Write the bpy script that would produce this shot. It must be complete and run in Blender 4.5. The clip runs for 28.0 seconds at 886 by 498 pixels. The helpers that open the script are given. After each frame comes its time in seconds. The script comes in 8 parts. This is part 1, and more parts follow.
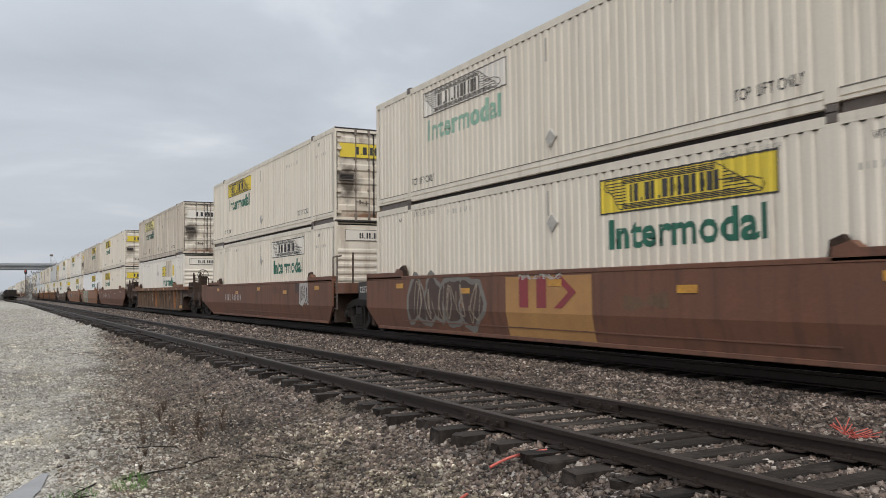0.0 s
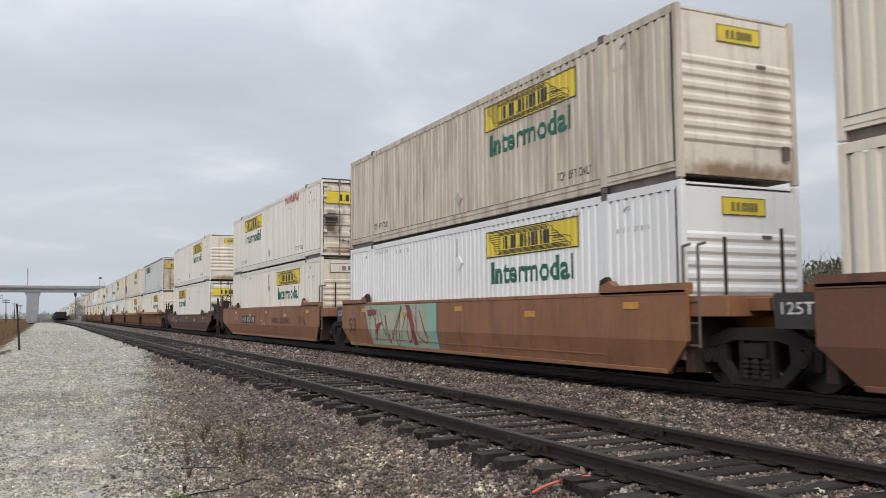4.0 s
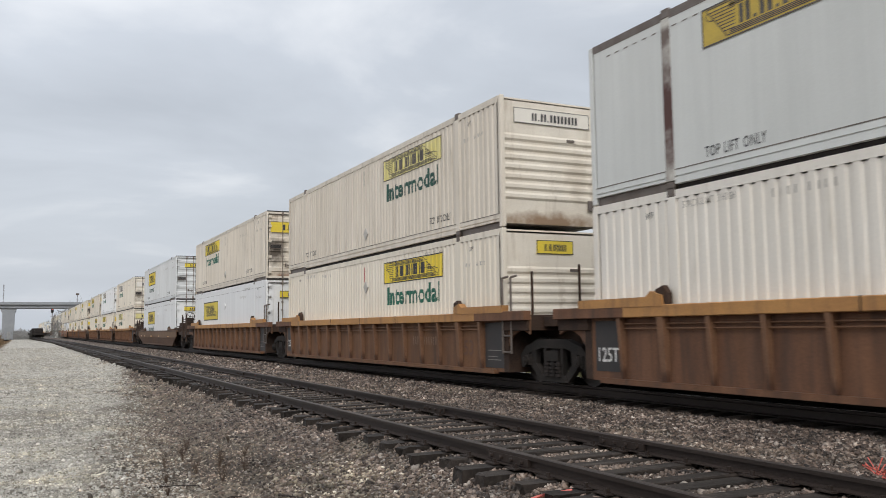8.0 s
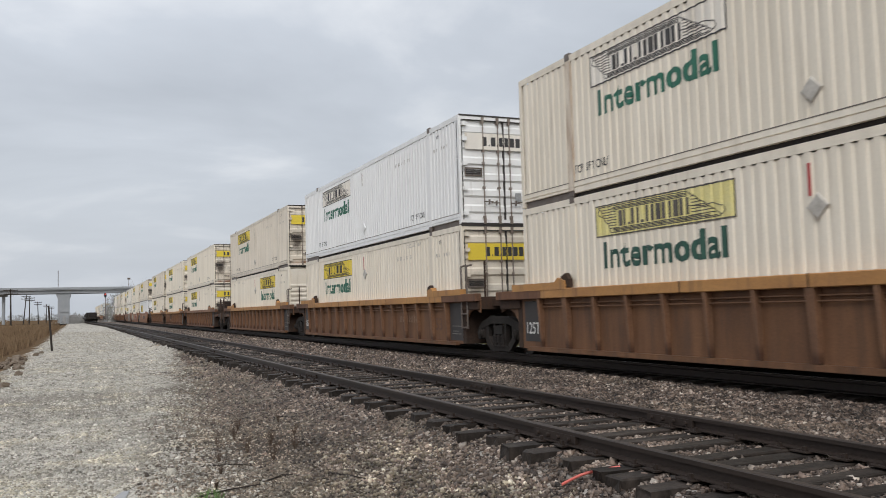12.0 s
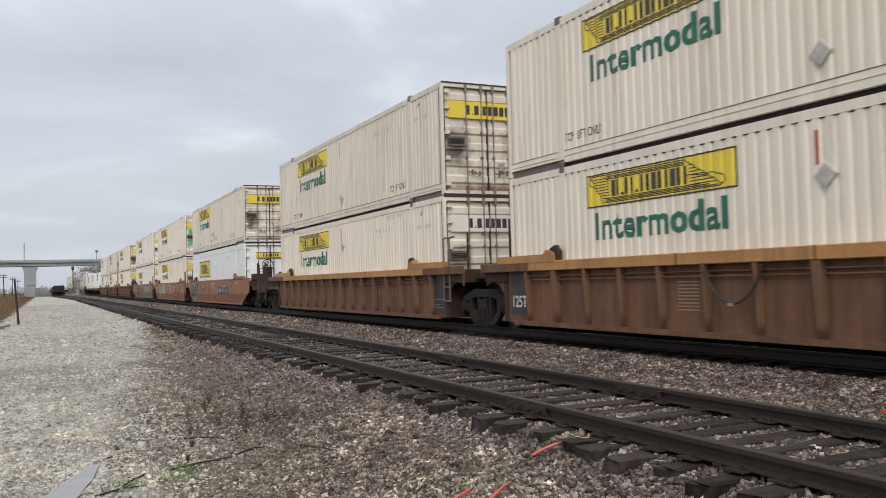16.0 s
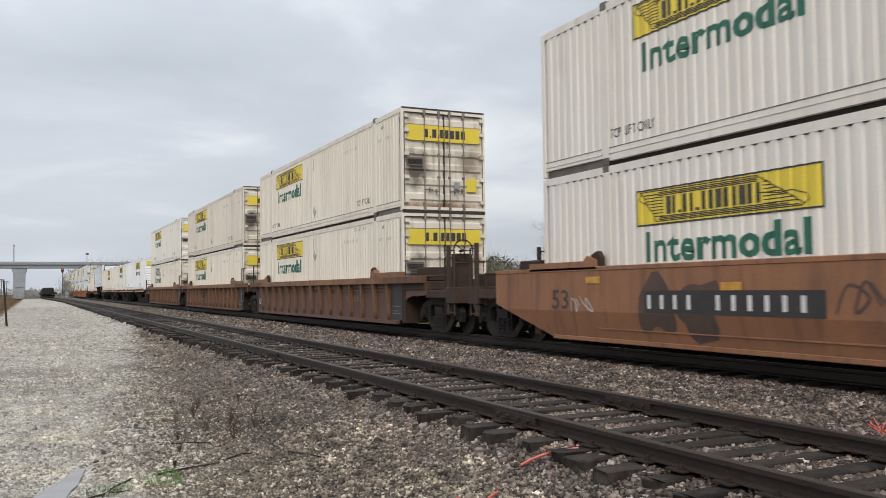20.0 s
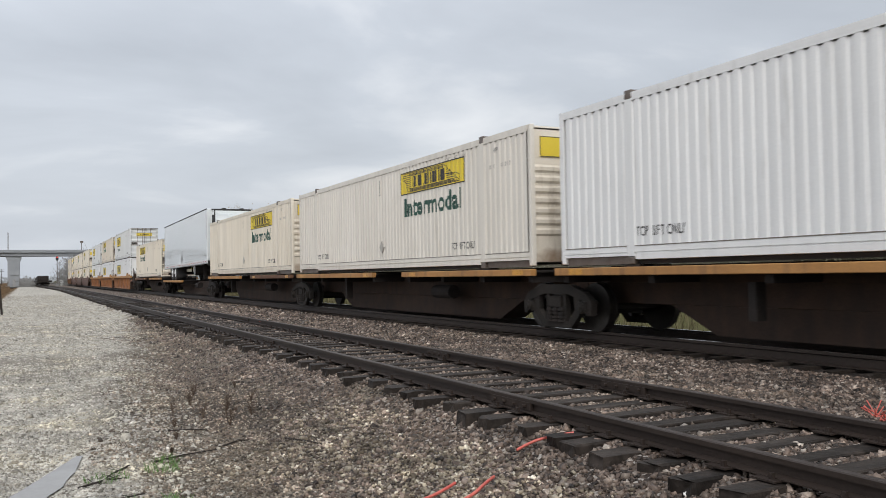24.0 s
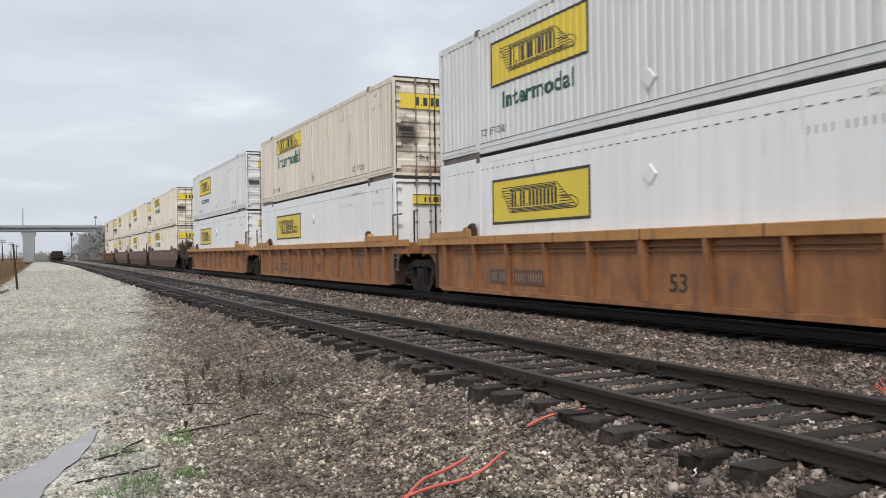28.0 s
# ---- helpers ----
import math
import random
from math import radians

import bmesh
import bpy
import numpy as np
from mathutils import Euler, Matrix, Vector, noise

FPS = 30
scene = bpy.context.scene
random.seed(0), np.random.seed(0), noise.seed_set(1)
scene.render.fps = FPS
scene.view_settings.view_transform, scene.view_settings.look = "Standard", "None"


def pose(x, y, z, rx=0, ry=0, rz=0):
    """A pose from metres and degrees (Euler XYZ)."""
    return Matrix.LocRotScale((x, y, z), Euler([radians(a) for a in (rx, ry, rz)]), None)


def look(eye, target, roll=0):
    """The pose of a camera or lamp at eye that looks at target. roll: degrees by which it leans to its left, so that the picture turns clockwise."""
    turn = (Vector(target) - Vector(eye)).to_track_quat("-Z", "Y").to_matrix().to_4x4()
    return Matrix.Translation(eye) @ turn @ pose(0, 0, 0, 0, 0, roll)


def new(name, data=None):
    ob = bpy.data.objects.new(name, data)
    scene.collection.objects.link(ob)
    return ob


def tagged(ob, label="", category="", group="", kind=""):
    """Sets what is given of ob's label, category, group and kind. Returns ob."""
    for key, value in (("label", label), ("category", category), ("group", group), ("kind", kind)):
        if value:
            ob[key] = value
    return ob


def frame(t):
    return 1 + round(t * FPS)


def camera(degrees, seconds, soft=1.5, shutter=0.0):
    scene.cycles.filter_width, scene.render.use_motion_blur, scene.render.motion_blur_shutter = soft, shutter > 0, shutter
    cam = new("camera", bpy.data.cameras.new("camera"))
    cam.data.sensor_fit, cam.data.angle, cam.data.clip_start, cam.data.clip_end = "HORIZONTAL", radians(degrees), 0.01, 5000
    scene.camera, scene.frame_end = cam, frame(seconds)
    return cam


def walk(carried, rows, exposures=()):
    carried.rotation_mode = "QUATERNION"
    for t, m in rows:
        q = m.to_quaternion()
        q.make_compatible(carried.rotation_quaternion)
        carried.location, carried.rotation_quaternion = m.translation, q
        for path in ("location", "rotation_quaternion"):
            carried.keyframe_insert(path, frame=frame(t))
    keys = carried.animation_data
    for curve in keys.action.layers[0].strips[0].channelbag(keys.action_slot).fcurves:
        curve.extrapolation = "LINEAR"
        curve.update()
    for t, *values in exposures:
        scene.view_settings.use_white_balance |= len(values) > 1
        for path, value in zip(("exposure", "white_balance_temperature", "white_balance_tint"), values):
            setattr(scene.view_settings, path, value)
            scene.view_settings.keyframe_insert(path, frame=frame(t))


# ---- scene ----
cam = camera(55.23, 28.0, soft=0.65, shutter=0.09)


def gaze(tilt, lean, heading):
    """The camera stands still on the gravel road, at eye height, and turns a little."""
    return pose(0, 0, 1.6, tilt, lean, heading)


walk(cam, [
    (0, gaze(92.77, 0.58, -27.88)), (0.5, gaze(93.40, 0.16, -27.65)), (1, gaze(94.29, 0.08, -27.22)),
    (1.5, gaze(93.93, 0.87, -26.46)), (2, gaze(93.32, 1.55, -25.67)), (2.5, gaze(93.76, 1.64, -25.51)),
    (4.5, gaze(94.58, 0.25, -25.06)), (5, gaze(95.03, 0.51, -25.22)), (5.5, gaze(95.58, 0.55, -25.64)),
    (6, gaze(95.82, 0.58, -25.78)), (6.5, gaze(95.89, 0.54, -26.00)), (7, gaze(95.93, 0.91, -26.15)),
    (7.5, gaze(95.64, 1.09, -26.32)), (8, gaze(95.32, 0.72, -26.36)), (8.5, gaze(95.05, 0.88, -26.14)),
    (9, gaze(94.68, 1.05, -25.85)), (9.5, gaze(94.17, 1.10, -24.88)), (10, gaze(93.98, 1.33, -23.69)),
    (10.5, gaze(94.14, 1.31, -23.11)), (11, gaze(94.07, 1.30, -23.25)), (11.5, gaze(93.96, 1.45, -23.27)),
    (12, gaze(93.95, 1.56, -23.35)), (12.5, gaze(93.89, 1.44, -23.71)), (14.5, gaze(93.07, 1.84, -25.00)),
    (15, gaze(92.62, 1.28, -25.33)), (15.5, gaze(92.57, 1.37, -25.27)), (16, gaze(92.09, 1.53, -25.25)),
    (16.5, gaze(91.69, 1.13, -25.15)), (17, gaze(91.65, 0.92, -24.90)), (17.5, gaze(91.74, 0.95, -24.85)),
    (18, gaze(91.73, 1.00, -24.92)), (18.5, gaze(91.75, 0.90, -24.98)), (19, gaze(91.77, 0.76, -25.13)),
    (19.5, gaze(92.01, 0.76, -25.41)), (20, gaze(92.63, 0.65, -25.84)), (20.5, gaze(93.12, 0.60, -26.16)),
    (21, gaze(93.27, 0.67, -26.09)), (21.5, gaze(93.14, 0.87, -25.94)), (22, gaze(92.85, 1.13, -25.99)),
    (22.5, gaze(92.48, 1.15, -26.28)), (24.5, gaze(91.55, 0.88, -26.06)), (25, gaze(91.44, 0.84, -26.01)),
    (25.5, gaze(91.29, 0.87, -26.20)), (26, gaze(91.28, 0.81, -26.20)), (26.5, gaze(91.30, 0.82, -26.23)),
    (27, gaze(90.92, 1.06, -25.85)), (27.5, gaze(90.21, 1.10, -25.49)), (28, gaze(90.11, 0.76, -25.34)),
], exposures=[(0, -0.12), (1.5, 0.0), (5, 0.0), (7, 0.0), (9, 0.04), (10, 0.07), (11.5, -0.05), (14, -0.01), (15, 0.0), (17, 0.10), (20, 0.09), (22, 0.06), (25, 0.04), (26, 0.12), (27, 0.19), (28, 0.18)])

# ---- world, sun ----
SUN_HEIGHT, SUN_TURN = radians(44), radians(208)
world = bpy.data.worlds.new("overcast_sky")
scene.world = world
world.use_nodes = True
wt = world.node_tree
wt.nodes.clear()


def wnode(kind, operation=None):
    n = wt.nodes.new(kind)
    if operation:
        n.operation = operation
    return n


def wmath(op, a, b=None, clamp=False):
    n = wnode("ShaderNodeMath", op)
    n.use_clamp = clamp
    for i, v in enumerate((a, b)):
        if v is None:
            continue
        if isinstance(v, (int, float)):
            n.inputs[i].default_value = v
        else:
            wt.links.new(v, n.inputs[i])
    return n.outputs[0]


sky = wnode("ShaderNodeTexSky")
sky.sky_type, sky.sun_disc, sky.sun_elevation, sky.sun_rotation = "NISHITA", False, SUN_HEIGHT, SUN_TURN
sky.air_density, sky.dust_density = 1.5, 4.0
coord = wnode("ShaderNodeTexCoord")
split = wnode("ShaderNodeSeparateXYZ")
wt.links.new(coord.outputs["Generated"], split.inputs[0])
up = wmath("MAXIMUM", split.outputs[2], 0.0)
far = wmath("ADD", up, 0.16)
flat = wnode("ShaderNodeCombineXYZ")
wt.links.new(wmath("DIVIDE", split.outputs[0], far), flat.inputs[0])
wt.links.new(wmath("DIVIDE", split.outputs[1], far), flat.inputs[1])
wt.links.new(wmath("MULTIPLY", up, 1.5), flat.inputs[2])
clouds = wnode("ShaderNodeTexNoise")
clouds.inputs["Scale"].default_value = 0.9
clouds.inputs["Detail"].default_value = 7.0
clouds.inputs["Roughness"].default_value = 0.5
clouds.inputs["Distortion"].default_value = 0.35
wt.links.new(flat.outputs[0], clouds.inputs["Vector"])
ramp = wnode("ShaderNodeValToRGB")
ramp.color_ramp.elements[0].position, ramp.color_ramp.elements[0].color = 0.30, (0.475, 0.51, 0.568, 1)
ramp.color_ramp.elements[1].position, ramp.color_ramp.elements[1].color = 0.66, (0.875, 0.895, 0.93, 1)
mid = ramp.color_ramp.elements.new(0.5)
mid.color = (0.595, 0.635, 0.70, 1)
wt.links.new(clouds.outputs["Fac"], ramp.inputs[0])
# an overcast sky is brighter overhead than at the horizon
lift = wmath("MULTIPLY_ADD", up, 0.45)
lift.node.inputs[2].default_value = 0.98
# and darker towards the east, where the cloud is thickest
east = wmath("MULTIPLY_ADD", wmath("MAXIMUM", split.outputs[0], 0.0), -0.20)
east.node.inputs[2].default_value = 1.05
lift = wmath("MULTIPLY", lift, east)
# low in the sky the clouds melt into even haze
haze = wnode("ShaderNodeMix")
haze.data_type = "RGBA"
haze.inputs[7].default_value = (0.60, 0.645, 0.712, 1)
wt.links.new(wmath("MULTIPLY", wmath("SUBTRACT", 1.0, wmath("DIVIDE", up, 0.20), True), 0.85), haze.inputs[0])
wt.links.new(ramp.outputs[0], haze.inputs[6])
cloud = wnode("ShaderNodeVectorMath", "SCALE")
wt.links.new(haze.outputs[2], cloud.inputs[0])
wt.links.new(lift, cloud.inputs["Scale"])
thin = wnode("ShaderNodeVectorMath", "SCALE")
wt.links.new(sky.outputs[0], thin.inputs[0])
thin.inputs["Scale"].default_value = 0.1
mix = wnode("ShaderNodeMix")
mix.data_type = "RGBA"
mix.inputs[0].default_value = 0.9
wt.links.new(thin.outputs[0], mix.inputs[6])
wt.links.new(cloud.outputs[0], mix.inputs[7])
back = wnode("ShaderNodeBackground")
back.inputs[1].default_value = 1.0
wt.links.new(mix.outputs[2], back.inputs[0])
wt.links.new(back.outputs[0], wnode("ShaderNodeOutputWorld").inputs[0])

sun = new("sun", bpy.data.lights.new("sun", "SUN"))
sun.data.energy, sun.data.angle, sun.data.color = 1.72, radians(35), (1.0, 0.975, 0.935)
sun.matrix_world = look((-20, -38, 42), (0, 0, 0))
scene.view_settings.exposure = 0.0

# ---- materials ----
def material(name, color, rough=0.6, metal=0.0, second=None, patch=0.6, patch_size=2.0, grain=0.12, grain_size=30.0,
             stain=None, stains=0.0, stretch=(1, 1, 1), streak=0.0, bump=0.0, bump_size=40.0, spread=0.0, coat=0.0, gloss=0.5, smear=None):
    """A surface with two scales of variation: patches of a second colour, fine grain, and stains."""
    m = bpy.data.materials.new(name)
    m.use_nodes = True
    t = m.node_tree
    b = t.nodes["Principled BSDF"]
    b.inputs["Roughness"].default_value, b.inputs["Metallic"].default_value = rough, metal
    b.inputs["Coat Weight"].default_value, b.inputs["Specular IOR Level"].default_value = coat, gloss

    def node(kind, operation=None):
        n = t.nodes.new(kind)
        if operation:
            n.operation = operation
        return n

    tc, info = node("ShaderNodeTexCoord"), node("ShaderNodeObjectInfo")
    shift = node("ShaderNodeVectorMath", "MULTIPLY_ADD")
    shift.inputs[1].default_value = (17.0, 23.0, 9.0)
    t.links.new(info.outputs["Random"], shift.inputs[0])
    t.links.new(tc.outputs["Object"], shift.inputs[2])
    mapped = node("ShaderNodeMapping")
    mapped.inputs["Scale"].default_value = stretch
    t.links.new(shift.outputs[0], mapped.inputs[0])

    def noise_at(size, detail, vector):
        n = node("ShaderNodeTexNoise")
        n.inputs["Scale"].default_value, n.inputs["Detail"].default_value = size, detail
        n.inputs["Roughness"].default_value = 0.6
        t.links.new(vector, n.inputs["Vector"])
        return n.outputs["Fac"]

    def ramped(value, lo, hi):
        n = node("ShaderNodeMapRange")
        n.inputs[1].default_value, n.inputs[2].default_value = lo, hi
        t.links.new(value, n.inputs[0])
        return n.outputs[0]

    def blend(fac, a, c, mode="MIX"):
        n = node("ShaderNodeMix")
        n.data_type, n.blend_type = "RGBA", mode
        for slot, v in ((0, fac), (6, a), (7, c)):
            if isinstance(v, float):
                n.inputs[slot].default_value = v
            elif isinstance(v, tuple):
                n.inputs[slot].default_value = (*v, 1)
            else:
                t.links.new(v, n.inputs[slot])
        return n.outputs[2]

    big = noise_at(1.0 / patch_size, 5.0, mapped.outputs[0])
    second = second or tuple(c * 0.8 for c in color)
    out = blend(ramped(big, 0.5 - 0.28 * patch, 0.5 + 0.28), tuple(color), tuple(second))
    fine = noise_at(grain_size, 3.0, shift.outputs[0])
    light = node("ShaderNodeMapRange")
    light.inputs[1].default_value, light.inputs[2].default_value = 0.3, 0.7
    light.inputs[3].default_value, light.inputs[4].default_value = 1.0 - grain, 1.0 + grain
    t.links.new(fine, light.inputs[0])
    scaled = node("ShaderNodeVectorMath", "SCALE")
    t.links.new(out, scaled.inputs[0])
    t.links.new(light.outputs[0], scaled.inputs["Scale"])
    out = scaled.outputs[0]
    if streak:
        rain = node("ShaderNodeMapping")
        rain.inputs["Scale"].default_value = (1.0, 3.2, 0.14)
        t.links.new(shift.outputs[0], rain.inputs[0])
        run_off = node("ShaderNodeMapRange")
        for i, v in enumerate((0.40, 0.60, 1.0 - streak, 1.0 + streak * 0.6)):
            run_off.inputs[i + 1].default_value = v
        t.links.new(noise_at(1.0, 3.0, rain.outputs[0]), run_off.inputs[0])
        s3 = node("ShaderNodeVectorMath", "SCALE")
        t.links.new(out, s3.inputs[0])
        t.links.new(run_off.outputs[0], s3.inputs["Scale"])
        out = s3.outputs[0]
    if spread:
        span = node("ShaderNodeMapRange")
        span.inputs[3].default_value, span.inputs[4].default_value = 1.0 - spread, 1.0 + spread
        t.links.new(info.outputs["Random"], span.inputs[0])
        s2 = node("ShaderNodeVectorMath", "SCALE")
        t.links.new(out, s2.inputs[0])
        t.links.new(span.outputs[0], s2.inputs["Scale"])
        out = s2.outputs[0]
    if stain:
        drip = node("ShaderNodeMapping")
        drip.inputs["Scale"].default_value = (3.0, 3.0, 0.35)
        drip.inputs["Location"].default_value = (3.1, 1.7, 4.4)
        t.links.new(shift.outputs[0], drip.inputs[0])
        out = blend(ramped(noise_at(1.3, 6.0, drip.outputs[0]), 0.72 - 0.35 * stains, 0.86), out, tuple(stain))
    for cx, cz, rx, rz, soot in smear or ():      # a smear of soot round one fitting
        off = node("ShaderNodeVectorMath", "MULTIPLY_ADD")
        off.inputs[1].default_value, off.inputs[2].default_value = (1 / rx, 0, 1 / rz), (-cx / rx, 0, -cz / rz)
        t.links.new(tc.outputs["Object"], off.inputs[0])
        reach = node("ShaderNodeVectorMath", "LENGTH")
        t.links.new(off.outputs[0], reach.inputs[0])
        ragged = node("ShaderNodeMath", "MULTIPLY_ADD")
        ragged.inputs[1].default_value = 1.8
        t.links.new(noise_at(3.2, 5.0, shift.outputs[0]), ragged.inputs[0])
        t.links.new(reach.outputs["Value"], ragged.inputs[2])
        out = blend(ramped(ragged.outputs[0], 2.15, 1.25), out, tuple(soot))
    t.links.new(out, b.inputs["Base Color"])
    wear = node("ShaderNodeMapRange")
    wear.inputs[3].default_value, wear.inputs[4].default_value = max(0.05, rough - 0.12), min(1.0, rough + 0.12)
    t.links.new(fine, wear.inputs[0])
    t.links.new(wear.outputs[0], b.inputs["Roughness"])
    if bump:
        bp = node("ShaderNodeBump")
        bp.inputs["Strength"].default_value, bp.inputs["Distance"].default_value = 1.0, bump
        t.links.new(noise_at(bump_size, 4.0, shift.outputs[0]), bp.inputs["Height"])
        t.links.new(bp.outputs[0], b.inputs["Normal"])
    return m


def plain_glow(name, color, power):
    m = material(name, color)
    b = m.node_tree.nodes["Principled BSDF"]
    b.inputs["Emission Color"].default_value, b.inputs["Emission Strength"].default_value = (*color, 1), power
    return m


PAINT = {
    "cream": material("cream_paint", (0.815, 0.745, 0.63), 0.55, second=(0.745, 0.67, 0.55), patch_size=1.8, stretch=(1, 1, .5), streak=0.06, grain=0.035, stain=(0.44, 0.36, 0.27), stains=0.36, bump=0.003, bump_size=5),
    "beige": material("beige_paint", (0.745, 0.675, 0.575), 0.6, second=(0.665, 0.595, 0.495), patch_size=1.8, stretch=(1, 1, .5), streak=0.07, grain=0.045, stain=(0.37, 0.30, 0.22), stains=0.45, bump=0.003, bump_size=5),
    "pale": material("pale_paint", (0.81, 0.765, 0.69), 0.5, second=(0.75, 0.70, 0.615), patch_size=2.0, stretch=(1, 1, .5), streak=0.05, grain=0.035, stain=(0.48, 0.42, 0.33), stains=0.36, bump=0.003, bump_size=5),
    "white": material("white_paint", (0.86, 0.86, 0.85), 0.45, second=(0.80, 0.80, 0.79), patch_size=2.5, streak=0.035, grain=0.03, stain=(0.54, 0.52, 0.48), stains=0.3, bump=0.002, bump_size=5),
    "chalk": material("chalky_white_paint", (0.71, 0.72, 0.715), 0.55, second=(0.65, 0.655, 0.645), patch_size=2.0, streak=0.05, grain=0.03, stain=(0.50, 0.48, 0.44), stains=0.35, bump=0.002, bump_size=5),
    "stained": material("rust_stained_paint", (0.70, 0.63, 0.53), 0.65, second=(0.58, 0.50, 0.40), patch=0.9, patch_size=1.2, stretch=(1, 1, .4), streak=0.12, grain=0.06, stain=(0.22, 0.15, 0.10), stains=0.72, bump=0.004, bump_size=5),
    "grey": material("grey_white_paint", (0.68, 0.69, 0.66), 0.45, second=(0.62, 0.63, 0.60), patch_size=2.0, streak=0.04, grain=0.03, stain=(0.42, 0.36, 0.3), stains=0.1),
}
SOOTY = (0.11, 0.088, 0.068)
DOOR_DIRT = material("dirty_door_paint", (0.77, 0.71, 0.61), 0.6, second=(0.60, 0.51, 0.40), patch_size=0.7, stretch=(.5, 1, 1.6), streak=0.05, grain=0.06, stain=(0.20, 0.12, 0.075), stains=0.5, bump=0.002,
                     smear=((-0.88, 1.22, 0.42, 0.55, SOOTY), (0.86, 1.40, 0.40, 0.40, (0.30, 0.24, 0.18)), (0.0, 0.16, 1.3, 0.16, (0.24, 0.13, 0.075))))
FRONT_WORN = material("grimy_front_paint", (0.79, 0.73, 0.63), 0.6, second=(0.70, 0.62, 0.51), patch_size=0.7, stretch=(.5, 1, 1.6), streak=0.04, grain=0.05, stain=(0.36, 0.28, 0.20), stains=0.5, bump=0.003,
                      smear=((0.7, 1.2, 0.3, 0.6, (0.58, 0.51, 0.42)), (0.0, 0.16, 1.5, 0.20, (0.30, 0.20, 0.125))))
DOOR_WORN = material("worn_door_paint", (0.79, 0.73, 0.63), 0.6, second=(0.68, 0.60, 0.49), patch_size=0.8, stretch=(.5, 1, 1.6), streak=0.04, grain=0.05, stain=(0.34, 0.26, 0.19), stains=0.42, bump=0.002,
                     smear=((-0.88, 1.25, 0.34, 0.40, (0.30, 0.26, 0.21)), (0.0, 0.12, 1.3, 0.12, (0.36, 0.25, 0.17))))
RUST_CREAM = material("rust_run_post", (0.72, 0.64, 0.53), 0.6, second=(0.34, 0.22, 0.14), patch=0.5, patch_size=0.4, stretch=(1, 3, .5), grain=0.1)
RUST_POST = material("rust_streaked_post", (0.64, 0.63, 0.58), 0.6, second=(0.50, 0.46, 0.40), patch_size=0.5, stretch=(1, 1, .7), grain=0.1,
                     smear=((-1.3, 1.25, 3.0, 1.15, (0.085, 0.034, 0.026)), (-1.3, 2.5, 3.0, 0.16, (0.16, 0.12, 0.10))))
DOOR_RUST = material("rusty_door_paint", (0.66, 0.60, 0.50), 0.65, second=(0.50, 0.39, 0.26), patch_size=0.7, grain=0.1, stain=(0.16, 0.085, 0.045), stains=0.8)
YELLOW = material("yellow_panel", (0.78, 0.60, 0.05), 0.5, second=(0.70, 0.52, 0.06), grain=0.05, stain=(0.45, 0.35, 0.1), stains=0.1)
YELLOW_BROWN = material("browned_yellow_panel", (0.62, 0.45, 0.075), 0.6, second=(0.48, 0.34, 0.07), patch_size=0.4, grain=0.08, stain=(0.2, 0.12, 0.05), stains=0.4)
YELLOW_OLD = material("faded_yellow_panel", (0.69, 0.6, 0.18), 0.6, second=(0.73, 0.66, 0.34), patch=1.2, patch_size=0.4, grain=0.08)
INK = material("black_marking", (0.03, 0.03, 0.035), 0.6, second=(0.06, 0.055, 0.05), patch_size=0.3)
INK_FAINT = material("faded_grey_marking", (0.34, 0.32, 0.29), 0.7, second=(0.50, 0.47, 0.42), patch=1.2, patch_size=0.2)
INK_OLD = material("worn_black_marking", (0.07, 0.064, 0.058), 0.7, second=(0.17, 0.15, 0.125), patch_size=0.25)
GREEN = material("green_lettering", (0.018, 0.118, 0.075), 0.5, second=(0.03, 0.16, 0.105), patch_size=0.4)
TEAL = material("teal_placard", (0.05, 0.38, 0.27), 0.5, second=(0.09, 0.44, 0.33), patch_size=0.1)
GREEN_DARK = material("dull_green_lettering", (0.02, 0.07, 0.052), 0.55, second=(0.035, 0.11, 0.08), patch_size=0.4)
GREEN_OLD = material("faded_green_lettering", (0.16, 0.40, 0.28), 0.6, second=(0.42, 0.55, 0.44), patch=1.2, patch_size=0.25)
DARK = material("dark_steel", (0.024, 0.022, 0.02), 0.8, second=(0.038, 0.03, 0.026), patch_size=0.4, gloss=0.2, grain=0.25, bump=0.004)
END_STEEL = material("sooty_end_steel", (0.062, 0.038, 0.027), 0.8, second=(0.034, 0.025, 0.021), patch_size=0.35, gloss=0.2, grain=0.25, stain=(0.075, 0.037, 0.02), stains=0.5, bump=0.004)
RUSTY_END = material("rusty_end_steel", (0.078, 0.046, 0.032), 0.75, second=(0.04, 0.029, 0.024), patch=0.9, patch_size=0.5, gloss=0.25, grain=0.2, stain=(0.035, 0.028, 0.025), stains=0.6, bump=0.005, bump_size=8)
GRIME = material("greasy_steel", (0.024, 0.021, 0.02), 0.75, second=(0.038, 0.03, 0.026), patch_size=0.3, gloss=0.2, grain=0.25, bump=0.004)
WHEEL = material("wheel_steel", (0.06, 0.055, 0.05), 0.4, 0.7, second=(0.03, 0.026, 0.024), patch_size=0.2)
GASKET = material("black_rubber_gasket", (0.022, 0.02, 0.019), 0.7, second=(0.05, 0.04, 0.034), patch_size=0.3)
SEAM = material("dark_seam", (0.16, 0.14, 0.12), 0.8, second=(0.26, 0.23, 0.19), patch_size=0.8)
RUST_RUN = material("dark_rust_run", (0.085, 0.058, 0.042), 0.8, second=(0.17, 0.105, 0.065), patch_size=0.1)
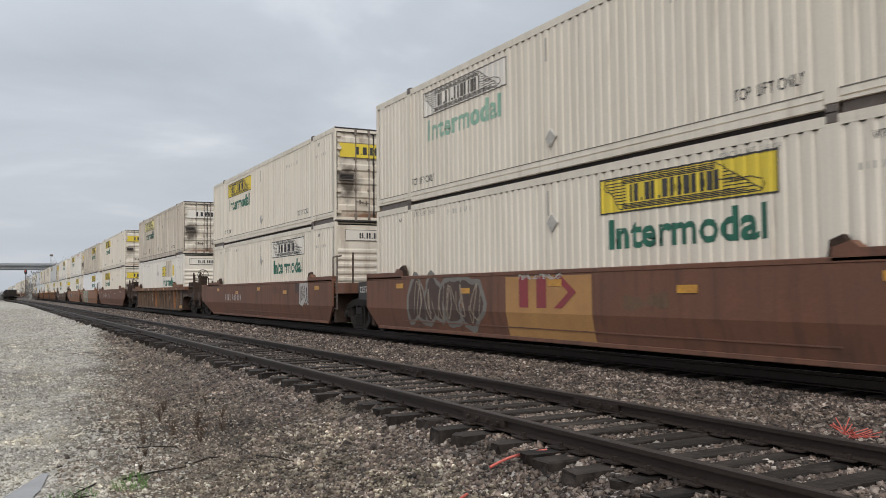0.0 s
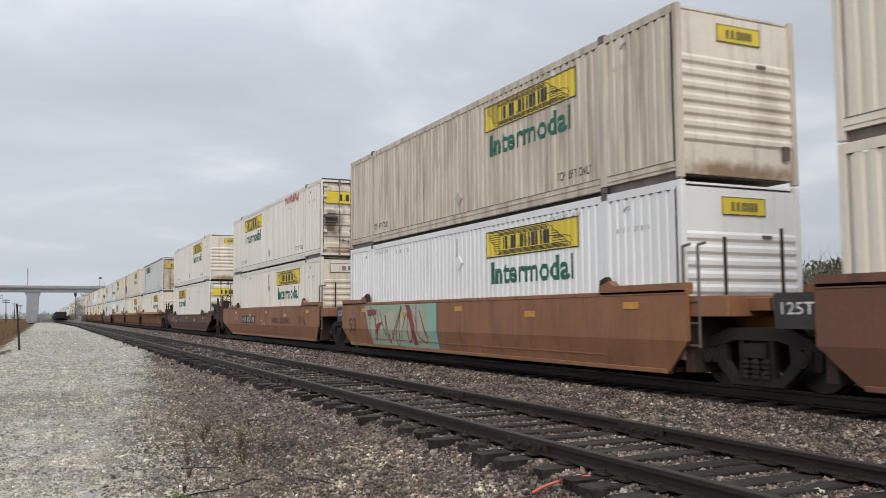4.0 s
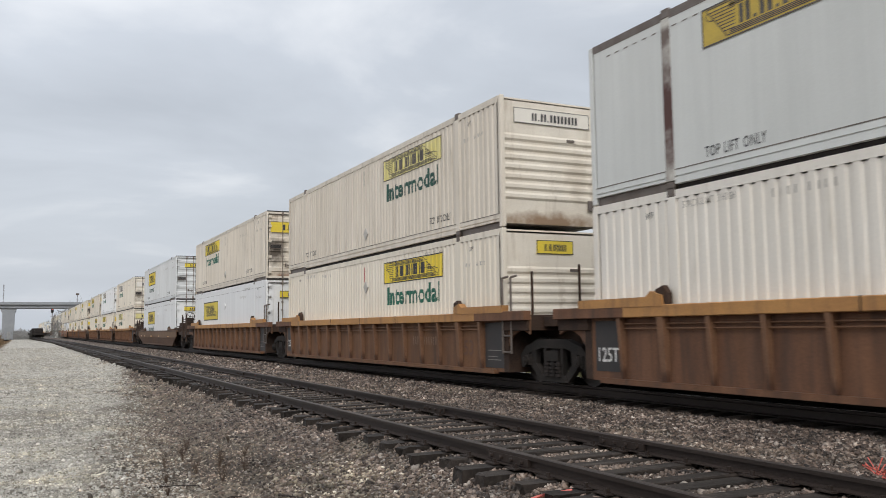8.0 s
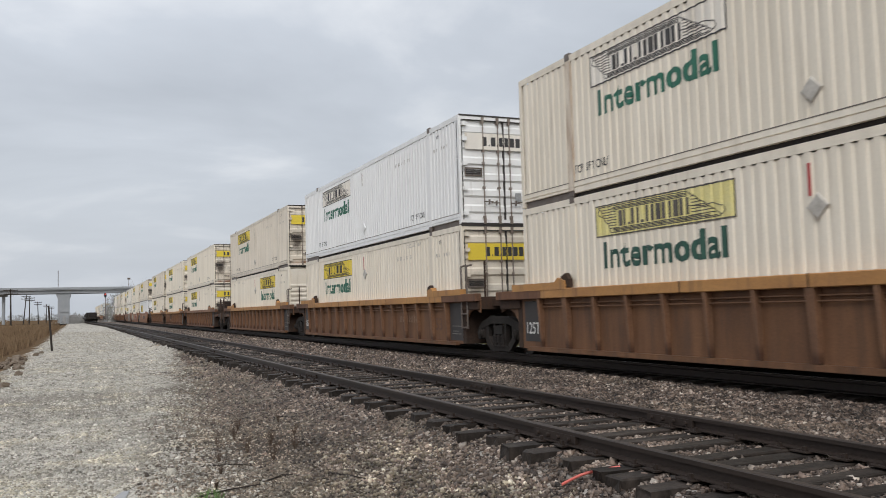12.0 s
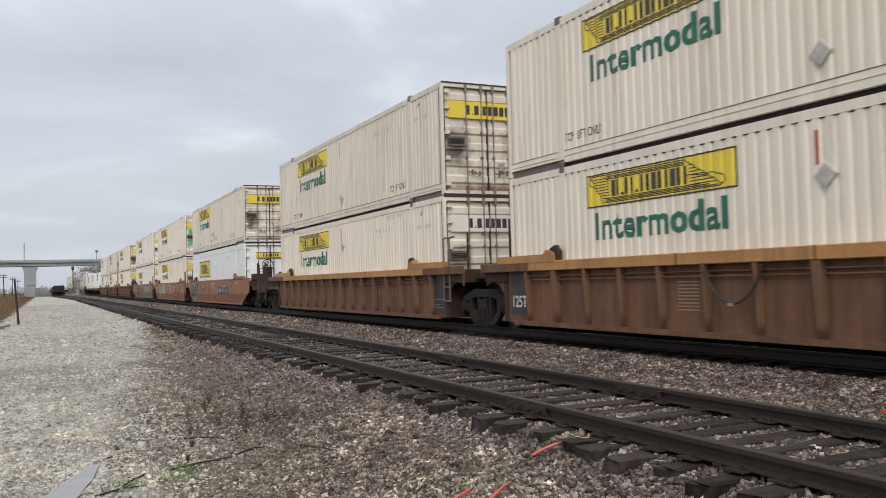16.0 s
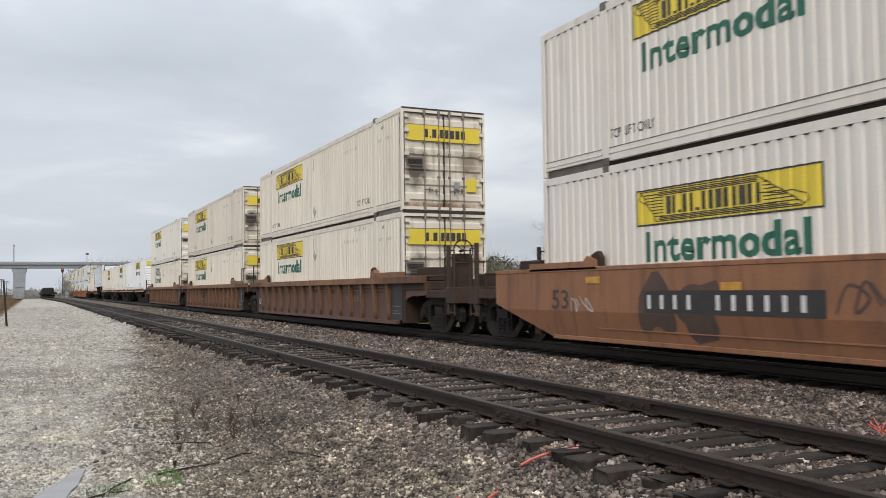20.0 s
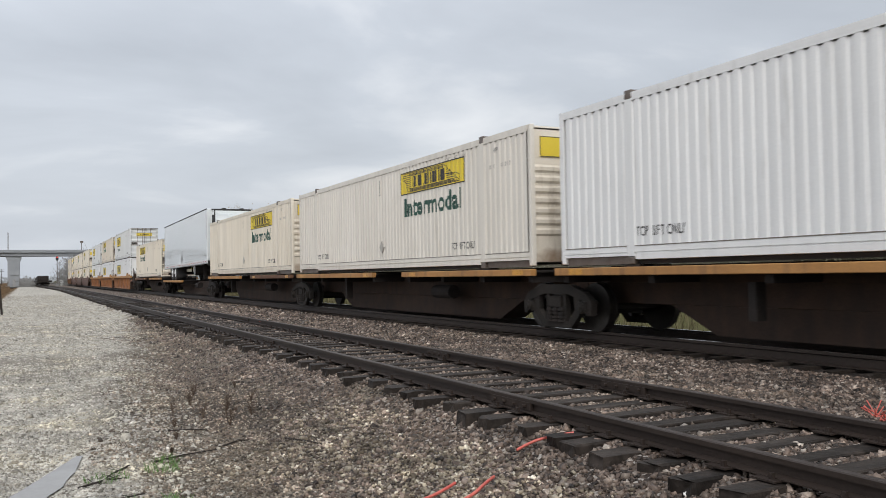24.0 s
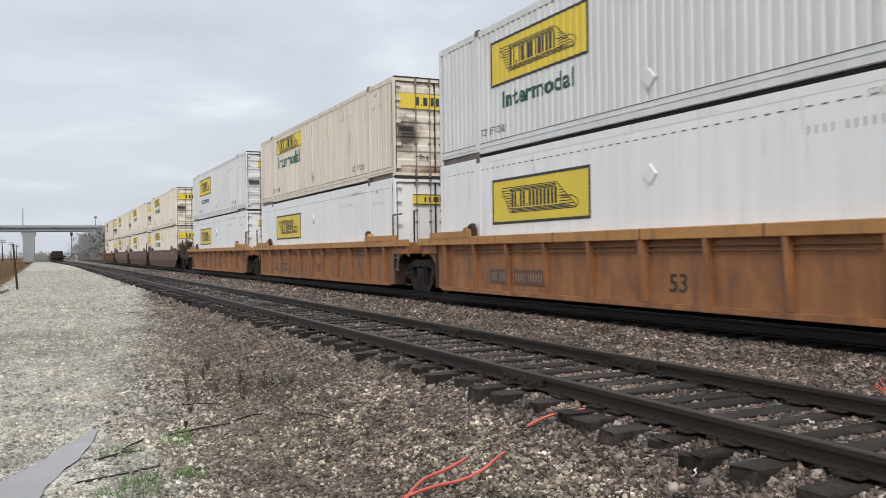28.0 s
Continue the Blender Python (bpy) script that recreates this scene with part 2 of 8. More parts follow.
PLACARD = material("dulled_placard_plate", (0.56, 0.53, 0.48), 0.6, second=(0.36, 0.33, 0.29), patch=0.8, patch_size=0.12, grain=0.1)
DOOR_BAR = material("soiled_lock_bar", (0.33, 0.29, 0.25), 0.5, 0.2, second=(0.12, 0.08, 0.06), patch=1.1, patch_size=0.35, grain=0.12)
ROD = material("lock_rod_steel", (0.20, 0.17, 0.15), 0.5, 0.5, second=(0.12, 0.09, 0.07), patch_size=0.3)
BROWN = material("oxide_brown_paint", (0.19, 0.084, 0.05), 0.6, second=(0.142, 0.074, 0.052), patch_size=1.1, stretch=(1, .6, 1), streak=0.05, gloss=0.35, grain=0.12, stain=(0.055, 0.038, 0.032), stains=0.62, bump=0.004, bump_size=8)
TAN = material("weathered_tan_paint", (0.315, 0.142, 0.065), 0.6, second=(0.225, 0.1, 0.053), patch_size=1.0, streak=0.05, grain=0.12, stain=(0.09, 0.052, 0.038), stains=0.6, bump=0.004, bump_size=8)
DULL_BROWN = material("dull_sooty_brown_paint", (0.155, 0.082, 0.046), 0.65, second=(0.085, 0.056, 0.04), patch=0.9, patch_size=1.1, stretch=(1, .5, 1), streak=0.05, gloss=0.3, grain=0.14, stain=(0.042, 0.035, 0.03), stains=0.66, bump=0.004, bump_size=8)
RED_BROWN = material("dark_red_brown_paint", (0.145, 0.07, 0.047), 0.6, second=(0.095, 0.05, 0.037), patch_size=0.9, streak=0.05, grain=0.14, stain=(0.04, 0.031, 0.027), stains=0.62, bump=0.004, bump_size=8)
RIB_BROWN = material("sooty_tan_paint", (0.195, 0.094, 0.049), 0.65, second=(0.118, 0.059, 0.036), patch=0.9, patch_size=0.7, stretch=(1, 1, .6), streak=0.14, gloss=0.3, grain=0.16, stain=(0.045, 0.034, 0.030), stains=0.74, bump=0.005, bump_size=8)
SILL_TAN = material("sooty_tan_sill", (0.29, 0.148, 0.07), 0.6, second=(0.165, 0.083, 0.049), patch=0.9, patch_size=0.7, stretch=(1, .4, 1), gloss=0.3, grain=0.16, stain=(0.07, 0.046, 0.036), stains=0.6)
SUN_TAN = material("faded_tan_paint", (0.2, 0.098, 0.047), 0.65, second=(0.12, 0.06, 0.034), patch=0.9, patch_size=0.7, stretch=(1, 1, .6), streak=0.14, gloss=0.3, grain=0.16, stain=(0.06, 0.042, 0.034), stains=0.7, bump=0.005, bump_size=8)
RIB_EDGE = material("rubbed_tan_paint", (0.215, 0.112, 0.061), 0.6, second=(0.14, 0.073, 0.043), patch=0.9, patch_size=0.5, gloss=0.3, grain=0.16, stain=(0.07, 0.045, 0.034), stains=0.6, bump=0.005, bump_size=8,
                    smear=((-1.4, 0.74, 3.0, 0.16, (0.075, 0.036, 0.022)),))
OLIVE_BROWN = material("sooty_olive_paint", (0.140, 0.088, 0.056), 0.65, second=(0.078, 0.060, 0.045), patch=0.9, patch_size=0.8, stretch=(1, 1, .6), streak=0.12, gloss=0.3, grain=0.16, stain=(0.19, 0.088, 0.042), stains=0.62, bump=0.005, bump_size=8)
OLIVE_SILL = material("patchy_rust_sill", (0.25, 0.115, 0.046), 0.6, second=(0.075, 0.048, 0.035), patch=0.4, patch_size=0.5, stretch=(1, .35, 1), gloss=0.3, grain=0.16, stain=(0.05, 0.036, 0.03), stains=0.8)
OLIVE_RIB = material("dull_rib_paint", (0.185, 0.115, 0.074), 0.65, second=(0.105, 0.068, 0.047), patch_size=0.5, gloss=0.3, grain=0.16, stain=(0.06, 0.042, 0.034), stains=0.65, bump=0.005, bump_size=8)
OCHRE = material("ochre_sill_paint", (0.5, 0.255, 0.078), 0.6, second=(0.33, 0.155, 0.055), patch=0.8, patch_size=0.8, stretch=(1, .4, 1), grain=0.12, stain=(0.09, 0.055, 0.042), stains=0.55)
OCHRE_BODY = material("faded_ochre_paint", (0.375, 0.16, 0.058), 0.62, second=(0.165, 0.071, 0.035), patch=0.6, patch_size=0.6, stretch=(1, 1, .7), streak=0.04, grain=0.14, stain=(0.085, 0.05, 0.038), stains=0.72, bump=0.004, bump_size=8)
REFLECT = material("amber_reflector", (0.66, 0.33, 0.045), 0.3, second=(0.42, 0.2, 0.05), patch_size=0.2)
SPRAY_WHITE = material("white_spray_paint", (0.55, 0.53, 0.50), 0.7, second=(0.4, 0.36, 0.33), patch=1.2, patch_size=0.4)
SPRAY_DARK = material("dark_spray_paint", (0.05, 0.04, 0.04), 0.7, second=(0.12, 0.07, 0.05), patch=1.2, patch_size=0.4)
SPRAY_GREY = material("grey_spray_paint", (0.24, 0.225, 0.20), 0.6, second=(0.17, 0.155, 0.135), patch=1.0, patch_size=0.5)
RUB_DARK = material("rubbed_dark_stencil", (0.10, 0.052, 0.034), 0.7, second=(0.15, 0.078, 0.048), patch=1.2, patch_size=0.2)
FAINT = material("rubbed_stencil_paint", (0.30, 0.21, 0.15), 0.7, second=(0.22, 0.13, 0.08), patch=1.2, patch_size=0.2)
SPRAY_CREAM = material("cream_spray_paint", (0.50, 0.47, 0.38), 0.6, second=(0.42, 0.38, 0.30), patch=1.0, patch_size=0.5)
DUST_TAN = material("dusty_tan_paint", (0.20, 0.130, 0.082), 0.75, second=(0.125, 0.075, 0.048), patch=0.8, patch_size=1.2, stretch=(1, .3, 1), gloss=0.25, grain=0.12, stain=(0.06, 0.042, 0.032), stains=0.55)
SPRAY_TAN = material("pale_tan_stencil", (0.42, 0.36, 0.29), 0.7, second=(0.27, 0.20, 0.14), patch=1.0, patch_size=0.25)
SPRAY_PINK = material("pale_pink_spray_paint", (0.42, 0.25, 0.20), 0.7, second=(0.30, 0.16, 0.11), patch_size=0.3)
SPRAY_GREEN = material("green_spray_paint", (0.30, 0.42, 0.30), 0.7, second=(0.42, 0.46, 0.36), patch_size=0.5)
SPRAY_TEAL = material("turquoise_spray_paint", (0.22, 0.46, 0.42), 0.7, second=(0.3, 0.46, 0.40), patch_size=0.5)
SPRAY_RUST = material("red_brown_spray_paint", (0.22, 0.065, 0.05), 0.7, second=(0.15, 0.07, 0.055), patch=1.1, patch_size=0.3)
SPRAY_RED = material("crimson_spray_paint", (0.30, 0.05, 0.06), 0.7, second=(0.22, 0.05, 0.05), patch_size=0.5)
PATCH_TAN = material("tan_repaint", (0.49, 0.265, 0.092), 0.6, second=(0.36, 0.18, 0.07), patch_size=0.8, stain=(0.12, 0.07, 0.05), stains=0.15)
BLACK_PLATE = material("black_stencil_panel", (0.03, 0.028, 0.028), 0.6, second=(0.05, 0.04, 0.036), patch_size=0.4)
WHITE_MARK = material("white_stencil", (0.70, 0.69, 0.66), 0.6, second=(0.55, 0.52, 0.48), patch_size=0.2)
RAIL = material("rusty_rail", (0.05, 0.037, 0.031), 0.5, 0.3, second=(0.033, 0.026, 0.023), patch_size=0.6, stretch=(1, .3, 1), gloss=0.25, grain=0.15)
POLISHED = material("polished_rail_head", (0.42, 0.42, 0.43), 0.22, 0.95, second=(0.3, 0.29, 0.29), patch_size=1.0, stretch=(1, .2, 1))
TIE = material("wet_creosoted_wood", (0.019, 0.016, 0.014), 0.6, second=(0.05, 0.04, 0.034), patch_size=0.5, stretch=(.3, 3, 3), gloss=0.15, grain=0.35, grain_size=22, stain=(0.085, 0.068, 0.058), stains=0.55, bump=0.02, bump_size=9, spread=0.4)
TRAILER = material("trailer_white_skin", (0.71, 0.745, 0.745), 0.25, second=(0.77, 0.795, 0.8), patch_size=3, grain=0.02, coat=0.3)
ALU = material("aluminium", (0.42, 0.42, 0.42), 0.45, 0.7, second=(0.3, 0.3, 0.3), patch_size=0.3)
RUBBER = material("tyre_rubber", (0.025, 0.025, 0.026), 0.8, second=(0.045, 0.043, 0.04), patch_size=0.2)
DARK_RED = material("dark_red_marking", (0.27, 0.025, 0.045), 0.5)
RED_TAPE = material("red_reflective_tape", (0.45, 0.03, 0.03), 0.3)
WHITE_TAPE = material("white_reflective_tape", (0.75, 0.75, 0.75), 0.3)
CONCRETE = material("pale_concrete", (0.335, 0.35, 0.365), 0.8, second=(0.27, 0.285, 0.3), patch_size=3, grain=0.08, stain=(0.22, 0.22, 0.22), stains=0.15)
BARK = material("grey_bark", (0.16, 0.135, 0.12), 0.9, second=(0.1, 0.085, 0.075), patch_size=0.4, gloss=0.2, grain=0.2)
POLE_WOOD = material("pole_wood", (0.05, 0.042, 0.036), 0.85, second=(0.034, 0.029, 0.026), patch_size=0.6, stretch=(4, 4, .5), gloss=0.15, grain=0.2)
DRY = material("dry_grass", (0.27, 0.185, 0.11), 0.9, second=(0.145, 0.098, 0.062), patch_size=1.0, gloss=0.15, grain=0.25, spread=0.2)
WEED = material("dead_weed_stalk", (0.10, 0.068, 0.048), 0.9, second=(0.06, 0.042, 0.032), patch_size=0.3, gloss=0.1)
LEAF = material("spring_grass", (0.09, 0.20, 0.045), 0.7, second=(0.14, 0.24, 0.06), patch_size=0.3)
BRUSH = material("bare_brush", (0.155, 0.14, 0.105), 0.9, second=(0.105, 0.108, 0.075), patch_size=3.0, gloss=0.1, grain=0.25)
RED_CABLE = material("red_cable", (0.52, 0.09, 0.07), 0.45, second=(0.6, 0.16, 0.12), patch_size=0.2)
SIGNAL_RED = plain_glow("signal_red", (1.0, 0.05, 0.04), 3.0)
BLOSSOM = material("pale_buds", (0.42, 0.37, 0.30), 0.8, second=(0.3, 0.26, 0.2), patch_size=0.5)


# ---- building tools ----
MESHES = {}


def box(bm, x0, x1, y0, y1, z0, z1):
    v = [bm.verts.new(p) for p in ((x0, y0, z0), (x1, y0, z0), (x1, y1, z0), (x0, y1, z0),
                                   (x0, y0, z1), (x1, y0, z1), (x1, y1, z1), (x0, y1, z1))]
    for f in ((0, 3, 2, 1), (4, 5, 6, 7), (0, 1, 5, 4), (1, 2, 6, 5), (2, 3, 7, 6), (3, 0, 4, 7)):
        bm.faces.new([v[i] for i in f])
    return v


def tube(bm, a, b, r, sides=8, r2=None):
    a, b = Vector(a), Vector(b)
    m = Matrix.Translation((a + b) / 2) @ (b - a).to_track_quat("Z", "Y").to_matrix().to_4x4()
    bmesh.ops.create_cone(bm, cap_ends=True, segments=sides, radius1=r, radius2=r if r2 is None else r2,
                          depth=(b - a).length, matrix=m)


def stick(bm, a, b, r, sides=4, r2=None):
    """A plain tapered twig without ends."""
    a, b = Vector(a), Vector(b)
    d = (b - a).normalized()
    u = d.orthogonal().normalized()
    w = d.cross(u)
    rows = []
    for p, q in ((a, r), (b, r if r2 is None else r2)):
        rows.append([bm.verts.new(p + (u * math.cos(k * math.tau / sides) + w * math.sin(k * math.tau / sides)) * q) for k in range(sides)])
    for k in range(sides):
        bm.faces.new((rows[0][k], rows[0][(k + 1) % sides], rows[1][(k + 1) % sides], rows[1][k]))


def sheet(bm, outline, x0, x1):
    """A plate: an outline of (y, z), from x0 to x1."""
    a = [bm.verts.new((x0, y, z)) for y, z in outline]
    b = [bm.verts.new((x1, y, z)) for y, z in outline]
    n = len(outline)
    bm.faces.new(a)
    bm.faces.new(b[::-1])
    for i in range(n):
        bm.faces.new((a[i], b[i], b[(i + 1) % n], a[(i + 1) % n]))


def finish(bm, bevel=0.0):
    bmesh.ops.recalc_face_normals(bm, faces=bm.faces)
    if bevel:
        bmesh.ops.bevel(bm, geom=list(bm.edges), offset=bevel, segments=1, affect="EDGES", profile=0.5)


def part(name, bm, mat, parent=None, label=""):
    """Links a bmesh as one mesh object under its thing."""
    me = bpy.data.meshes.new(name)
    bm.to_mesh(me)
    bm.free()
    me.materials.append(mat)
    ob = new(name, me)
    ob.parent = parent
    if label:
        tagged(ob, label)
    return ob


def piece(name, key, build, mat, parent, label="", bevel=0.0, at=None):
    """A part whose mesh is shared by all alike parts (same key and material)."""
    key = (key, mat.name)
    if key not in MESHES:
        bm = bmesh.new()
        build(bm)
        finish(bm, bevel)
        me = bpy.data.meshes.new(name)
        bm.to_mesh(me)
        bm.free()
        me.materials.append(mat)
        MESHES[key] = me
    ob = new(name, MESHES[key])
    ob.parent = parent
    if at is not None:
        ob.matrix_local = at
    if label:
        tagged(ob, label)
    return ob


def thing(name, label, category, at=(0, 0, 0), group="", kind=""):
    ob = tagged(new(name), label, category, group, kind)
    ob.location = at
    ob.empty_display_size = 0.3
    return ob


def letters(text, height, width=None, weight=0.0, spacing=1.0):
    """Lettering as a flat mesh in the x-y plane, its lower left corner at the origin."""
    key = (text, height, width, weight, spacing)
    if key in MESHES:
        return MESHES[key].copy()
    cu = bpy.data.curves.new("lettering", "FONT")
    cu.body, cu.size, cu.offset, cu.space_character, cu.space_word, cu.resolution_u = text, 1.0, weight, spacing, 1.5, 3
    ob = new("lettering", cu)
    me = bpy.data.meshes.new_from_object(ob.evaluated_get(bpy.context.evaluated_depsgraph_get()))
    bpy.data.objects.remove(ob)
    bm = bmesh.new()
    bm.from_mesh(me)
    xs, ys = [v.co.x for v in bm.verts], [v.co.y for v in bm.verts]
    sy = height / (max(ys) - min(ys))
    sx = width / (max(xs) - min(xs)) if width else sy
    for v in bm.verts:
        v.co = ((v.co.x - min(xs)) * sx, (v.co.y - min(ys)) * sy, 0)
    MESHES[key] = bm
    return bm.copy()


SIDE = Matrix(((0, 0, -1, 0), (-1, 0, 0, 0), (0, 1, 0, 0), (0, 0, 0, 1)))   # reads on a face that looks to -x
END = Matrix(((1, 0, 0, 0), (0, 0, -1, 0), (0, 1, 0, 0), (0, 0, 0, 1)))     # reads on a face that looks to -y


# ---- ground ----
SIDING_X, SIDING_TOP, SIDING_RAIL = 4.86, 0.46, 0.127


def smooth(a, b, x):
    u = min(1.0, max(0.0, (x - a) / (b - a)))
    return u * u * (3 - 2 * u)


def road_edge(y):
    """Where the pale gravel of the road gives way to ballast."""
    return 0.35 + 3.3 * smooth(3, 44, y) + 0.25 * smooth(5, 9, y)


def bend(y):
    """Far off the siding swings away from the main track."""
    return -1.7 * smooth(115, 240, y)


def ground_height(x, y):
    """Road by the camera, a low shoulder, two ballast beds, a ditch on the far side of the road, flat land beyond."""
    z = 0.0
    bed = road_edge(y)
    z += -0.05 * smooth(bed, bed + 0.9, x) * (1 - smooth(bed + 1.0, bed + 2.0, x))
    z += 0.09 * smooth(2.3, 3.5, x)
    z += 0.19 * smooth(3.2, 4.05, x)
    z += -0.10 * smooth(6.1, 7.0, x)
    z += 0.05 * smooth(7.6, 8.9, x)
    z += -0.52 * smooth(11.8, 14.0, x)
    z += 0.30 * smooth(18, 40, x)
    edge = -1.75 + 0.25 * math.sin(y * 0.21) - 0.5 * smooth(20, 6, y)
    z += -0.55 * smooth(edge, edge - 2.2, x) + 0.35 * smooth(edge - 3.0, edge - 6.0, x)
    if abs(x) < 60 and abs(y) < 120:
        n = noise.noise((x * 0.55, y * 0.55, 0.3)) * 0.025 + noise.noise((x * 2.3, y * 2.3, 4.0)) * 0.012
        z += n * (1 - 0.9 * smooth(10, 34, y)) * (1.0 - 0.85 * smooth(3.9, 4.4, x) * (1 - smooth(12, 13, x)))
    px, py = x - (0.02 + 0.22 * (y - 7.4)), (y - 7.6) / 1.9
    z -= 0.035 * math.exp(-(px / 0.28) ** 2 - py * py)
    return z


def axis(*spans):
    out = []
    for a, b, n in spans:
        out += [a + (b - a) * i / n for i in range(n)]
    return out + [spans[-1][1]]


gx = axis((-2500, -300, 5), (-300, -40, 8), (-40, -6, 14), (-6, -2.5, 14), (-2.5, 4.4, 60), (4.4, 12, 34), (12, 40, 20), (40, 300, 8), (300, 2500, 5))
gy = axis((-900, -60, 8), (-60, -4, 22), (-4, 14, 130), (14, 40, 80), (40, 120, 60), (120, 400, 28), (400, 4500, 10))
gverts = [(x, y, ground_height(x, y)) for y in gy for x in gx]
gn = len(gx)
gfaces = [(j * gn + i, j * gn + i + 1, (j + 1) * gn + i + 1, (j + 1) * gn + i) for j in range(len(gy) - 1) for i in range(gn - 1)]
gme = bpy.data.meshes.new("ground")
gme.from_pydata(gverts, [], gfaces)
for poly in gme.polygons:
    poly.use_smooth = True


def ground_material():
    m = bpy.data.materials.new("gravel_and_ballast")
    m.use_nodes = True
    t = m.node_tree
    b = t.nodes["Principled BSDF"]
    tc = t.nodes.new("ShaderNodeTexCoord")

    def tex(kind, scale, detail=4.0):
        n = t.nodes.new(kind)
        n.inputs["Scale"].default_value = scale
        if kind == "ShaderNodeTexNoise":
            n.inputs["Detail"].default_value = detail
        t.links.new(tc.outputs["Object"], n.inputs["Vector"])
        return n

    def span(v, a, c, lo=0.0, hi=1.0):
        n = t.nodes.new("ShaderNodeMapRange")
        for i, q in enumerate((a, c, lo, hi)):
            n.inputs[i + 1].default_value = q
        n.interpolation_type = "SMOOTHSTEP"
        t.links.new(v, n.inputs[0])
        return n.outputs[0]

    def mixed(f, a, c, mode="MIX"):
        n = t.nodes.new("ShaderNodeMix")
        n.data_type, n.blend_type = "RGBA", mode
        for slot, v in ((0, f), (6, a), (7, c)):
            if isinstance(v, float):
                n.inputs[slot].default_value = v
            elif isinstance(v, tuple):
                n.inputs[slot].default_value = (*v, 1)
            else:
                t.links.new(v, n.inputs[slot])
        return n.outputs[2]

    def maths(op, a, c):
        n = t.nodes.new("ShaderNodeMath")
        n.operation = op
        for i, v in enumerate((a, c)):
            if isinstance(v, float):
                n.inputs[i].default_value = v
            else:
                t.links.new(v, n.inputs[i])
        return n.outputs[0]

    sep = t.nodes.new("ShaderNodeSeparateXYZ")
    t.links.new(tc.outputs["Object"], sep.inputs[0])
    wob = tex("ShaderNodeTexNoise", 0.6, 6.0).outputs["Fac"]
    x = maths("ADD", sep.outputs[0], maths("MULTIPLY", maths("SUBTRACT", wob, 0.5), 2.2))
    y = maths("ADD", sep.outputs[1], maths("MULTIPLY", maths("SUBTRACT", wob, 0.5), 5.0))
    stones = tex("ShaderNodeTexVoronoi", 22.0)
    pebbles = tex("ShaderNodeTexVoronoi", 46.0)
    value = t.nodes.new("ShaderNodeSeparateColor")
    t.links.new(stones.outputs["Color"], value.inputs[0])
    value2 = t.nodes.new("ShaderNodeSeparateColor")
    t.links.new(pebbles.outputs["Color"], value2.inputs[0])
    road = mixed(value2.outputs[0], (0.34, 0.315, 0.27), (0.62, 0.585, 0.515))
    road = mixed(span(value2.outputs[2], 0.80, 0.95), road, (0.13, 0.115, 0.095))
    wet = mixed(value2.outputs[1], (0.19, 0.168, 0.135), (0.40, 0.365, 0.305))
    road = mixed(span(tex("ShaderNodeTexNoise", 0.32, 6.0).outputs["Fac"], 0.46, 0.70, 0.0, 0.55), road, wet)
    mottle = t.nodes.new("ShaderNodeVectorMath")
    mottle.operation = "SCALE"
    t.links.new(road, mottle.inputs[0])
    t.links.new(span(tex("ShaderNodeTexNoise", 2.6, 9.0).outputs["Fac"], 0.32, 0.68, 0.72, 1.24), mottle.inputs["Scale"])
    road = mottle.outputs[0]
    band = maths("MULTIPLY", span(y, 14.6, 16.2), span(y, 20.5, 18.5))
    road = mixed(maths("MULTIPLY", band, 0.95), road, mixed(value2.outputs[1], (0.15, 0.13, 0.105), (0.31, 0.28, 0.235)))
    # shade between the loose stones is put into the bed and sandy colours
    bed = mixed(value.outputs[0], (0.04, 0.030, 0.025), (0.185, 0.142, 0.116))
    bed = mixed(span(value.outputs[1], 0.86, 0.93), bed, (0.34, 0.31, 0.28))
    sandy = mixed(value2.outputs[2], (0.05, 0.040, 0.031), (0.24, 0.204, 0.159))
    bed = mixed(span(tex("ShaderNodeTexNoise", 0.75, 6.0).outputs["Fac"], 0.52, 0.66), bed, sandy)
    soil = mixed(wob, (0.075, 0.05, 0.033), (0.19, 0.13, 0.078))
    field = mixed(tex("ShaderNodeTexNoise", 0.08, 6.0).outputs["Fac"], (0.11, 0.086, 0.05), (0.075, 0.09, 0.036))
    # distance past the road's edge, which draws away from the eye
    past = maths("SUBTRACT", x, span(sep.outputs[1], 3.0, 44.0, 0.55, 3.9))
    out = mixed(span(past, -0.35, 0.35), road, sandy)
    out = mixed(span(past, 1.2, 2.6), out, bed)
    mud = t.nodes.new("ShaderNodeVectorMath")
    mud.operation = "DISTANCE"
    t.links.new(tc.outputs["Object"], mud.inputs[0])
    mud.inputs[1].default_value = (1.95, 10.4, 0.0)
    muddy = maths("ADD", mud.outputs["Value"], maths("MULTIPLY", maths("SUBTRACT", wob, 0.5), 5.0))
    out = mixed(maths("MULTIPLY", span(muddy, 1.9, 0.6), 0.8), out, (0.045, 0.036, 0.027))
    out = mixed(span(x, -2.2, -1.6), soil, out)
    out = mixed(span(x, 12.8, 14.5), out, field)
    # oily ballast; the shade under the train is painted in with it
    oil_and_shade = maths("MULTIPLY", span(x, 8.7, 9.3), span(x, 12.4, 11.6))
    out = mixed(maths("MULTIPLY", oil_and_shade, 0.85), out, (0.034, 0.030, 0.028))
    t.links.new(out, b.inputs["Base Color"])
    b.inputs["Roughness"].default_value = 0.8
    dull = maths("MULTIPLY", span(x, 14.0, 12.0, 0.0, 0.22), span(x, -2.2, -1.6))
    t.links.new(dull, b.inputs["Specular IOR Level"])
    bump = t.nodes.new("ShaderNodeBump")
    bump.inputs["Strength"].default_value, bump.inputs["Distance"].default_value = 1.0, 0.012
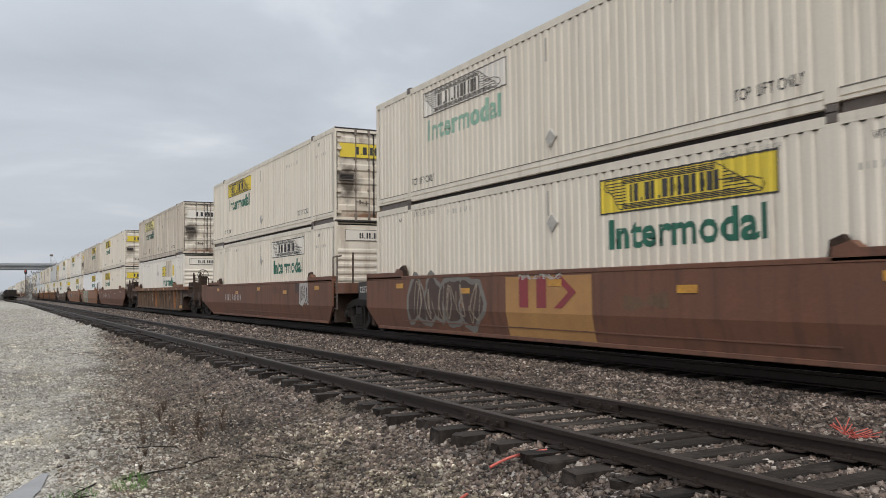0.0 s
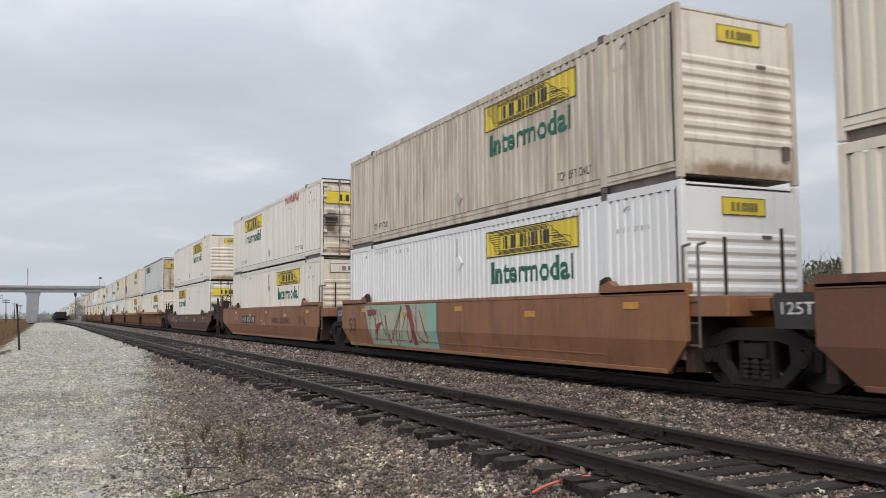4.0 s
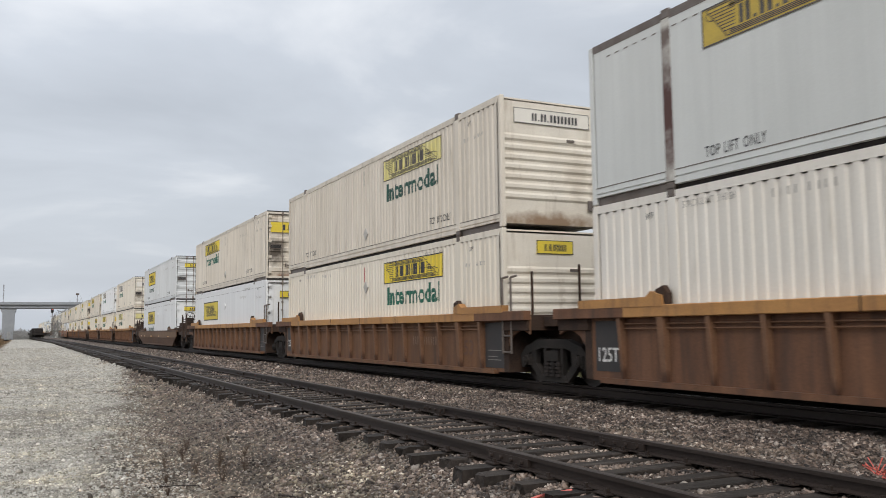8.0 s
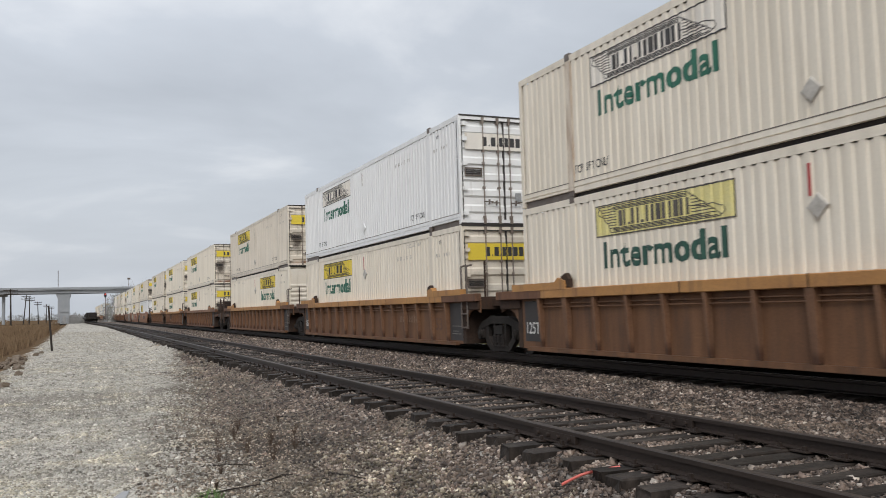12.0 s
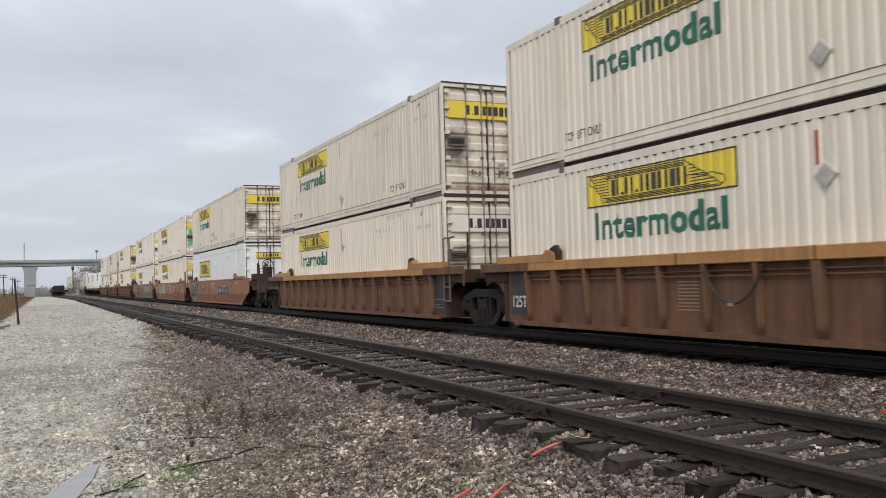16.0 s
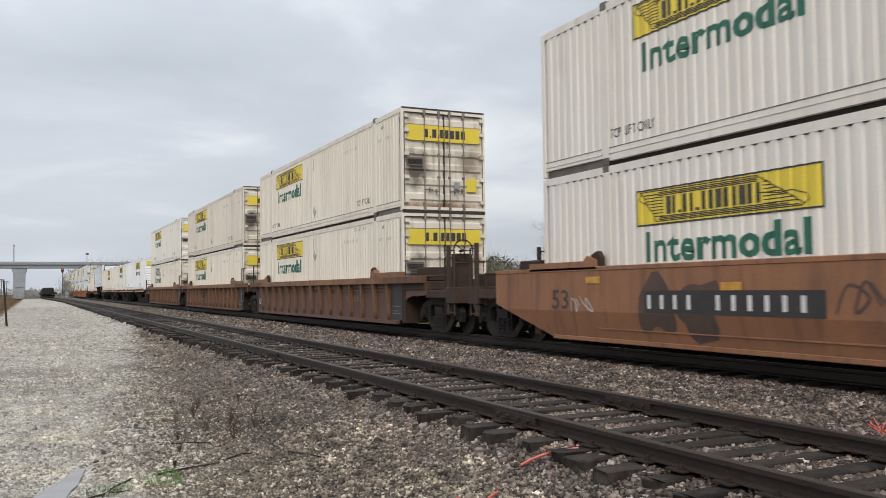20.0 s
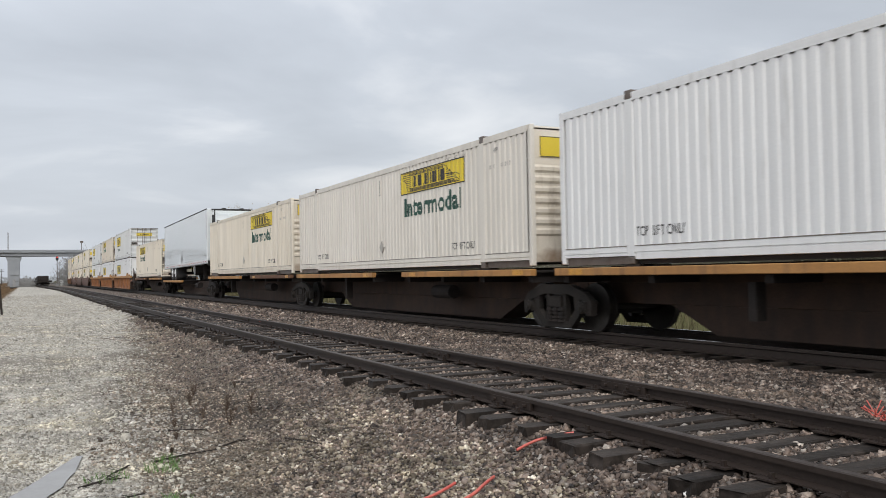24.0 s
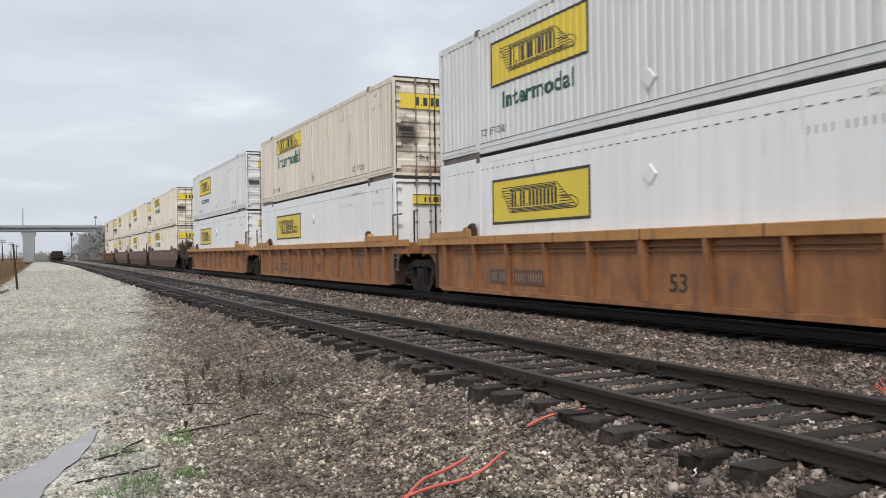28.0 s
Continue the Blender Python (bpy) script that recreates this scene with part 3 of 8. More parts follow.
    t.links.new(maths("ADD", maths("MULTIPLY", stones.outputs["Distance"], -1.0), maths("MULTIPLY", pebbles.outputs["Distance"], -0.5)), bump.inputs["Height"])
    t.links.new(bump.outputs[0], b.inputs["Normal"])
    return m


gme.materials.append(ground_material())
ground = tagged(new("ground", gme), "wet gravel road beside brown stone ballast and flat fields", "ground", kind="structure")


# ---- tracks ----
def rail_profile(top, tall=0.185, head=0.074, foot=0.14):
    k = tall / 0.185
    h = [(-head / 2, top - 0.006), (-head / 2 + 0.01, top), (head / 2 - 0.01, top), (head / 2, top - 0.006), (head / 2, top - 0.04),
         (0.010, top - 0.055 * k), (0.010, top - 0.155 * k), (foot / 2, top - 0.172 * k), (foot / 2, top - 0.185 * k), (-foot / 2, top - 0.185 * k),
         (-foot / 2, top - 0.172 * k), (-0.010, top - 0.155 * k), (-0.010, top - 0.055 * k), (-head / 2, top - 0.04)]
    return h


def make_rail(parent, x, top, mat, tall=0.185, bends=False):
    bm = bmesh.new()
    ys = (-60, 0, 20, 60, 115, 135, 150, 165, 180, 195, 210, 225, 240, 300, 420)
    rows = [[bm.verts.new((x + px + (bend(y) if bends else 0.0), y, pz)) for px, pz in rail_profile(top, tall)] for y in ys]
    for a, b in zip(rows, rows[1:]):
        for i in range(len(a)):
            bm.faces.new((a[i], b[i], b[(i + 1) % len(a)], a[(i + 1) % len(a)]))
    finish(bm)
    return part("rail", bm, mat, parent, "steel rail")


def bar_joint(parent, x, y, top, mat):
    def build(bm):
        for s in (-1, 1):
            a, b = sorted((s * 0.012, s * 0.045))
            box(bm, a, b, -0.36, 0.36, -0.108, -0.036)
            for k in range(4):
                tube(bm, (s * 0.045, -0.27 + k * 0.18, -0.072), (s * 0.075, -0.27 + k * 0.18, -0.072), 0.018, 6)
    piece("joint_bar", "jointbar", build, mat, parent, "bolted joint bar", at=Matrix.Translation((x, y, top)))


def tie_mesh(seed):
    rnd = random.Random(seed)
    bm = bmesh.new()
    box(bm, -1.17, 1.17, -0.10, 0.10, -0.17, 0.0)
    finish(bm, 0.012)
    for v in bm.verts:
        v.co.x += rnd.uniform(-0.035, 0.035)
        v.co.z += rnd.uniform(-0.008, 0.006)
        v.co.y += rnd.uniform(-0.008, 0.008)
    me = bpy.data.meshes.new("tie")
    bm.to_mesh(me)
    bm.free()
    me.materials.append(TIE)
    return me


TIES = [tie_mesh(k) for k in range(7)]
rnd = random.Random(4)
siding = thing("siding_track", "rusty jointed siding track on dark wooden ties", "railway track", kind="structure")
main_line = thing("main_track", "polished main track on dark wooden ties", "railway track", kind="structure")
for s in (-1, 1):
    make_rail(siding, SIDING_X + s * 0.753, SIDING_TOP, RAIL, SIDING_RAIL, True)
    make_rail(main_line, 10.413 + s * 0.753, 0.47, RAIL)
    bm = bmesh.new()
    box(bm, 10.413 + s * 0.753 - 0.03, 10.413 + s * 0.753 + 0.03, -60, 420, 0.470, 0.473)
    part("rail_head", bm, POLISHED, main_line, "polished running surface")
for y in (6.9, 15.8, 28.5, 40.4, 52.3, 64.2, -4.6):
    bar_joint(siding, SIDING_X - 0.753, y, SIDING_TOP, RAIL)
for y in (7.15, 11.6, 24.2, 36.1, 48.0, 60.0, -3.8):
    bar_joint(siding, SIDING_X + 0.753, y, SIDING_TOP, RAIL)


def lay_tie(parent, x, y, z, loose):
    ob = new("tie", rnd.choice(TIES))
    ob.parent = parent
    ob.matrix_local = Matrix.Translation((x + rnd.uniform(-0.08, 0.08) * loose, y, z + rnd.uniform(-0.02, 0.002) * loose)) @ pose(0, 0, 0, 0, 0, rnd.uniform(-2.5, 2.5) * loose)


TIE_TOP = SIDING_TOP - SIDING_RAIL - 0.012
# the old siding's ties lie unevenly
near_ties = [-30 + 0.56 * k for k in range(55)] + [0.957 * k for k in (1.2, 1.75, 2.3, 2.85, 3.42, 3.95, 4.36, 4.82, 5.2, 5.62, 5.90, 6.46, 7.02, 7.41, 7.94, 8.43, 9.02, 9.54, 10.15, 10.77, 11.3, 11.84, 12.6, 13.2, 13.8)]
y = 13.8
while y < 110:
    near_ties.append(y)
    y += 0.585 * rnd.uniform(0.86, 1.14)
for y in near_ties:
    lay_tie(siding, SIDING_X, y, TIE_TOP, 1.0)
for k in range(170):
    lay_tie(main_line, 10.413, -30.0 + 0.53 * k, 0.47 - 0.187, 0.3)
for parent, x, top, y0, bends in ((siding, SIDING_X, TIE_TOP, 110.4, True), (main_line, 10.413, 0.283, 60.0, False)):
    bm = bmesh.new()
    while y0 < 300:
        c = x + (bend(y0) if bends else 0.0)
        box(bm, c - 1.17, c + 1.17, y0 - 0.10, y0 + 0.10, top - 0.17, top)
        y0 += 0.58
    tagged(part("far_tie", bm, TIE, parent, "row of far ties"), kind="stuff")
for s in (-1, 1):
    for y in near_ties:
        if y < 22:
            piece("tie_plate", "tieplate", lambda bm: (box(bm, -0.13, 0.13, -0.09, 0.09, 0.0, 0.012), box(bm, -0.10, -0.075, -0.05, -0.02, 0.012, 0.05), box(bm, 0.075, 0.10, 0.02, 0.05, 0.012, 0.05)),
                  RAIL, siding, "rusty tie plate with spikes", at=Matrix.Translation((SIDING_X + s * 0.753, y, TIE_TOP + 0.002)))


# ---- shipping containers ----
CW, CL, CH = 2.591, 16.154, 2.896
HALF = CW / 2
PITCH, DEPTH = 0.2205, 0.024
POST = 2.05        # the lifting posts stand this far from the ends
RIB_FROM = 0.16    # the corrugation begins behind the corner post


RIB_STEPS = (0.0, 0.48, 0.58, 0.88)     # crest, slope, trough, slope


def rib_profile(y):
    """How far the wall lies behind its crests at y from an end."""
    u = ((y - RIB_FROM) / PITCH) % 1.0
    _, a, b, c = RIB_STEPS
    if u < a:
        return 0.0
    if u < b:
        return (u - a) / (b - a)
    if u < c:
        return 1.0
    return 1.0 - (u - c) / (1.0 - c)


def rib_breaks(y0, y1):
    ys = [y0, y1]
    k = int((y0 - RIB_FROM) / PITCH) - 1
    while RIB_FROM + k * PITCH < y1:
        ys += [RIB_FROM + (k + u) * PITCH for u in RIB_STEPS]
        k += 1
    return sorted(y for y in set(round(y, 5) for y in ys) if y0 <= y <= y1)


def ribbed_strip(bm, y0, y1, z0, z1, x, depth, out, notch=0.0):
    """A strip of wall that follows the ribs; out is -1 for the side that looks to -x."""
    low, high = [], []
    for y in rib_breaks(y0, y1):
        px = x - out * rib_profile(y) * depth
        low.append(bm.verts.new((px, y, z0)))
        high.append(bm.verts.new((px, y, z1 - notch * rib_profile(y))))
    for i in range(len(low) - 1):
        bm.faces.new((low[i], low[i + 1], high[i + 1], high[i]))


def drape(bm, x, depth):
    """Bends flat lettering over the ribs."""
    ys = [v.co.y for v in bm.verts]
    for y in rib_breaks(min(ys), max(ys)):
        bmesh.ops.bisect_plane(bm, geom=bm.verts[:] + bm.edges[:] + bm.faces[:], plane_co=(0, y, 0), plane_no=(0, 1, 0))
    for v in bm.verts:
        v.co.x = x + rib_profile(v.co.y) * depth


def bars_of_name(bm, w, h, m):
    """A maker's name as plain upright bars: two initials with stops, then four."""
    widths = (0.105, 0.03, 0.115, 0.03, 0.13, 0.13, 0.13, 0.12)
    x = 0.0
    for i, k in enumerate(widths):
        tall = h * 0.16 if k < 0.05 else h
        strokes = ((0, k),) if k < 0.05 else ((0, k * 0.38), (k * 0.60, k))
        for a, b in strokes:
            vs = [bm.verts.new(m @ Vector(p)) for p in ((x + a * w, 0, 0), (x + b * w, 0, 0), (x + b * w, tall, 0), (x + a * w, tall, 0))]
            bm.faces.new(vs)
        x += (k + 0.03) * w


def scroll_lines(bm, w, h, m):
    """The thin ribbon drawn round the name: a slanted band, hatched at both ends, with a curl."""
    t = h * 0.013

    def line(*pts):
        for p, q in zip(pts, pts[1:]):
            a, b = Vector((p[0] * w, p[1] * h, 0)), Vector((q[0] * w, q[1] * h, 0))
            n = Vector((-(b - a).y, (b - a).x, 0)).normalized() * t
            bm.faces.new([bm.verts.new(m @ v) for v in (a - n, b - n, b + n, a + n)])
    line((0.028, 0.93), (0.705, 0.91), (0.918, 0.15), (0.912, 0.10), (0.134, 0.10), (0.028, 0.93))
    line((0.72, 0.50), (0.81, 0.44), (0.868, 0.47), (0.925, 0.36), (0.937, 0.23), (0.912, 0.10))
    line((0.034, 0.86), (0.022, 0.74), (0.040, 0.64), (0.072, 0.60))
    for k in range(8):
        v = 0.83 - k * 0.085
        a = 0.134 - 0.106 * (v - 0.10) / 0.83
        line((a, v), (0.18, v))
        if k < 3:
            line((0.15, 0.87 - k * 0.04), (0.70, 0.86 - k * 0.04))
        b = 0.705 + 0.213 * (0.91 - v) / 0.76
        line((0.735, v), (max(b, 0.74), v))
    for k in range(3):
        line((0.15, 0.14 + k * 0.04), (0.90 - 0.05 * k, 0.14 + k * 0.04))


def frame_lines(bm, w, h, t, m):
    for x0, x1, y0, y1 in ((0, w, 0, t), (0, w, h - t, h), (0, t, t, h - t), (w - t, w, t, h - t)):
        vs = [bm.verts.new(m @ Vector(p)) for p in ((x0, y0, 0), (x1, y0, 0), (x1, y1, 0), (x0, y1, 0))]
        bm.faces.new(vs)


def side_logo(box_ob, style, front_near, ribs, where, worn, drop=0.0):
    """The yellow board, the bars of the maker's name on it, and the word below, on the side that looks to -x."""
    new_style = style in "nm"
    lo, hi, z0, z1 = (2.72, 6.46, 1.34, 2.33) if new_style else (2.87, 6.6, 2.02, 2.62)
    if style == "m" and where == "upper":
        z0, z1 = 1.48, 2.49
    if style == "p":
        lo, hi, z0, z1 = lo - 0.14, hi - 0.14, z0 - 0.25, z1 - 0.25
    z0, z1 = z0 - drop, z1 - drop
    y0, y1 = (lo, hi) if front_near else (CL - hi, CL - lo)
    w, h, depth = y1 - y0, z1 - z0, DEPTH if ribs else 0.0
    x = -HALF - 0.005
    board = {"y": YELLOW, "o": YELLOW_OLD, "w": PAINT["pale"], "n": YELLOW, "m": YELLOW, "p": YELLOW, "q": YELLOW_BROWN}[style]
    tag = (style, front_near, ribs, where, worn, drop)
    if style == "p":        # most of the board has been painted over
        piece("worn_paint", ("worn", *tag), lambda bm: ribbed_strip(bm, y0 + 0.55, y1 - 1.2, z0 - 0.05, z1 + 0.3, x + 0.002, depth, -1), PAINT["stained"], box_ob, "rust-streaked overpainted patch")

        def scraps(bm):
            m = Matrix.Translation((0, y1, z0)) @ SIDE
            frame_lines(bm, 1.05, h, 0.03, m)
            for a, b, c, d in ((0.42, 0.52, 0.16, 0.46), (0.34, 0.46, 0.16, 0.24), (0.66, 0.72, 0.16, 0.24), (0.12, 0.30, 0.10, 0.14), (0.08, 0.30, 0.42, 0.46)):
                bm.faces.new([bm.verts.new(m @ Vector(p)) for p in ((a, c, 0), (b, c, 0), (b, d, 0), (a, d, 0))])
            drape(bm, x - 0.004, depth)
        piece("logo_print", ("marks", *tag), scraps, INK_OLD, box_ob, "worn remains of black print")
        for k, (a, b) in enumerate(((y1 - 1.05, y1), (y0, y0 + 0.4))):
            piece("logo_board", ("scrap", k, *tag), lambda bm: ribbed_strip(bm, a, b, z0, z1, x, depth, -1), board, box_ob,
                  "remaining scrap of a yellow board")
    else:
        piece("logo_board", ("board", *tag), lambda bm: ribbed_strip(bm, y0, y1, z0, z1, x, depth, -1), board, box_ob,
              "yellow board" if style != "w" else "white board with a black edge")

        def marks(bm):
            m = Matrix.Translation((0, y1, z0)) @ SIDE
            if new_style:
                bars_of_name(bm, w * 0.47, h * 0.32, m @ Matrix.Translation((w * 0.23, h * 0.35, 0)))
                frame_lines(bm, w, h, 0.055, m)
                scroll_lines(bm, w * 0.86, h * 0.66, m @ Matrix.Translation((w * 0.09, h * 0.17, 0)))
            else:
                bars_of_name(bm, w * 0.52, h * 0.47, m @ Matrix.Translation((w * 0.20, h * 0.27, 0)))
                frame_lines(bm, w, h, 0.026, m)
                scroll_lines(bm, w, h, m)
            drape(bm, x - 0.004, depth)
        piece("logo_print", ("marks", *tag), marks, INK if style in "ynmw" and not worn else INK_OLD, box_ob, "black bars and ribbon lines")
    if style in "ywopm":
        def word(bm):
            tall, wide = (0.37, 2.75) if style == "m" else (0.50, 3.3)
            b2 = letters("Intermodal", tall, wide, 0.031, 1.05)
            zz = z0 - (0.52 if style == "m" else 0.60)
            m = Matrix.Translation((0, y1 - (w - wide) / 2, zz)) @ SIDE
            for v in b2.verts:
                v.co = m @ v.co
            drape(b2, x, depth)
            tmp = bpy.data.meshes.new("tmp")
            b2.to_mesh(tmp)
            b2.free()
            bm.from_mesh(tmp)
            bpy.data.meshes.remove(tmp)
        faded = worn
        piece("lettering", ("word", *tag), word, GREEN_OLD if faded else GREEN_DARK if style in "mo" or where == "flat" else GREEN, box_ob,
              "faded green lettering" if faded else "green lettering")


def side_text(box_ob, text, y_left, z, height, ribs, key, ink=None):
    def build(bm):
        b2 = letters(text, height * 1.1, height * 0.60 * len(text), 0.008, 1.15)
        m = Matrix.Translation((0, y_left, z)) @ SIDE
        for v in b2.verts:
            v.co = m @ v.co
        drape(b2, -HALF - 0.005, DEPTH if ribs else 0.0)
        tmp = bpy.data.meshes.new("tmp")
        b2.to_mesh(tmp)
        b2.free()
        bm.from_mesh(tmp)
        bpy.data.meshes.remove(tmp)
    tagged(piece("stencil", ("text", text, key, ribs), build, ink or INK, box_ob), kind="stuff")


def small_bars(box_ob, y_left, z, height, count, ribs, key):
    """A number that is not spelt out."""
    def build(bm):
        for i in range(count):
            y = y_left - i * height * 1.1 - (height * 0.8 if i > 3 else 0)
            vs = [bm.verts.new((0, yy, zz)) for yy, zz in ((y, z), (y - height * 0.24, z), (y - height * 0.24, z + height), (y, z + height))]
            bm.faces.new(vs)
        drape(bm, -HALF - 0.005, DEPTH if ribs else 0.0)
    tagged(piece("number_print", ("bars", key, count, ribs), build, INK_FAINT, box_ob), kind="stuff")


def folded(bm, x0, x1, prof):
    """A sheet bent along lying lines: a closed outline of (y, z) from x0 to x1."""
    sheet(bm, prof, x0, x1)


def door_leaf(parent, side, paint, y, out, sign, ribs):
    """One door of the end at y; side is -1 or 1, out the way that the end looks (-1 or 1)."""
    x0, x1 = (-1.20, -0.012) if side < 0 else (0.012, 1.20)

    def panel(bm):
        prof = [(0.14, 0.05)]
        if ribs:
            for k in range(6):
                z = 0.30 + k * 0.42
                prof += [(z, 0.05), (z + 0.05, 0.012), (z + 0.19, 0.012), (z + 0.24, 0.05)]
        prof += [(2.76, 0.05), (2.76, 0.09), (0.14, 0.09)]
        folded(bm, x0, x1, [(y - out * d, z) for z, d in prof])
    leaf = piece("door", ("leaf", side, y, out, ribs), panel, paint, parent, "door leaf")
    for k, xr in enumerate((0.17, 0.61)):
        xx = side * xr

        def rod(bm, xx=xx):
            tube(bm, (xx, y + out * 0.02, 0.05), (xx, y + out * 0.02, 2.84), 0.017)
            for z0, z1 in ((0.03, 0.24), (2.68, 2.86)):
                box(bm, xx - 0.035, xx + 0.035, y - 0.035, y + 0.035, z0, z1)
            for z in (0.98, 1.62, 1.95):
                box(bm, xx - 0.035, xx + 0.035, y - 0.03, y + 0.03, z - 0.03, z + 0.03)
        bar = piece("lock_rod", ("rod", side, k, y, out), rod, DOOR_BAR, leaf, "soiled steel lock rod")

        if out > 0:
            continue

        def handle(bm, xx=xx):
            a, b = sorted((xx - 0.03, xx + side * 0.26 if k == 0 else xx - side * 0.24))
            box(bm, a, b, y - 0.012 + out * 0.045, y + 0.012 + out * 0.045, 0.565 + 0.03 * k, 0.595 + 0.03 * k)
            c = a + 0.16
            box(bm, c - 0.02, c + 0.02, y - 0.02 + out * 0.045, y + 0.02 + out * 0.045, 0.51 + 0.03 * k, 0.64 + 0.03 * k)
        piece("door_handle", ("handle", side, k, y, out), handle, ROD, bar, "dark latch handle")

    for z in (0.3, 0.95, 1.6, 2.25, 2.65) if out < 0 else ():
        piece("hinge", ("hinge", side, y, out), lambda bm: box(bm, side * 1.17 - 0.05, side * 1.17 + 0.07, y - 0.04 + out * 0.03, y + 0.04 + out * 0.03, -0.05, 0.05),
              paint, leaf, at=Matrix.Translation((0, 0, z)))

    def seal(bm):
        a, b = sorted((y + out * 0.002, y - out * 0.03))
        xe = side * 1.205
        box(bm, min(xe, xe + side * 0.028), max(xe, xe + side * 0.028), a, b, 0.14, 2.76)

    def middle(bm):
        a, b = sorted((y + out * 0.004, y - out * 0.045))
        box(bm, -0.02, 0.02, a, b, 0.14, 2.75)
    piece("door_gasket", ("seal", side, y, out), seal, GASKET, leaf, "black rubber gasket")
    if side < 0:
        piece("door_gasket", ("middle", y, out), middle, GASKET, leaf, "black rubber gasket")
    if sign and out < 0:
        a, b = (-1.13, -0.02) if side < 0 else (0.02, 1.13)
        small = sign in "nm"
        if small:
            a, b = (-0.72, -0.02) if side < 0 else (0.02, 0.72)
        z0, z1 = (2.12, 2.42) if small else (1.99, 2.42)

        def plate(bm):
            box(bm, a, b, y - 0.012, y - 0.006, z0, z1)
        piece("door_sign", ("dsign", side, y, sign), plate, YELLOW_BROWN if sign == "q" else YELLOW if sign in "ynmp" else (YELLOW_OLD if sign == "o" else PAINT["pale"]), leaf, "yellow sign board" if sign in "ynmpo" else "pale sign board")

        def marks(bm):
            ks = ((-0.60, 0.10), (-0.44, 0.03), (-0.37, 0.13), (-0.20, 0.03), (-0.13, 0.10)) if side < 0 else ((0.03, 0.11), (0.19, 0.13), (0.36, 0.13), (0.53, 0.13))
            f = 0.62 if small else 1.0
            for xk, wk in ks:
                tall = 0.04 if wk < 0.05 else 0.24 * (0.62 if small else 1)
                zc = (z0 + z1) / 2
                box(bm, xk * f, (xk + wk) * f, y - 0.016, y - 0.013, zc - 0.12 * (0.62 if small else 1), zc - 0.12 * (0.62 if small else 1) + tall)
            if small:
                for z in (z0, z1 - 0.03):
                    box(bm, a, b, y - 0.016, y - 0.013, z, z + 0.03)
        piece("sign_print", ("dmarks", side, y, small), marks, INK, leaf)
    if out < 0 and side > 0 and ribs:
        def notice(bm):
            box(bm, 0.70, 1.02, y - 0.014, y - 0.008, 0.60, 0.98)
        piece("notice", ("notice", y), notice, YELLOW, leaf, "small yellow notice")
    if out < 0 and side < 0 and ribs:
        def frame_of_vent(bm):
            for x0, x1, z0, z1 in ((-1.16, -0.66, 1.46, 1.50), (-1.16, -0.66, 1.27, 1.31), (-1.16, -1.13, 1.31, 1.46), (-0.69, -0.66, 1.31, 1.46)):
                box(bm, x0, x1, y - 0.022, y - 0.004, z0, z1)
        vent = piece("vent", ("vent", y), frame_of_vent, ROD, leaf, "sooty louvred vent")
        for k in range(3):
            piece("slat", ("slat", y), lambda bm: sheet(bm, ((y - 0.018, 0.0), (y - 0.018, 0.022), (y + 0.004, 0.040), (y + 0.004, 0.018)), -1.13, -0.69), GASKET, vent, at=Matrix.Translation((0, 0, 1.318 + k * 0.048)))
    if out < 0 and side > 0 and ribs:
        piece("data_plate", ("dplate", y), lambda bm: box(bm, 0.30, 0.48, y - 0.012, y - 0.006, 0.66, 0.86), ALU, leaf, "small grey data plate")
    return leaf


def front_wall(parent, paint, y, out, sign):
    """The closed end: a sheet with lying ribs."""
    def wall(bm):
        prof = [(0.1, 0.05)]
        for k in range(7):
            z = 0.62 + k * 0.215
            prof += [(z, 0.05), (z + 0.05, 0.018), (z + 0.12, 0.018), (z + 0.17, 0.05)]
        prof += [(2.8, 0.05), (2.8, 0.1), (0.1, 0.1)]
        folded(bm, -1.2, 1.2, [(y - out * d, z) for z, d in prof])
    piece("front_wall", ("front", y, out), wall, paint, parent, "ribbed front wall")
    if sign and out < 0:
        wide = sign
        w, h, z = {"w": (2.0, 0.34, 2.32), "b": (2.2, 0.42, 2.24), "y": (0.95, 0.3, 2.36)}[sign]

        def plate(bm):
            box(bm, -w / 2 + 0.05, w / 2 + 0.05, y + 0.030, y + 0.046, z, z + h)
        piece("front_sign", ("fsign", y, wide), plate, PAINT["pale"] if sign == "w" else YELLOW, parent, "sign board")

        def marks(bm):
            bars_of_name(bm, w * 0.6, h * 0.5, Matrix.Translation((-w * 0.24, y + 0.026, z + h * 0.22)) @ END)
            frame_lines(bm, w, h, 0.015, Matrix.Translation((-w / 2 + 0.05, y + 0.027, z)) @ END)
        piece("sign_print", ("fmarks", y, wide), marks, INK, parent)

        def latch(bm):
            box(bm, 0.42, 0.62, y + 0.0, y + 0.02, 1.98, 2.04)
            box(bm, 0.95, 1.1, y - 0.01, y + 0.02, 0.45, 0.68)
        piece("placard_holder", ("latch", y), latch, ROD, parent)


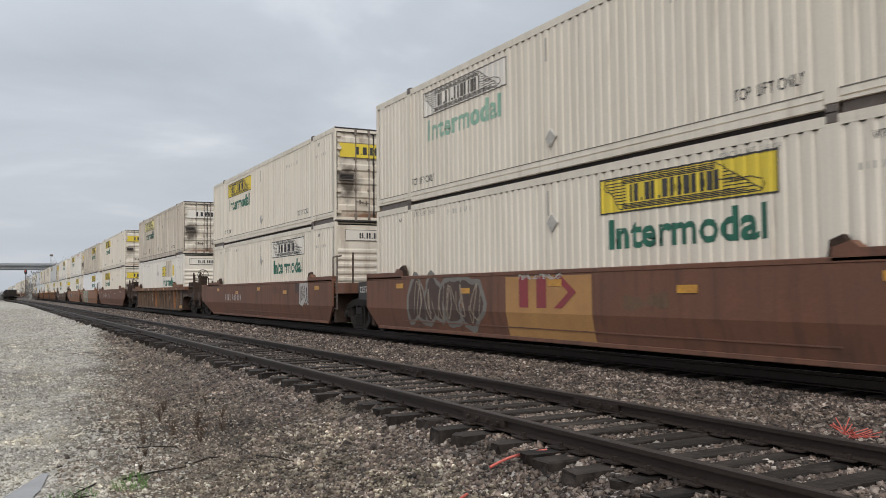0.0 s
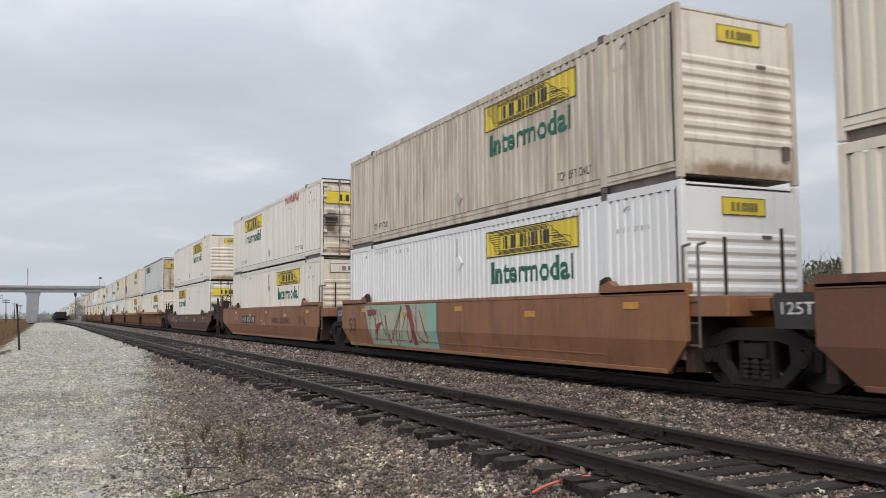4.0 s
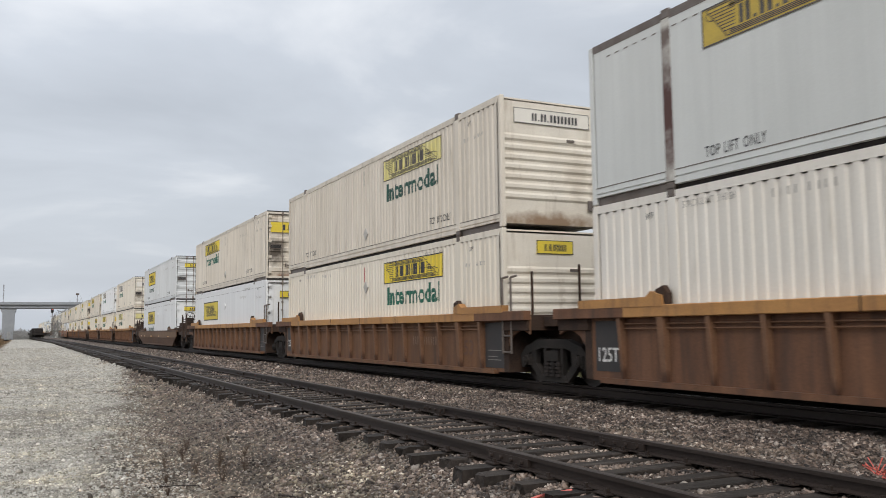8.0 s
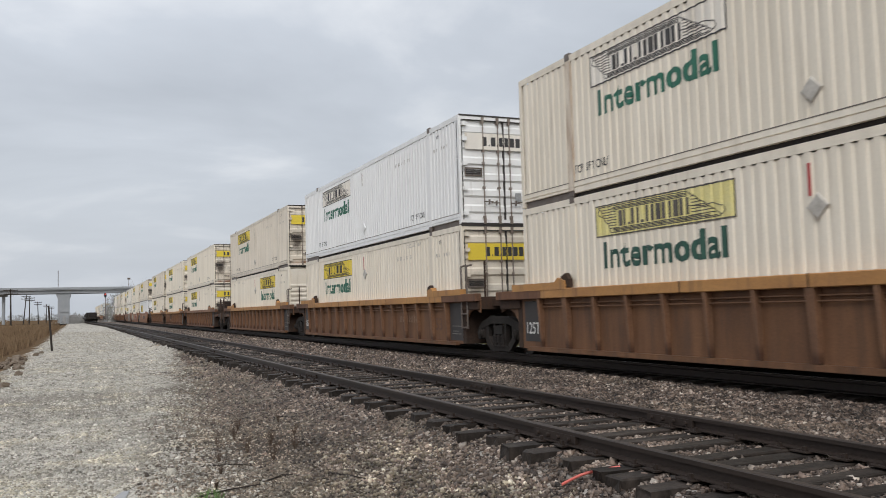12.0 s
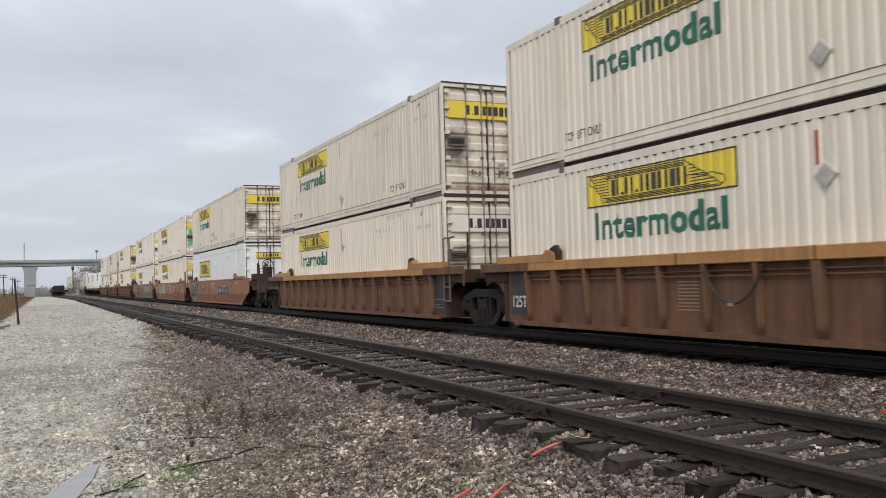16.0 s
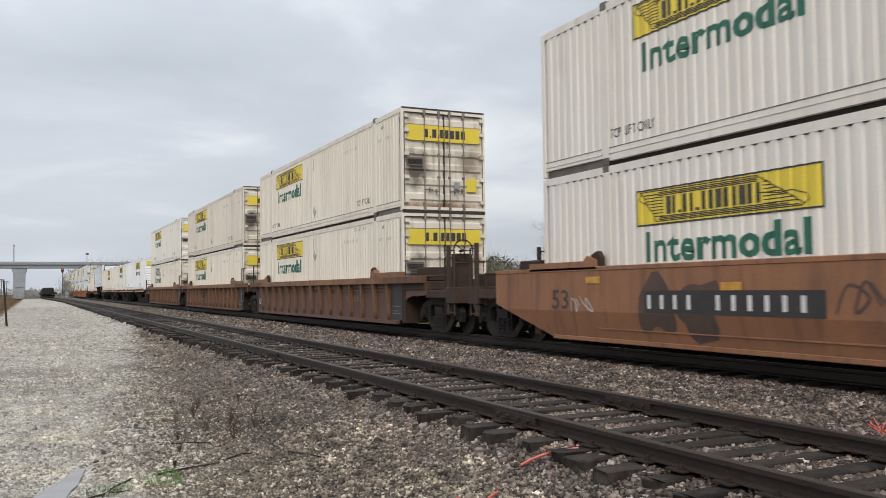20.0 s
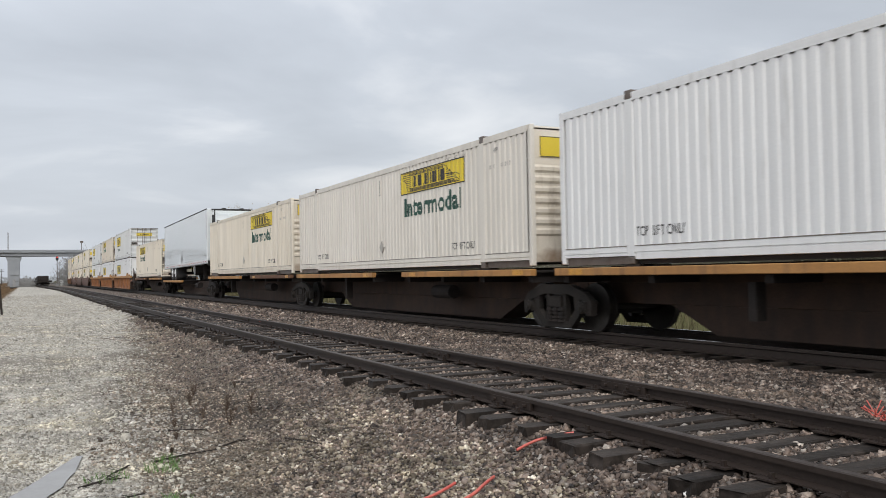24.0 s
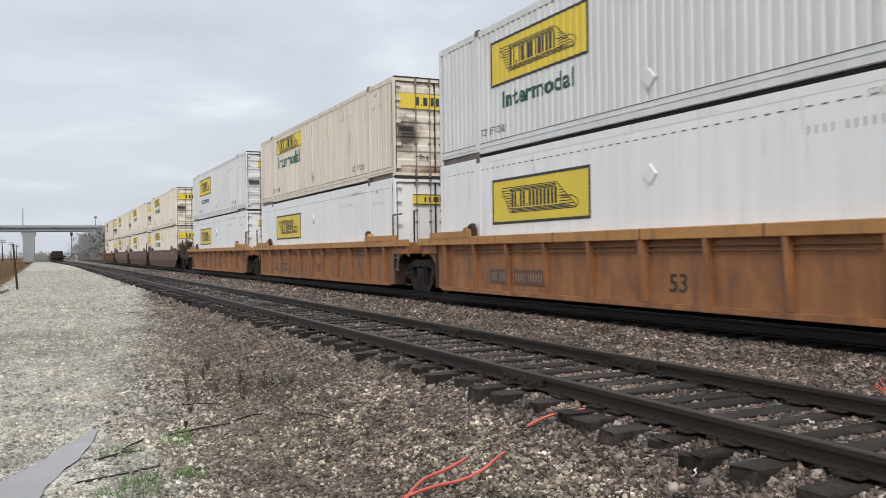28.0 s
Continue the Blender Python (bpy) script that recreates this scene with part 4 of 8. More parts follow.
def container(spec, where, at):
    """spec: paint, near end (d: doors, f: front wall), logo style, then marks: s smooth sides, r rusty doors, t dirty doors, b low board."""
    paint_name, near, style = spec[0], spec[1][0], spec[1][1]
    extra = spec[1][2:]
    paint = PAINT[paint_name]
    ribs = "s" not in extra and not (style in "nm" and where == "lower")
    words = {"cream": "cream", "chalk": "chalky white", "stained": "rust-stained beige", "beige": "beige", "pale": "off-white", "white": "white", "grey": "grey"}[paint_name]
    board = {"y": "yellow board, green lettering", "o": "faded yellow board, faded lettering", "w": "white black-edged board, green lettering",
             "n": "black-edged yellow board", "m": "black-edged yellow board, green lettering", "p": "painted-over board, green lettering", "q": "yellow board"}[style]
    rest = {"upper": "stacked on another", "lower": "in a well car", "flat": "on a spine car"}[where]
    ob = thing("shipping_container", f"{words} {'ribbed' if ribs else 'smooth'} container, {board}, {rest}", "container", at, "containers of the train")
    x = -HALF
    for out in (-1, 1):
        def wall(bm):
            ribbed_strip(bm, RIB_FROM, CL - RIB_FROM, 0.30, 2.765, out * HALF, DEPTH if ribs else 0.0, out, 0.028 if ribs else 0.0)
        piece("side_wall", ("side", out, ribs), wall, paint, ob)

        def rail(bm):
            # a folded rail: groove under the wall, upper band, crease, lower band, recessed foot
            long = ((-0.026, 0.310), (-0.026, 0.306), (0.003, 0.296), (0.006, 0.205), (-0.014, 0.200), (-0.014, 0.186), (0.006, 0.180),
                    (0.006, 0.080), (-0.08, 0.072), (-0.08, 0.310))
            short = long[:7] + ((0.006, 0.14), (-0.08, 0.14), (-0.08, 0.310))
            for prof, y0, y1 in ((long, POST + 0.11, CL - POST - 0.11), (short, 0.12, POST - 0.11), (short, CL - POST + 0.11, CL - 0.12)):
                a = [bm.verts.new((out * (HALF + q), y0, z)) for q, z in prof]
                b = [bm.verts.new((out * (HALF + q), y1, z)) for q, z in prof]
                bm.faces.new(a)
                bm.faces.new(b[::-1])
                for i in range(len(prof)):
                    bm.faces.new((a[i], b[i], b[(i + 1) % len(prof)], a[(i + 1) % len(prof)]))
        piece("bottom_rail", ("brail", out), rail, paint, ob)
        if out < 0:
            piece("seam", "wall foot", lambda bm: [box(bm, -HALF - 0.008, -HALF + 0.01, y0, y1, 0.298, 0.313) for y0, y1 in ((0.13, POST - 0.11), (POST + 0.11, CL - POST - 0.11), (CL - POST + 0.11, CL - 0.13))],
                  SEAM, ob, "thin dark seam at the foot of the wall")

        # dark strips fill the gap under the rails; its shade is in their colour
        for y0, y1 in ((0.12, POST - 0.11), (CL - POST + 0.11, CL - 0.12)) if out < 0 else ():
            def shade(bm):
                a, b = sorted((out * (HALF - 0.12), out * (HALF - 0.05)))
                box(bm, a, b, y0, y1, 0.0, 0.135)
            piece("end_rail", ("end_gap", out, y0), shade, ROD, ob, "dark strip for the shade in the recess at the end")
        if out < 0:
            piece("foot_rail", "foot_gap", lambda bm: box(bm, -HALF + 0.06, -HALF + 0.12, POST + 0.1, CL - POST - 0.1, 0.0, 0.12), GRIME, ob, "dark strip for the shade in the gap at the foot")

        def top(bm):
            a, b = sorted((out * (HALF - 0.06), out * (HALF + 0.004)))
            box(bm, a, b, 0.12, CL - 0.12, 2.80, CH - 0.005)
            a, b = sorted((out * (HALF - 0.004), out * (HALF + 0.004)))
            box(bm, a, b, 0.13, CL - 0.13, 2.755, 2.802)
        piece("top_rail", ("trail", out), top, ROD if "s" in extra else paint, ob)
        for y in (0.06, CL - 0.06):
            def post(bm, y=y):
                a, b = sorted((out * (HALF - 0.10), out * HALF + out * 0.006))
                box(bm, a, b, y - 0.06, y + 0.06, 0.02, CH)
            piece("corner_post", ("cpost", out, y), post, paint, ob, bevel=0.012)
        for y in (POST, CL - POST):
            def lift(bm, y=y):
                a, b = sorted((out * (HALF - 0.10), out * HALF + out * 0.008))
                box(bm, a, b, y - 0.10, y + 0.10, 0.13, CH - 0.11)
            piece("lifting_post", ("lpost", out, y), lift, RUST_POST if "r" in extra and y > 8 else RUST_CREAM if "k" in extra and y > 8 else paint, ob, "rusted post" if set("rk") & set(extra) and y > 8 else "", bevel=0.008)

            for z0, z1 in ((CH - 0.11, CH + 0.045), (0.0, 0.12))[:1 if out > 0 else 2]:
                def cast(bm, y=y):
                    a, b = sorted((out * (HALF - 0.16), out * (HALF + 0.012)))
                    box(bm, a, b, y - 0.09, y + 0.09, z0, z1)
                piece("corner_casting", ("cast", out, y, z0), cast, ROD, ob, "dark corner casting", bevel=0.01)

    def roof(bm):
        box(bm, -HALF + 0.06, HALF - 0.06, 0.1, CL - 0.1, CH - 0.05, CH - 0.015)
    piece("roof", "roof", roof, paint, ob)

    def floor(bm):
        box(bm, -HALF + 0.12, HALF - 0.12, 0.1, CL - 0.1, 0.08, 0.2)
    piece("floor", "cfloor", floor, ROD, ob)
    front_near = near == "f"
    door_paint = DOOR_RUST if "r" in extra else DOOR_DIRT if "t" in extra else DOOR_WORN if paint_name in ("cream", "beige") else paint
    door_y, door_out, front_y, front_out = (CL, 1, 0.0, -1) if front_near else (0.0, -1, CL, 1)

    def header(bm):
        a, b = sorted((door_y, door_y - door_out * 0.08))
        box(bm, -1.2, 1.2, a, b, 2.77, CH + 0.002)
        box(bm, -1.2, 1.2, a, b, 0.02, 0.14)
        a, b = sorted((door_y + door_out * 0.004, door_y - door_out * 0.02))
        box(bm, -1.3, -1.24, a, b, 0.1, CH - 0.04)
        box(bm, 1.24, 1.3, a, b, 0.1, CH - 0.04)
    piece("door_frame", ("header", door_y), header, paint, ob, "door frame")

    for half, z0, z1 in ((1.29, CH - 0.035, CH + 0.008), (1.2, 2.755, 2.775), (1.29, 0.0, 0.055)):
        def edge(bm):
            a, b = sorted((door_y + door_out * 0.008, door_y - door_out * 0.05))
            box(bm, -half, half, a, b, z0, z1)
        piece("edge_strip", ("hedge", door_y, z0), edge, GASKET, ob, "black edge strip of the door frame")
    for s in (-1, 1):
        door_leaf(ob, s, door_paint, door_y, door_out, "w" if "v" in extra else style, ribs)
    front_wall(ob, FRONT_WORN if paint_name not in ("white", "grey", "chalk") else paint, front_y, front_out, "b" if where == "flat" else "w" if "v" in extra or style == "w" else "y")
    side_logo(ob, style, front_near, ribs, where, "f" in extra, 0.26 if "b" in extra else 0.0)
    if where != "lower":
        side_text(ob, "TOP LIFT ONLY", CL - POST - (0.15 if "s" not in extra else 0.78), 0.46 if "s" not in extra else 0.37, 0.15, ribs, ("far", "s" in extra))
        side_text(ob, "TOP LIFT ONLY", POST + 1.55, 0.46, 0.15, ribs, "near")
    if where != "upper":
        side_text(ob, "STACK LIMIT 3 HIGH", POST + 1.85, 2.58, 0.10, ribs, "near", INK_FAINT)
    if where == "lower" and ribs and front_near:
        side_text(ob, "STACK LIMIT 3 HIGH", CL - POST - 0.25, 2.58, 0.10, ribs, "far", INK_FAINT)
        side_text(ob, "WTP", CL - POST + 0.62, 2.50, 0.10, ribs, "far")
        small_bars(ob, CL - POST - 2.0, 2.50, 0.115, 8, ribs, "far")
    side_text(ob, "WTP", POST - 0.55, 2.50, 0.10, ribs, "near")
    small_bars(ob, POST - 0.35, 2.16, 0.09, 9, ribs, "near")
    small_bars(ob, POST + 2.76, 2.24, 0.115, 10, ribs, "reg")

    def placard(bm):
        y, z = 8.0, 2.0 if where == "lower" else 0.68
        vs = [bm.verts.new((x - 0.004, y + dy, z + dz)) for dy, dz in ((0, -0.19), (0.19, 0), (0, 0.19), (-0.19, 0))]
        ws = [bm.verts.new((x - 0.030, y + dy * 0.86, z + dz * 0.86)) for dy, dz in ((0, -0.19), (0.19, 0), (0, 0.19), (-0.19, 0))]
        bm.faces.new(ws)
        for i in range(4):
            bm.faces.new((vs[i], vs[(i + 1) % 4], ws[(i + 1) % 4], ws[i]))
    piece("placard_holder", ("placard", where == "lower"), placard, paint if paint_name in ("white", "chalk", "grey") else PLACARD, ob, "diamond placard holder")

    def tick(bm):
        box(bm, x - 0.012, x - 0.004, 8.1, 8.15, 2.15, 2.6)
    if style not in "nm":
        piece("tick_mark", "tick", tick, RED_TAPE if where == "lower" and at[1] > 100 and not 425 < at[1] < 430 else INK_FAINT, ob)
    if not ribs:
        def slots(bm):
            for k in range(64):
                y = 0.4 + k * 0.24
                vs = [bm.verts.new((x - 0.004, y + dy, 2.60 + dz)) for dy, dz in ((0, 0), (0.11, 0), (0.11, 0.02), (0, 0.02))]
                bm.faces.new(vs)
        tagged(piece("vent_strip", "slots", slots, ROD, ob, "strip of dark vent slots"), kind="stuff")
    return ob


# ---- rail cars ----
RAIL_TOP = 0.47
TRACK_X = 10.413
WELL_X = 1.49      # half the width over the well's sides
AXLE_Z = RAIL_TOP + 0.457


def truck(parent, y):
    """A three-piece bogie: two side frames, bolster, springs, four wheels on two axles."""
    base = piece("bogie", "bolster", lambda bm: (box(bm, -1.05, 1.05, -0.2, 0.2, AXLE_Z - 0.18, AXLE_Z + 0.22),
                                                 box(bm, -0.35, 0.35, -0.35, 0.35, AXLE_Z + 0.2, AXLE_Z + 0.34)),
                 GRIME, parent, "three-piece steel bogie", at=Matrix.Translation((0, y, 0)))
    for s in (-1, 1):
        def side(bm):
            chord = [(-1.18, 0.10), (-0.98, 0.28), (-0.46, 0.43), (0.46, 0.43), (0.98, 0.28), (1.18, 0.10), (1.14, -0.15), (1.02, -0.15),
                     (1.00, 0.10), (0.80, 0.15), (0.40, 0.25), (-0.40, 0.25), (-0.80, 0.15), (-1.00, 0.10), (-1.02, -0.15), (-1.14, -0.15)]
            seat = [(-0.50, -0.40), (0.50, -0.40), (0.44, -0.27), (-0.44, -0.27)]
            for shape_of in (chord, seat):
                sheet(bm, [(yy, AXLE_Z + zz) for yy, zz in shape_of], s * 0.98, s * 1.12)
            for d in (-1, 1):
                for leg in ([(0.60, 0.22), (0.80, 0.18), (0.78, -0.14), (0.48, -0.40), (0.36, -0.30), (0.62, -0.06)], [(0.24, 0.26), (0.33, 0.26), (0.33, -0.28), (0.24, -0.28)]):
                    sheet(bm, [(d * yy, AXLE_Z + zz) for yy, zz in leg], s * 0.995, s * 1.105)
                box(bm, min(s * 1.0, s * 1.16), max(s * 1.0, s * 1.16), d * 0.9 - 0.13, d * 0.9 + 0.13, AXLE_Z - 0.10, AXLE_Z + 0.12)
                tube(bm, (s * 1.08, d * 0.9, AXLE_Z), (s * 1.21, d * 0.9, AXLE_Z), 0.105, 14)
                tube(bm, (s * 1.2, d * 0.9, AXLE_Z), (s * 1.23, d * 0.9, AXLE_Z), 0.06, 10)
            a, b = sorted((s * 1.0, s * 1.15))
            box(bm, a, b, -0.21, 0.21, AXLE_Z + 0.0, AXLE_Z + 0.20)
        piece("side_frame", ("frame", s), side, DARK, base, "cast side frame")

        def springs(bm):
            for yy in (-0.2, 0.0, 0.2):
                for k in range(4):
                    z = AXLE_Z - 0.29 + k * 0.07
                    tube(bm, (s * 1.1, yy, z), (s * 1.1, yy, z + 0.045), 0.085, 10)
                    tube(bm, (s * 1.1, yy, z + 0.045), (s * 1.1, yy, z + 0.075), 0.06, 8)
        piece("spring", ("spring", s), springs, GRIME, base)
        for yy in (-0.9, 0.9):
            def wheel(bm):
                tube(bm, (s * 0.69, 0, 0), (s * 0.83, 0, 0), 0.457, 28)
                tube(bm, (s * 0.675, 0, 0), (s * 0.70, 0, 0), 0.485, 28)
                tube(bm, (s * 0.82, 0, 0), (s * 0.86, 0, 0), 0.15, 12)
            piece("wheel", ("wheel", s), wheel, WHEEL, base, "steel wheel", at=Matrix.Translation((0, yy, AXLE_Z)))
    for yy in (-0.9, 0.9):
        piece("axle", "axle", lambda bm: tube(bm, (-0.9, 0, 0), (0.9, 0, 0), 0.085, 10), GRIME, base, at=Matrix.Translation((0, yy, AXLE_Z)))
    return base


CREASE, TUCK = 1.15, 0.10     # below this height the plate sides lean in


def plate_x(z):
    return -WELL_X + TUCK * max(0.0, (CREASE - z) / (CREASE - 0.66))


def decal(ob, key, mat, builder, label="", lift=0.005, name="marking", folded_side=True):
    """Paint on the side of a plate-sided car; it follows the crease."""
    def build(bm):
        builder(bm)
        if folded_side:
            bmesh.ops.bisect_plane(bm, geom=bm.verts[:] + bm.edges[:] + bm.faces[:], plane_co=(0, 0, CREASE), plane_no=(0, 0, 1))
            for v in bm.verts:
                v.co.x = plate_x(v.co.z) - lift + min(0.0, v.co.x)
    made = piece(name, ("decal", key), build, mat, ob, label)
    if name == "number_print":
        tagged(made, label, kind="stuff")


def flat_shape(bm, x, pts):
    bm.faces.new([bm.verts.new((x, y, z)) for y, z in pts])


def ladder(parent, y, key):
    def build(bm):
        for dy in (0.0, 0.34):
            tube(bm, (-1.40, y + dy, 1.05), (-1.40, y + dy, 2.62), 0.024, 6)
            tube(bm, (-1.40, y + dy, 2.62), (-1.25, y + dy, 2.66), 0.024, 6)
        for z in (1.08, 1.42, 1.75):
            tube(bm, (-1.40, y, z), (-1.40, y + 0.34, z), 0.02, 6)
    piece("ladder", ("ladder", key), build, ROD, parent, "steel ladder with grab posts")


def brake_wheel(parent, y, paint):
    def stand(bm):
        box(bm, -0.95, -0.55, y - 0.1, y + 0.14, 1.55, 2.45)
        tube(bm, (-1.2, y, 1.0), (-1.2, y, 2.35), 0.025, 6)
        tube(bm, (-0.45, y, 1.0), (-0.45, y, 2.35), 0.025, 6)
        tube(bm, (-1.2, y, 2.35), (-0.45, y, 2.35), 0.02, 6)
    s = piece("brake_stand", ("bstand", y), stand, END_STEEL, parent, "hand brake housing")

    def ring(bm):
        c = Vector((-0.78, y - 0.18, 2.52))
        for k in range(16):
            a, b = k * math.tau / 16, (k + 1) * math.tau / 16
            tube(bm, c + Vector((math.cos(a), 0, math.sin(a))) * 0.27, c + Vector((math.cos(b), 0, math.sin(b))) * 0.27, 0.018, 5)
        for k in range(5):
            a = k * math.tau / 5
            tube(bm, c, c + Vector((math.cos(a), 0, math.sin(a))) * 0.26, 0.012, 5)
        tube(bm, c, c + Vector((0, 0.2, 0)), 0.03, 6)
    piece("brake_wheel", ("bwheel", y), ring, DARK, s, "spoked brake wheel")


def coupled_end(ob, paint, far_end, brake):
    """The end of a car that meets another car: end deck, bogie, drawbar, posts."""
    s = 1 if far_end else -1
    y = CL if far_end else 0.0

    def at(d):
        return y + s * d

    def deck(bm):
        a, b = sorted((at(0.2), at(3.15)))
        box(bm, -0.42, 0.42, a, b, 1.02, 1.50)
        a, b = sorted((at(2.75), at(3.2)))
        box(bm, -1.35, 1.35, a, b, 1.22, 1.62)
        a, b = sorted((at(0.1), at(1.6)))
        box(bm, -1.38, 1.38, a, b, 1.55, 1.78)
        a, b = sorted((at(1.6), at(2.75)))
        box(bm, -0.9, 0.9, a, b, 1.50, 1.56)
        for x in (-1.25, 1.25):
            a, b = sorted((at(1.5), at(2.8)))
            box(bm, x - 0.06, x + 0.06, a, b, 1.35, 1.55)
    def bulkhead(bm):
        a, b = sorted((at(0.06), at(0.30)))
        box(bm, -1.36, 1.36, a, b, 0.66, 1.84)
    piece("bulkhead", ("cbulk", far_end), bulkhead, END_STEEL, ob, "sooty end bulkhead", bevel=0.012)
    def gear(bm):
        a, b = sorted((at(0.5), at(1.3)))
        box(bm, -1.1, -0.3, a, b, 1.78, 2.15)

    def valve(bm):
        a, b = sorted((at(1.75), at(2.2)))
        box(bm, 0.1, 0.8, a, b, 1.55, 1.95)

    def pipe(bm):
        tube(bm, (-1.2, at(0.4), 1.9), (-1.2, at(2.6), 1.9), 0.03, 6)
        tube(bm, (-1.2, at(2.6), 1.9), (-1.2, at(2.6), 1.2), 0.03, 6)
    piece("brake_cylinder", ("gear", far_end), gear, END_STEEL, ob, "sooty brake cylinder housing", bevel=0.03)
    piece("brake_valve", ("valve", far_end), valve, END_STEEL, ob, "sooty brake valve", bevel=0.03)
    piece("brake_pipe", ("pipe", far_end), pipe, END_STEEL, ob, "bent brake pipe")

    piece("end_deck", ("cdeck", far_end), deck, RUSTY_END, ob, "sooty rust-brown end deck", bevel=0.012)

    def bar(bm):
        a, b = sorted((at(3.1), at(3.72)))
        box(bm, -0.12, 0.12, a, b, 1.12, 1.36)
        a, b = sorted((at(3.5), at(3.68)))
        box(bm, -0.22, 0.2, a, b, 1.05, 1.42)
        tube(bm, (-0.4, at(3.1), 1.1), (-0.3, at(3.65), 0.75), 0.03, 6)
    piece("coupler", ("coupler", far_end), bar, GRIME, ob, "knuckle coupler and brake hose")

    for x in (-1.3, 1.3):
        def posts(bm):
            a, b = sorted((at(2.78), at(2.90)))
            box(bm, x - 0.03, x + 0.03, a, b, 0.95, 2.62)
            tube(bm, (x, at(3.15), 0.95), (x, at(3.15), 2.50), 0.022, 6)
            for z in (1.0, 1.3, 2.5):
                tube(bm, (x, at(2.8), z), (x, at(3.15), z), 0.02, 6)
            tube(bm, (x, at(3.15), 2.2), (x * 0.7, at(3.15), 2.2), 0.02, 6)
        piece("grab_rail", ("cposts", far_end, x), posts, RUSTY_END, ob, "steel grab posts and steps")
    truck(ob, at(1.95))
    if brake:
        brake_wheel(ob, at(2.45), paint)


def joined_end(ob, paint, far_end, plated=True):
    """The end that shares a bogie with the next unit of the same car."""
    s = 1 if far_end else -1
    y = CL if far_end else 0.0

    def at(d):
        return y + s * d

    def deck(bm):
        a, b = sorted((at(0.1), at(1.05)))
        box(bm, -1.40, 1.40, a, b, 1.52, 1.84)
        a, b = sorted((at(0.15), at(1.6)))
        box(bm, -0.5, 0.5, a, b, 1.1, 1.62)
        a, b = sorted((at(1.05), at(1.5)))
        box(bm, -1.0, 1.0, a, b, 1.60, 1.80)
    def bulkhead(bm):
        a, b = sorted((at(0.06), at(0.26)))
        box(bm, -1.36, 1.36, a, b, 0.66, 1.84)
    piece("bulkhead", ("jbulk", far_end), bulkhead, END_STEEL, ob, "sooty end bulkhead", bevel=0.012)
    piece("end_deck", ("jdeck", far_end), deck, OCHRE_BODY if paint is OCHRE_BODY else END_STEEL if paint in (RIB_BROWN, OLIVE_BROWN, RED_BROWN, SUN_TAN) else paint, ob, "end deck over the shared bogie", bevel=0.012)
    if far_end:
        truck(ob, at(1.675))
    if far_end and plated:
        def plate(bm):
            box(bm, -1.43, -1.40, CL + 0.18, CL + 1.0, 1.36, 1.84)
        piece("capacity_plate", "125 plate", plate, BLACK_PLATE, ob, "black capacity plate")

        def mark(bm):
            b2 = letters("125T", 0.17, 0.55, 0.01)
            m = Matrix.Translation((-1.435, CL + 0.88, 1.55)) @ SIDE
            for v in b2.verts:
                v.co = m @ v.co
            tmp = bpy.data.meshes.new("tmp")
            b2.to_mesh(tmp)
            b2.free()
            bm.from_mesh(tmp)
            bpy.data.meshes.remove(tmp)
        piece("stencil", "125 text", mark, WHITE_MARK, ob)
    if not far_end:
        ladder(ob, -0.45, "near")
        for xp, top in ((-0.92, 2.75), (0.28, 2.92)):
            piece("handrail_post", ("jpost", top), lambda bm: tube(bm, (xp, -0.52, 1.70), (xp, -0.52, top), 0.028, 8), END_STEEL, ob, "dark handrail post")


def guides(ob, paint, drop=0.0):
    """The raised guides over the ends of the well's sides."""
    for sx in (-1, 1):
        for k, (y0, y1) in enumerate(((-0.25, 2.0), (CL - 2.0, CL + 0.25))):
            def build(bm):
                a, b = (y0, y1) if k == 0 else (y1, y0)
                d = 1 if k == 0 else -1
                sheet(bm, [(a, 1.90), (b - d * 0.02, 1.90), (b - d * 0.05, 2.07), (b - d * 0.30, 2.14), (b - d * 0.42, 2.05), (a, 2.05)], sx * 1.34, sx * 1.50)
            piece("guide", ("guide", sx, k), build, paint, ob, "raised end guide", at=Matrix.Translation((0, 0, drop)))
    for k, y in enumerate((1.9, CL - 1.9)):
        def lug(bm):
            sheet(bm, [(y - 0.16, 1.93), (y + 0.16, 1.93), (y + 0.12, 2.16), (y - 0.06, 2.22), (y - 0.16, 2.1)], -1.46, -1.36)
        piece("lock_lug", ("lug", k), lug, END_STEEL, ob, "dark container lock", at=Matrix.Translation((0, 0, drop)))


def well_floor(ob):
    def build(bm):
        box(bm, -1.3, 1.3, 0.2, CL - 0.2, 0.64, 0.72)
        for k in range(7):
            box(bm, -1.3, 1.3, 0.8 + k * 2.4, 1.1 + k * 2.4, 0.72, 0.80)
    piece("well_floor", "wfloor", build, GRIME, ob)


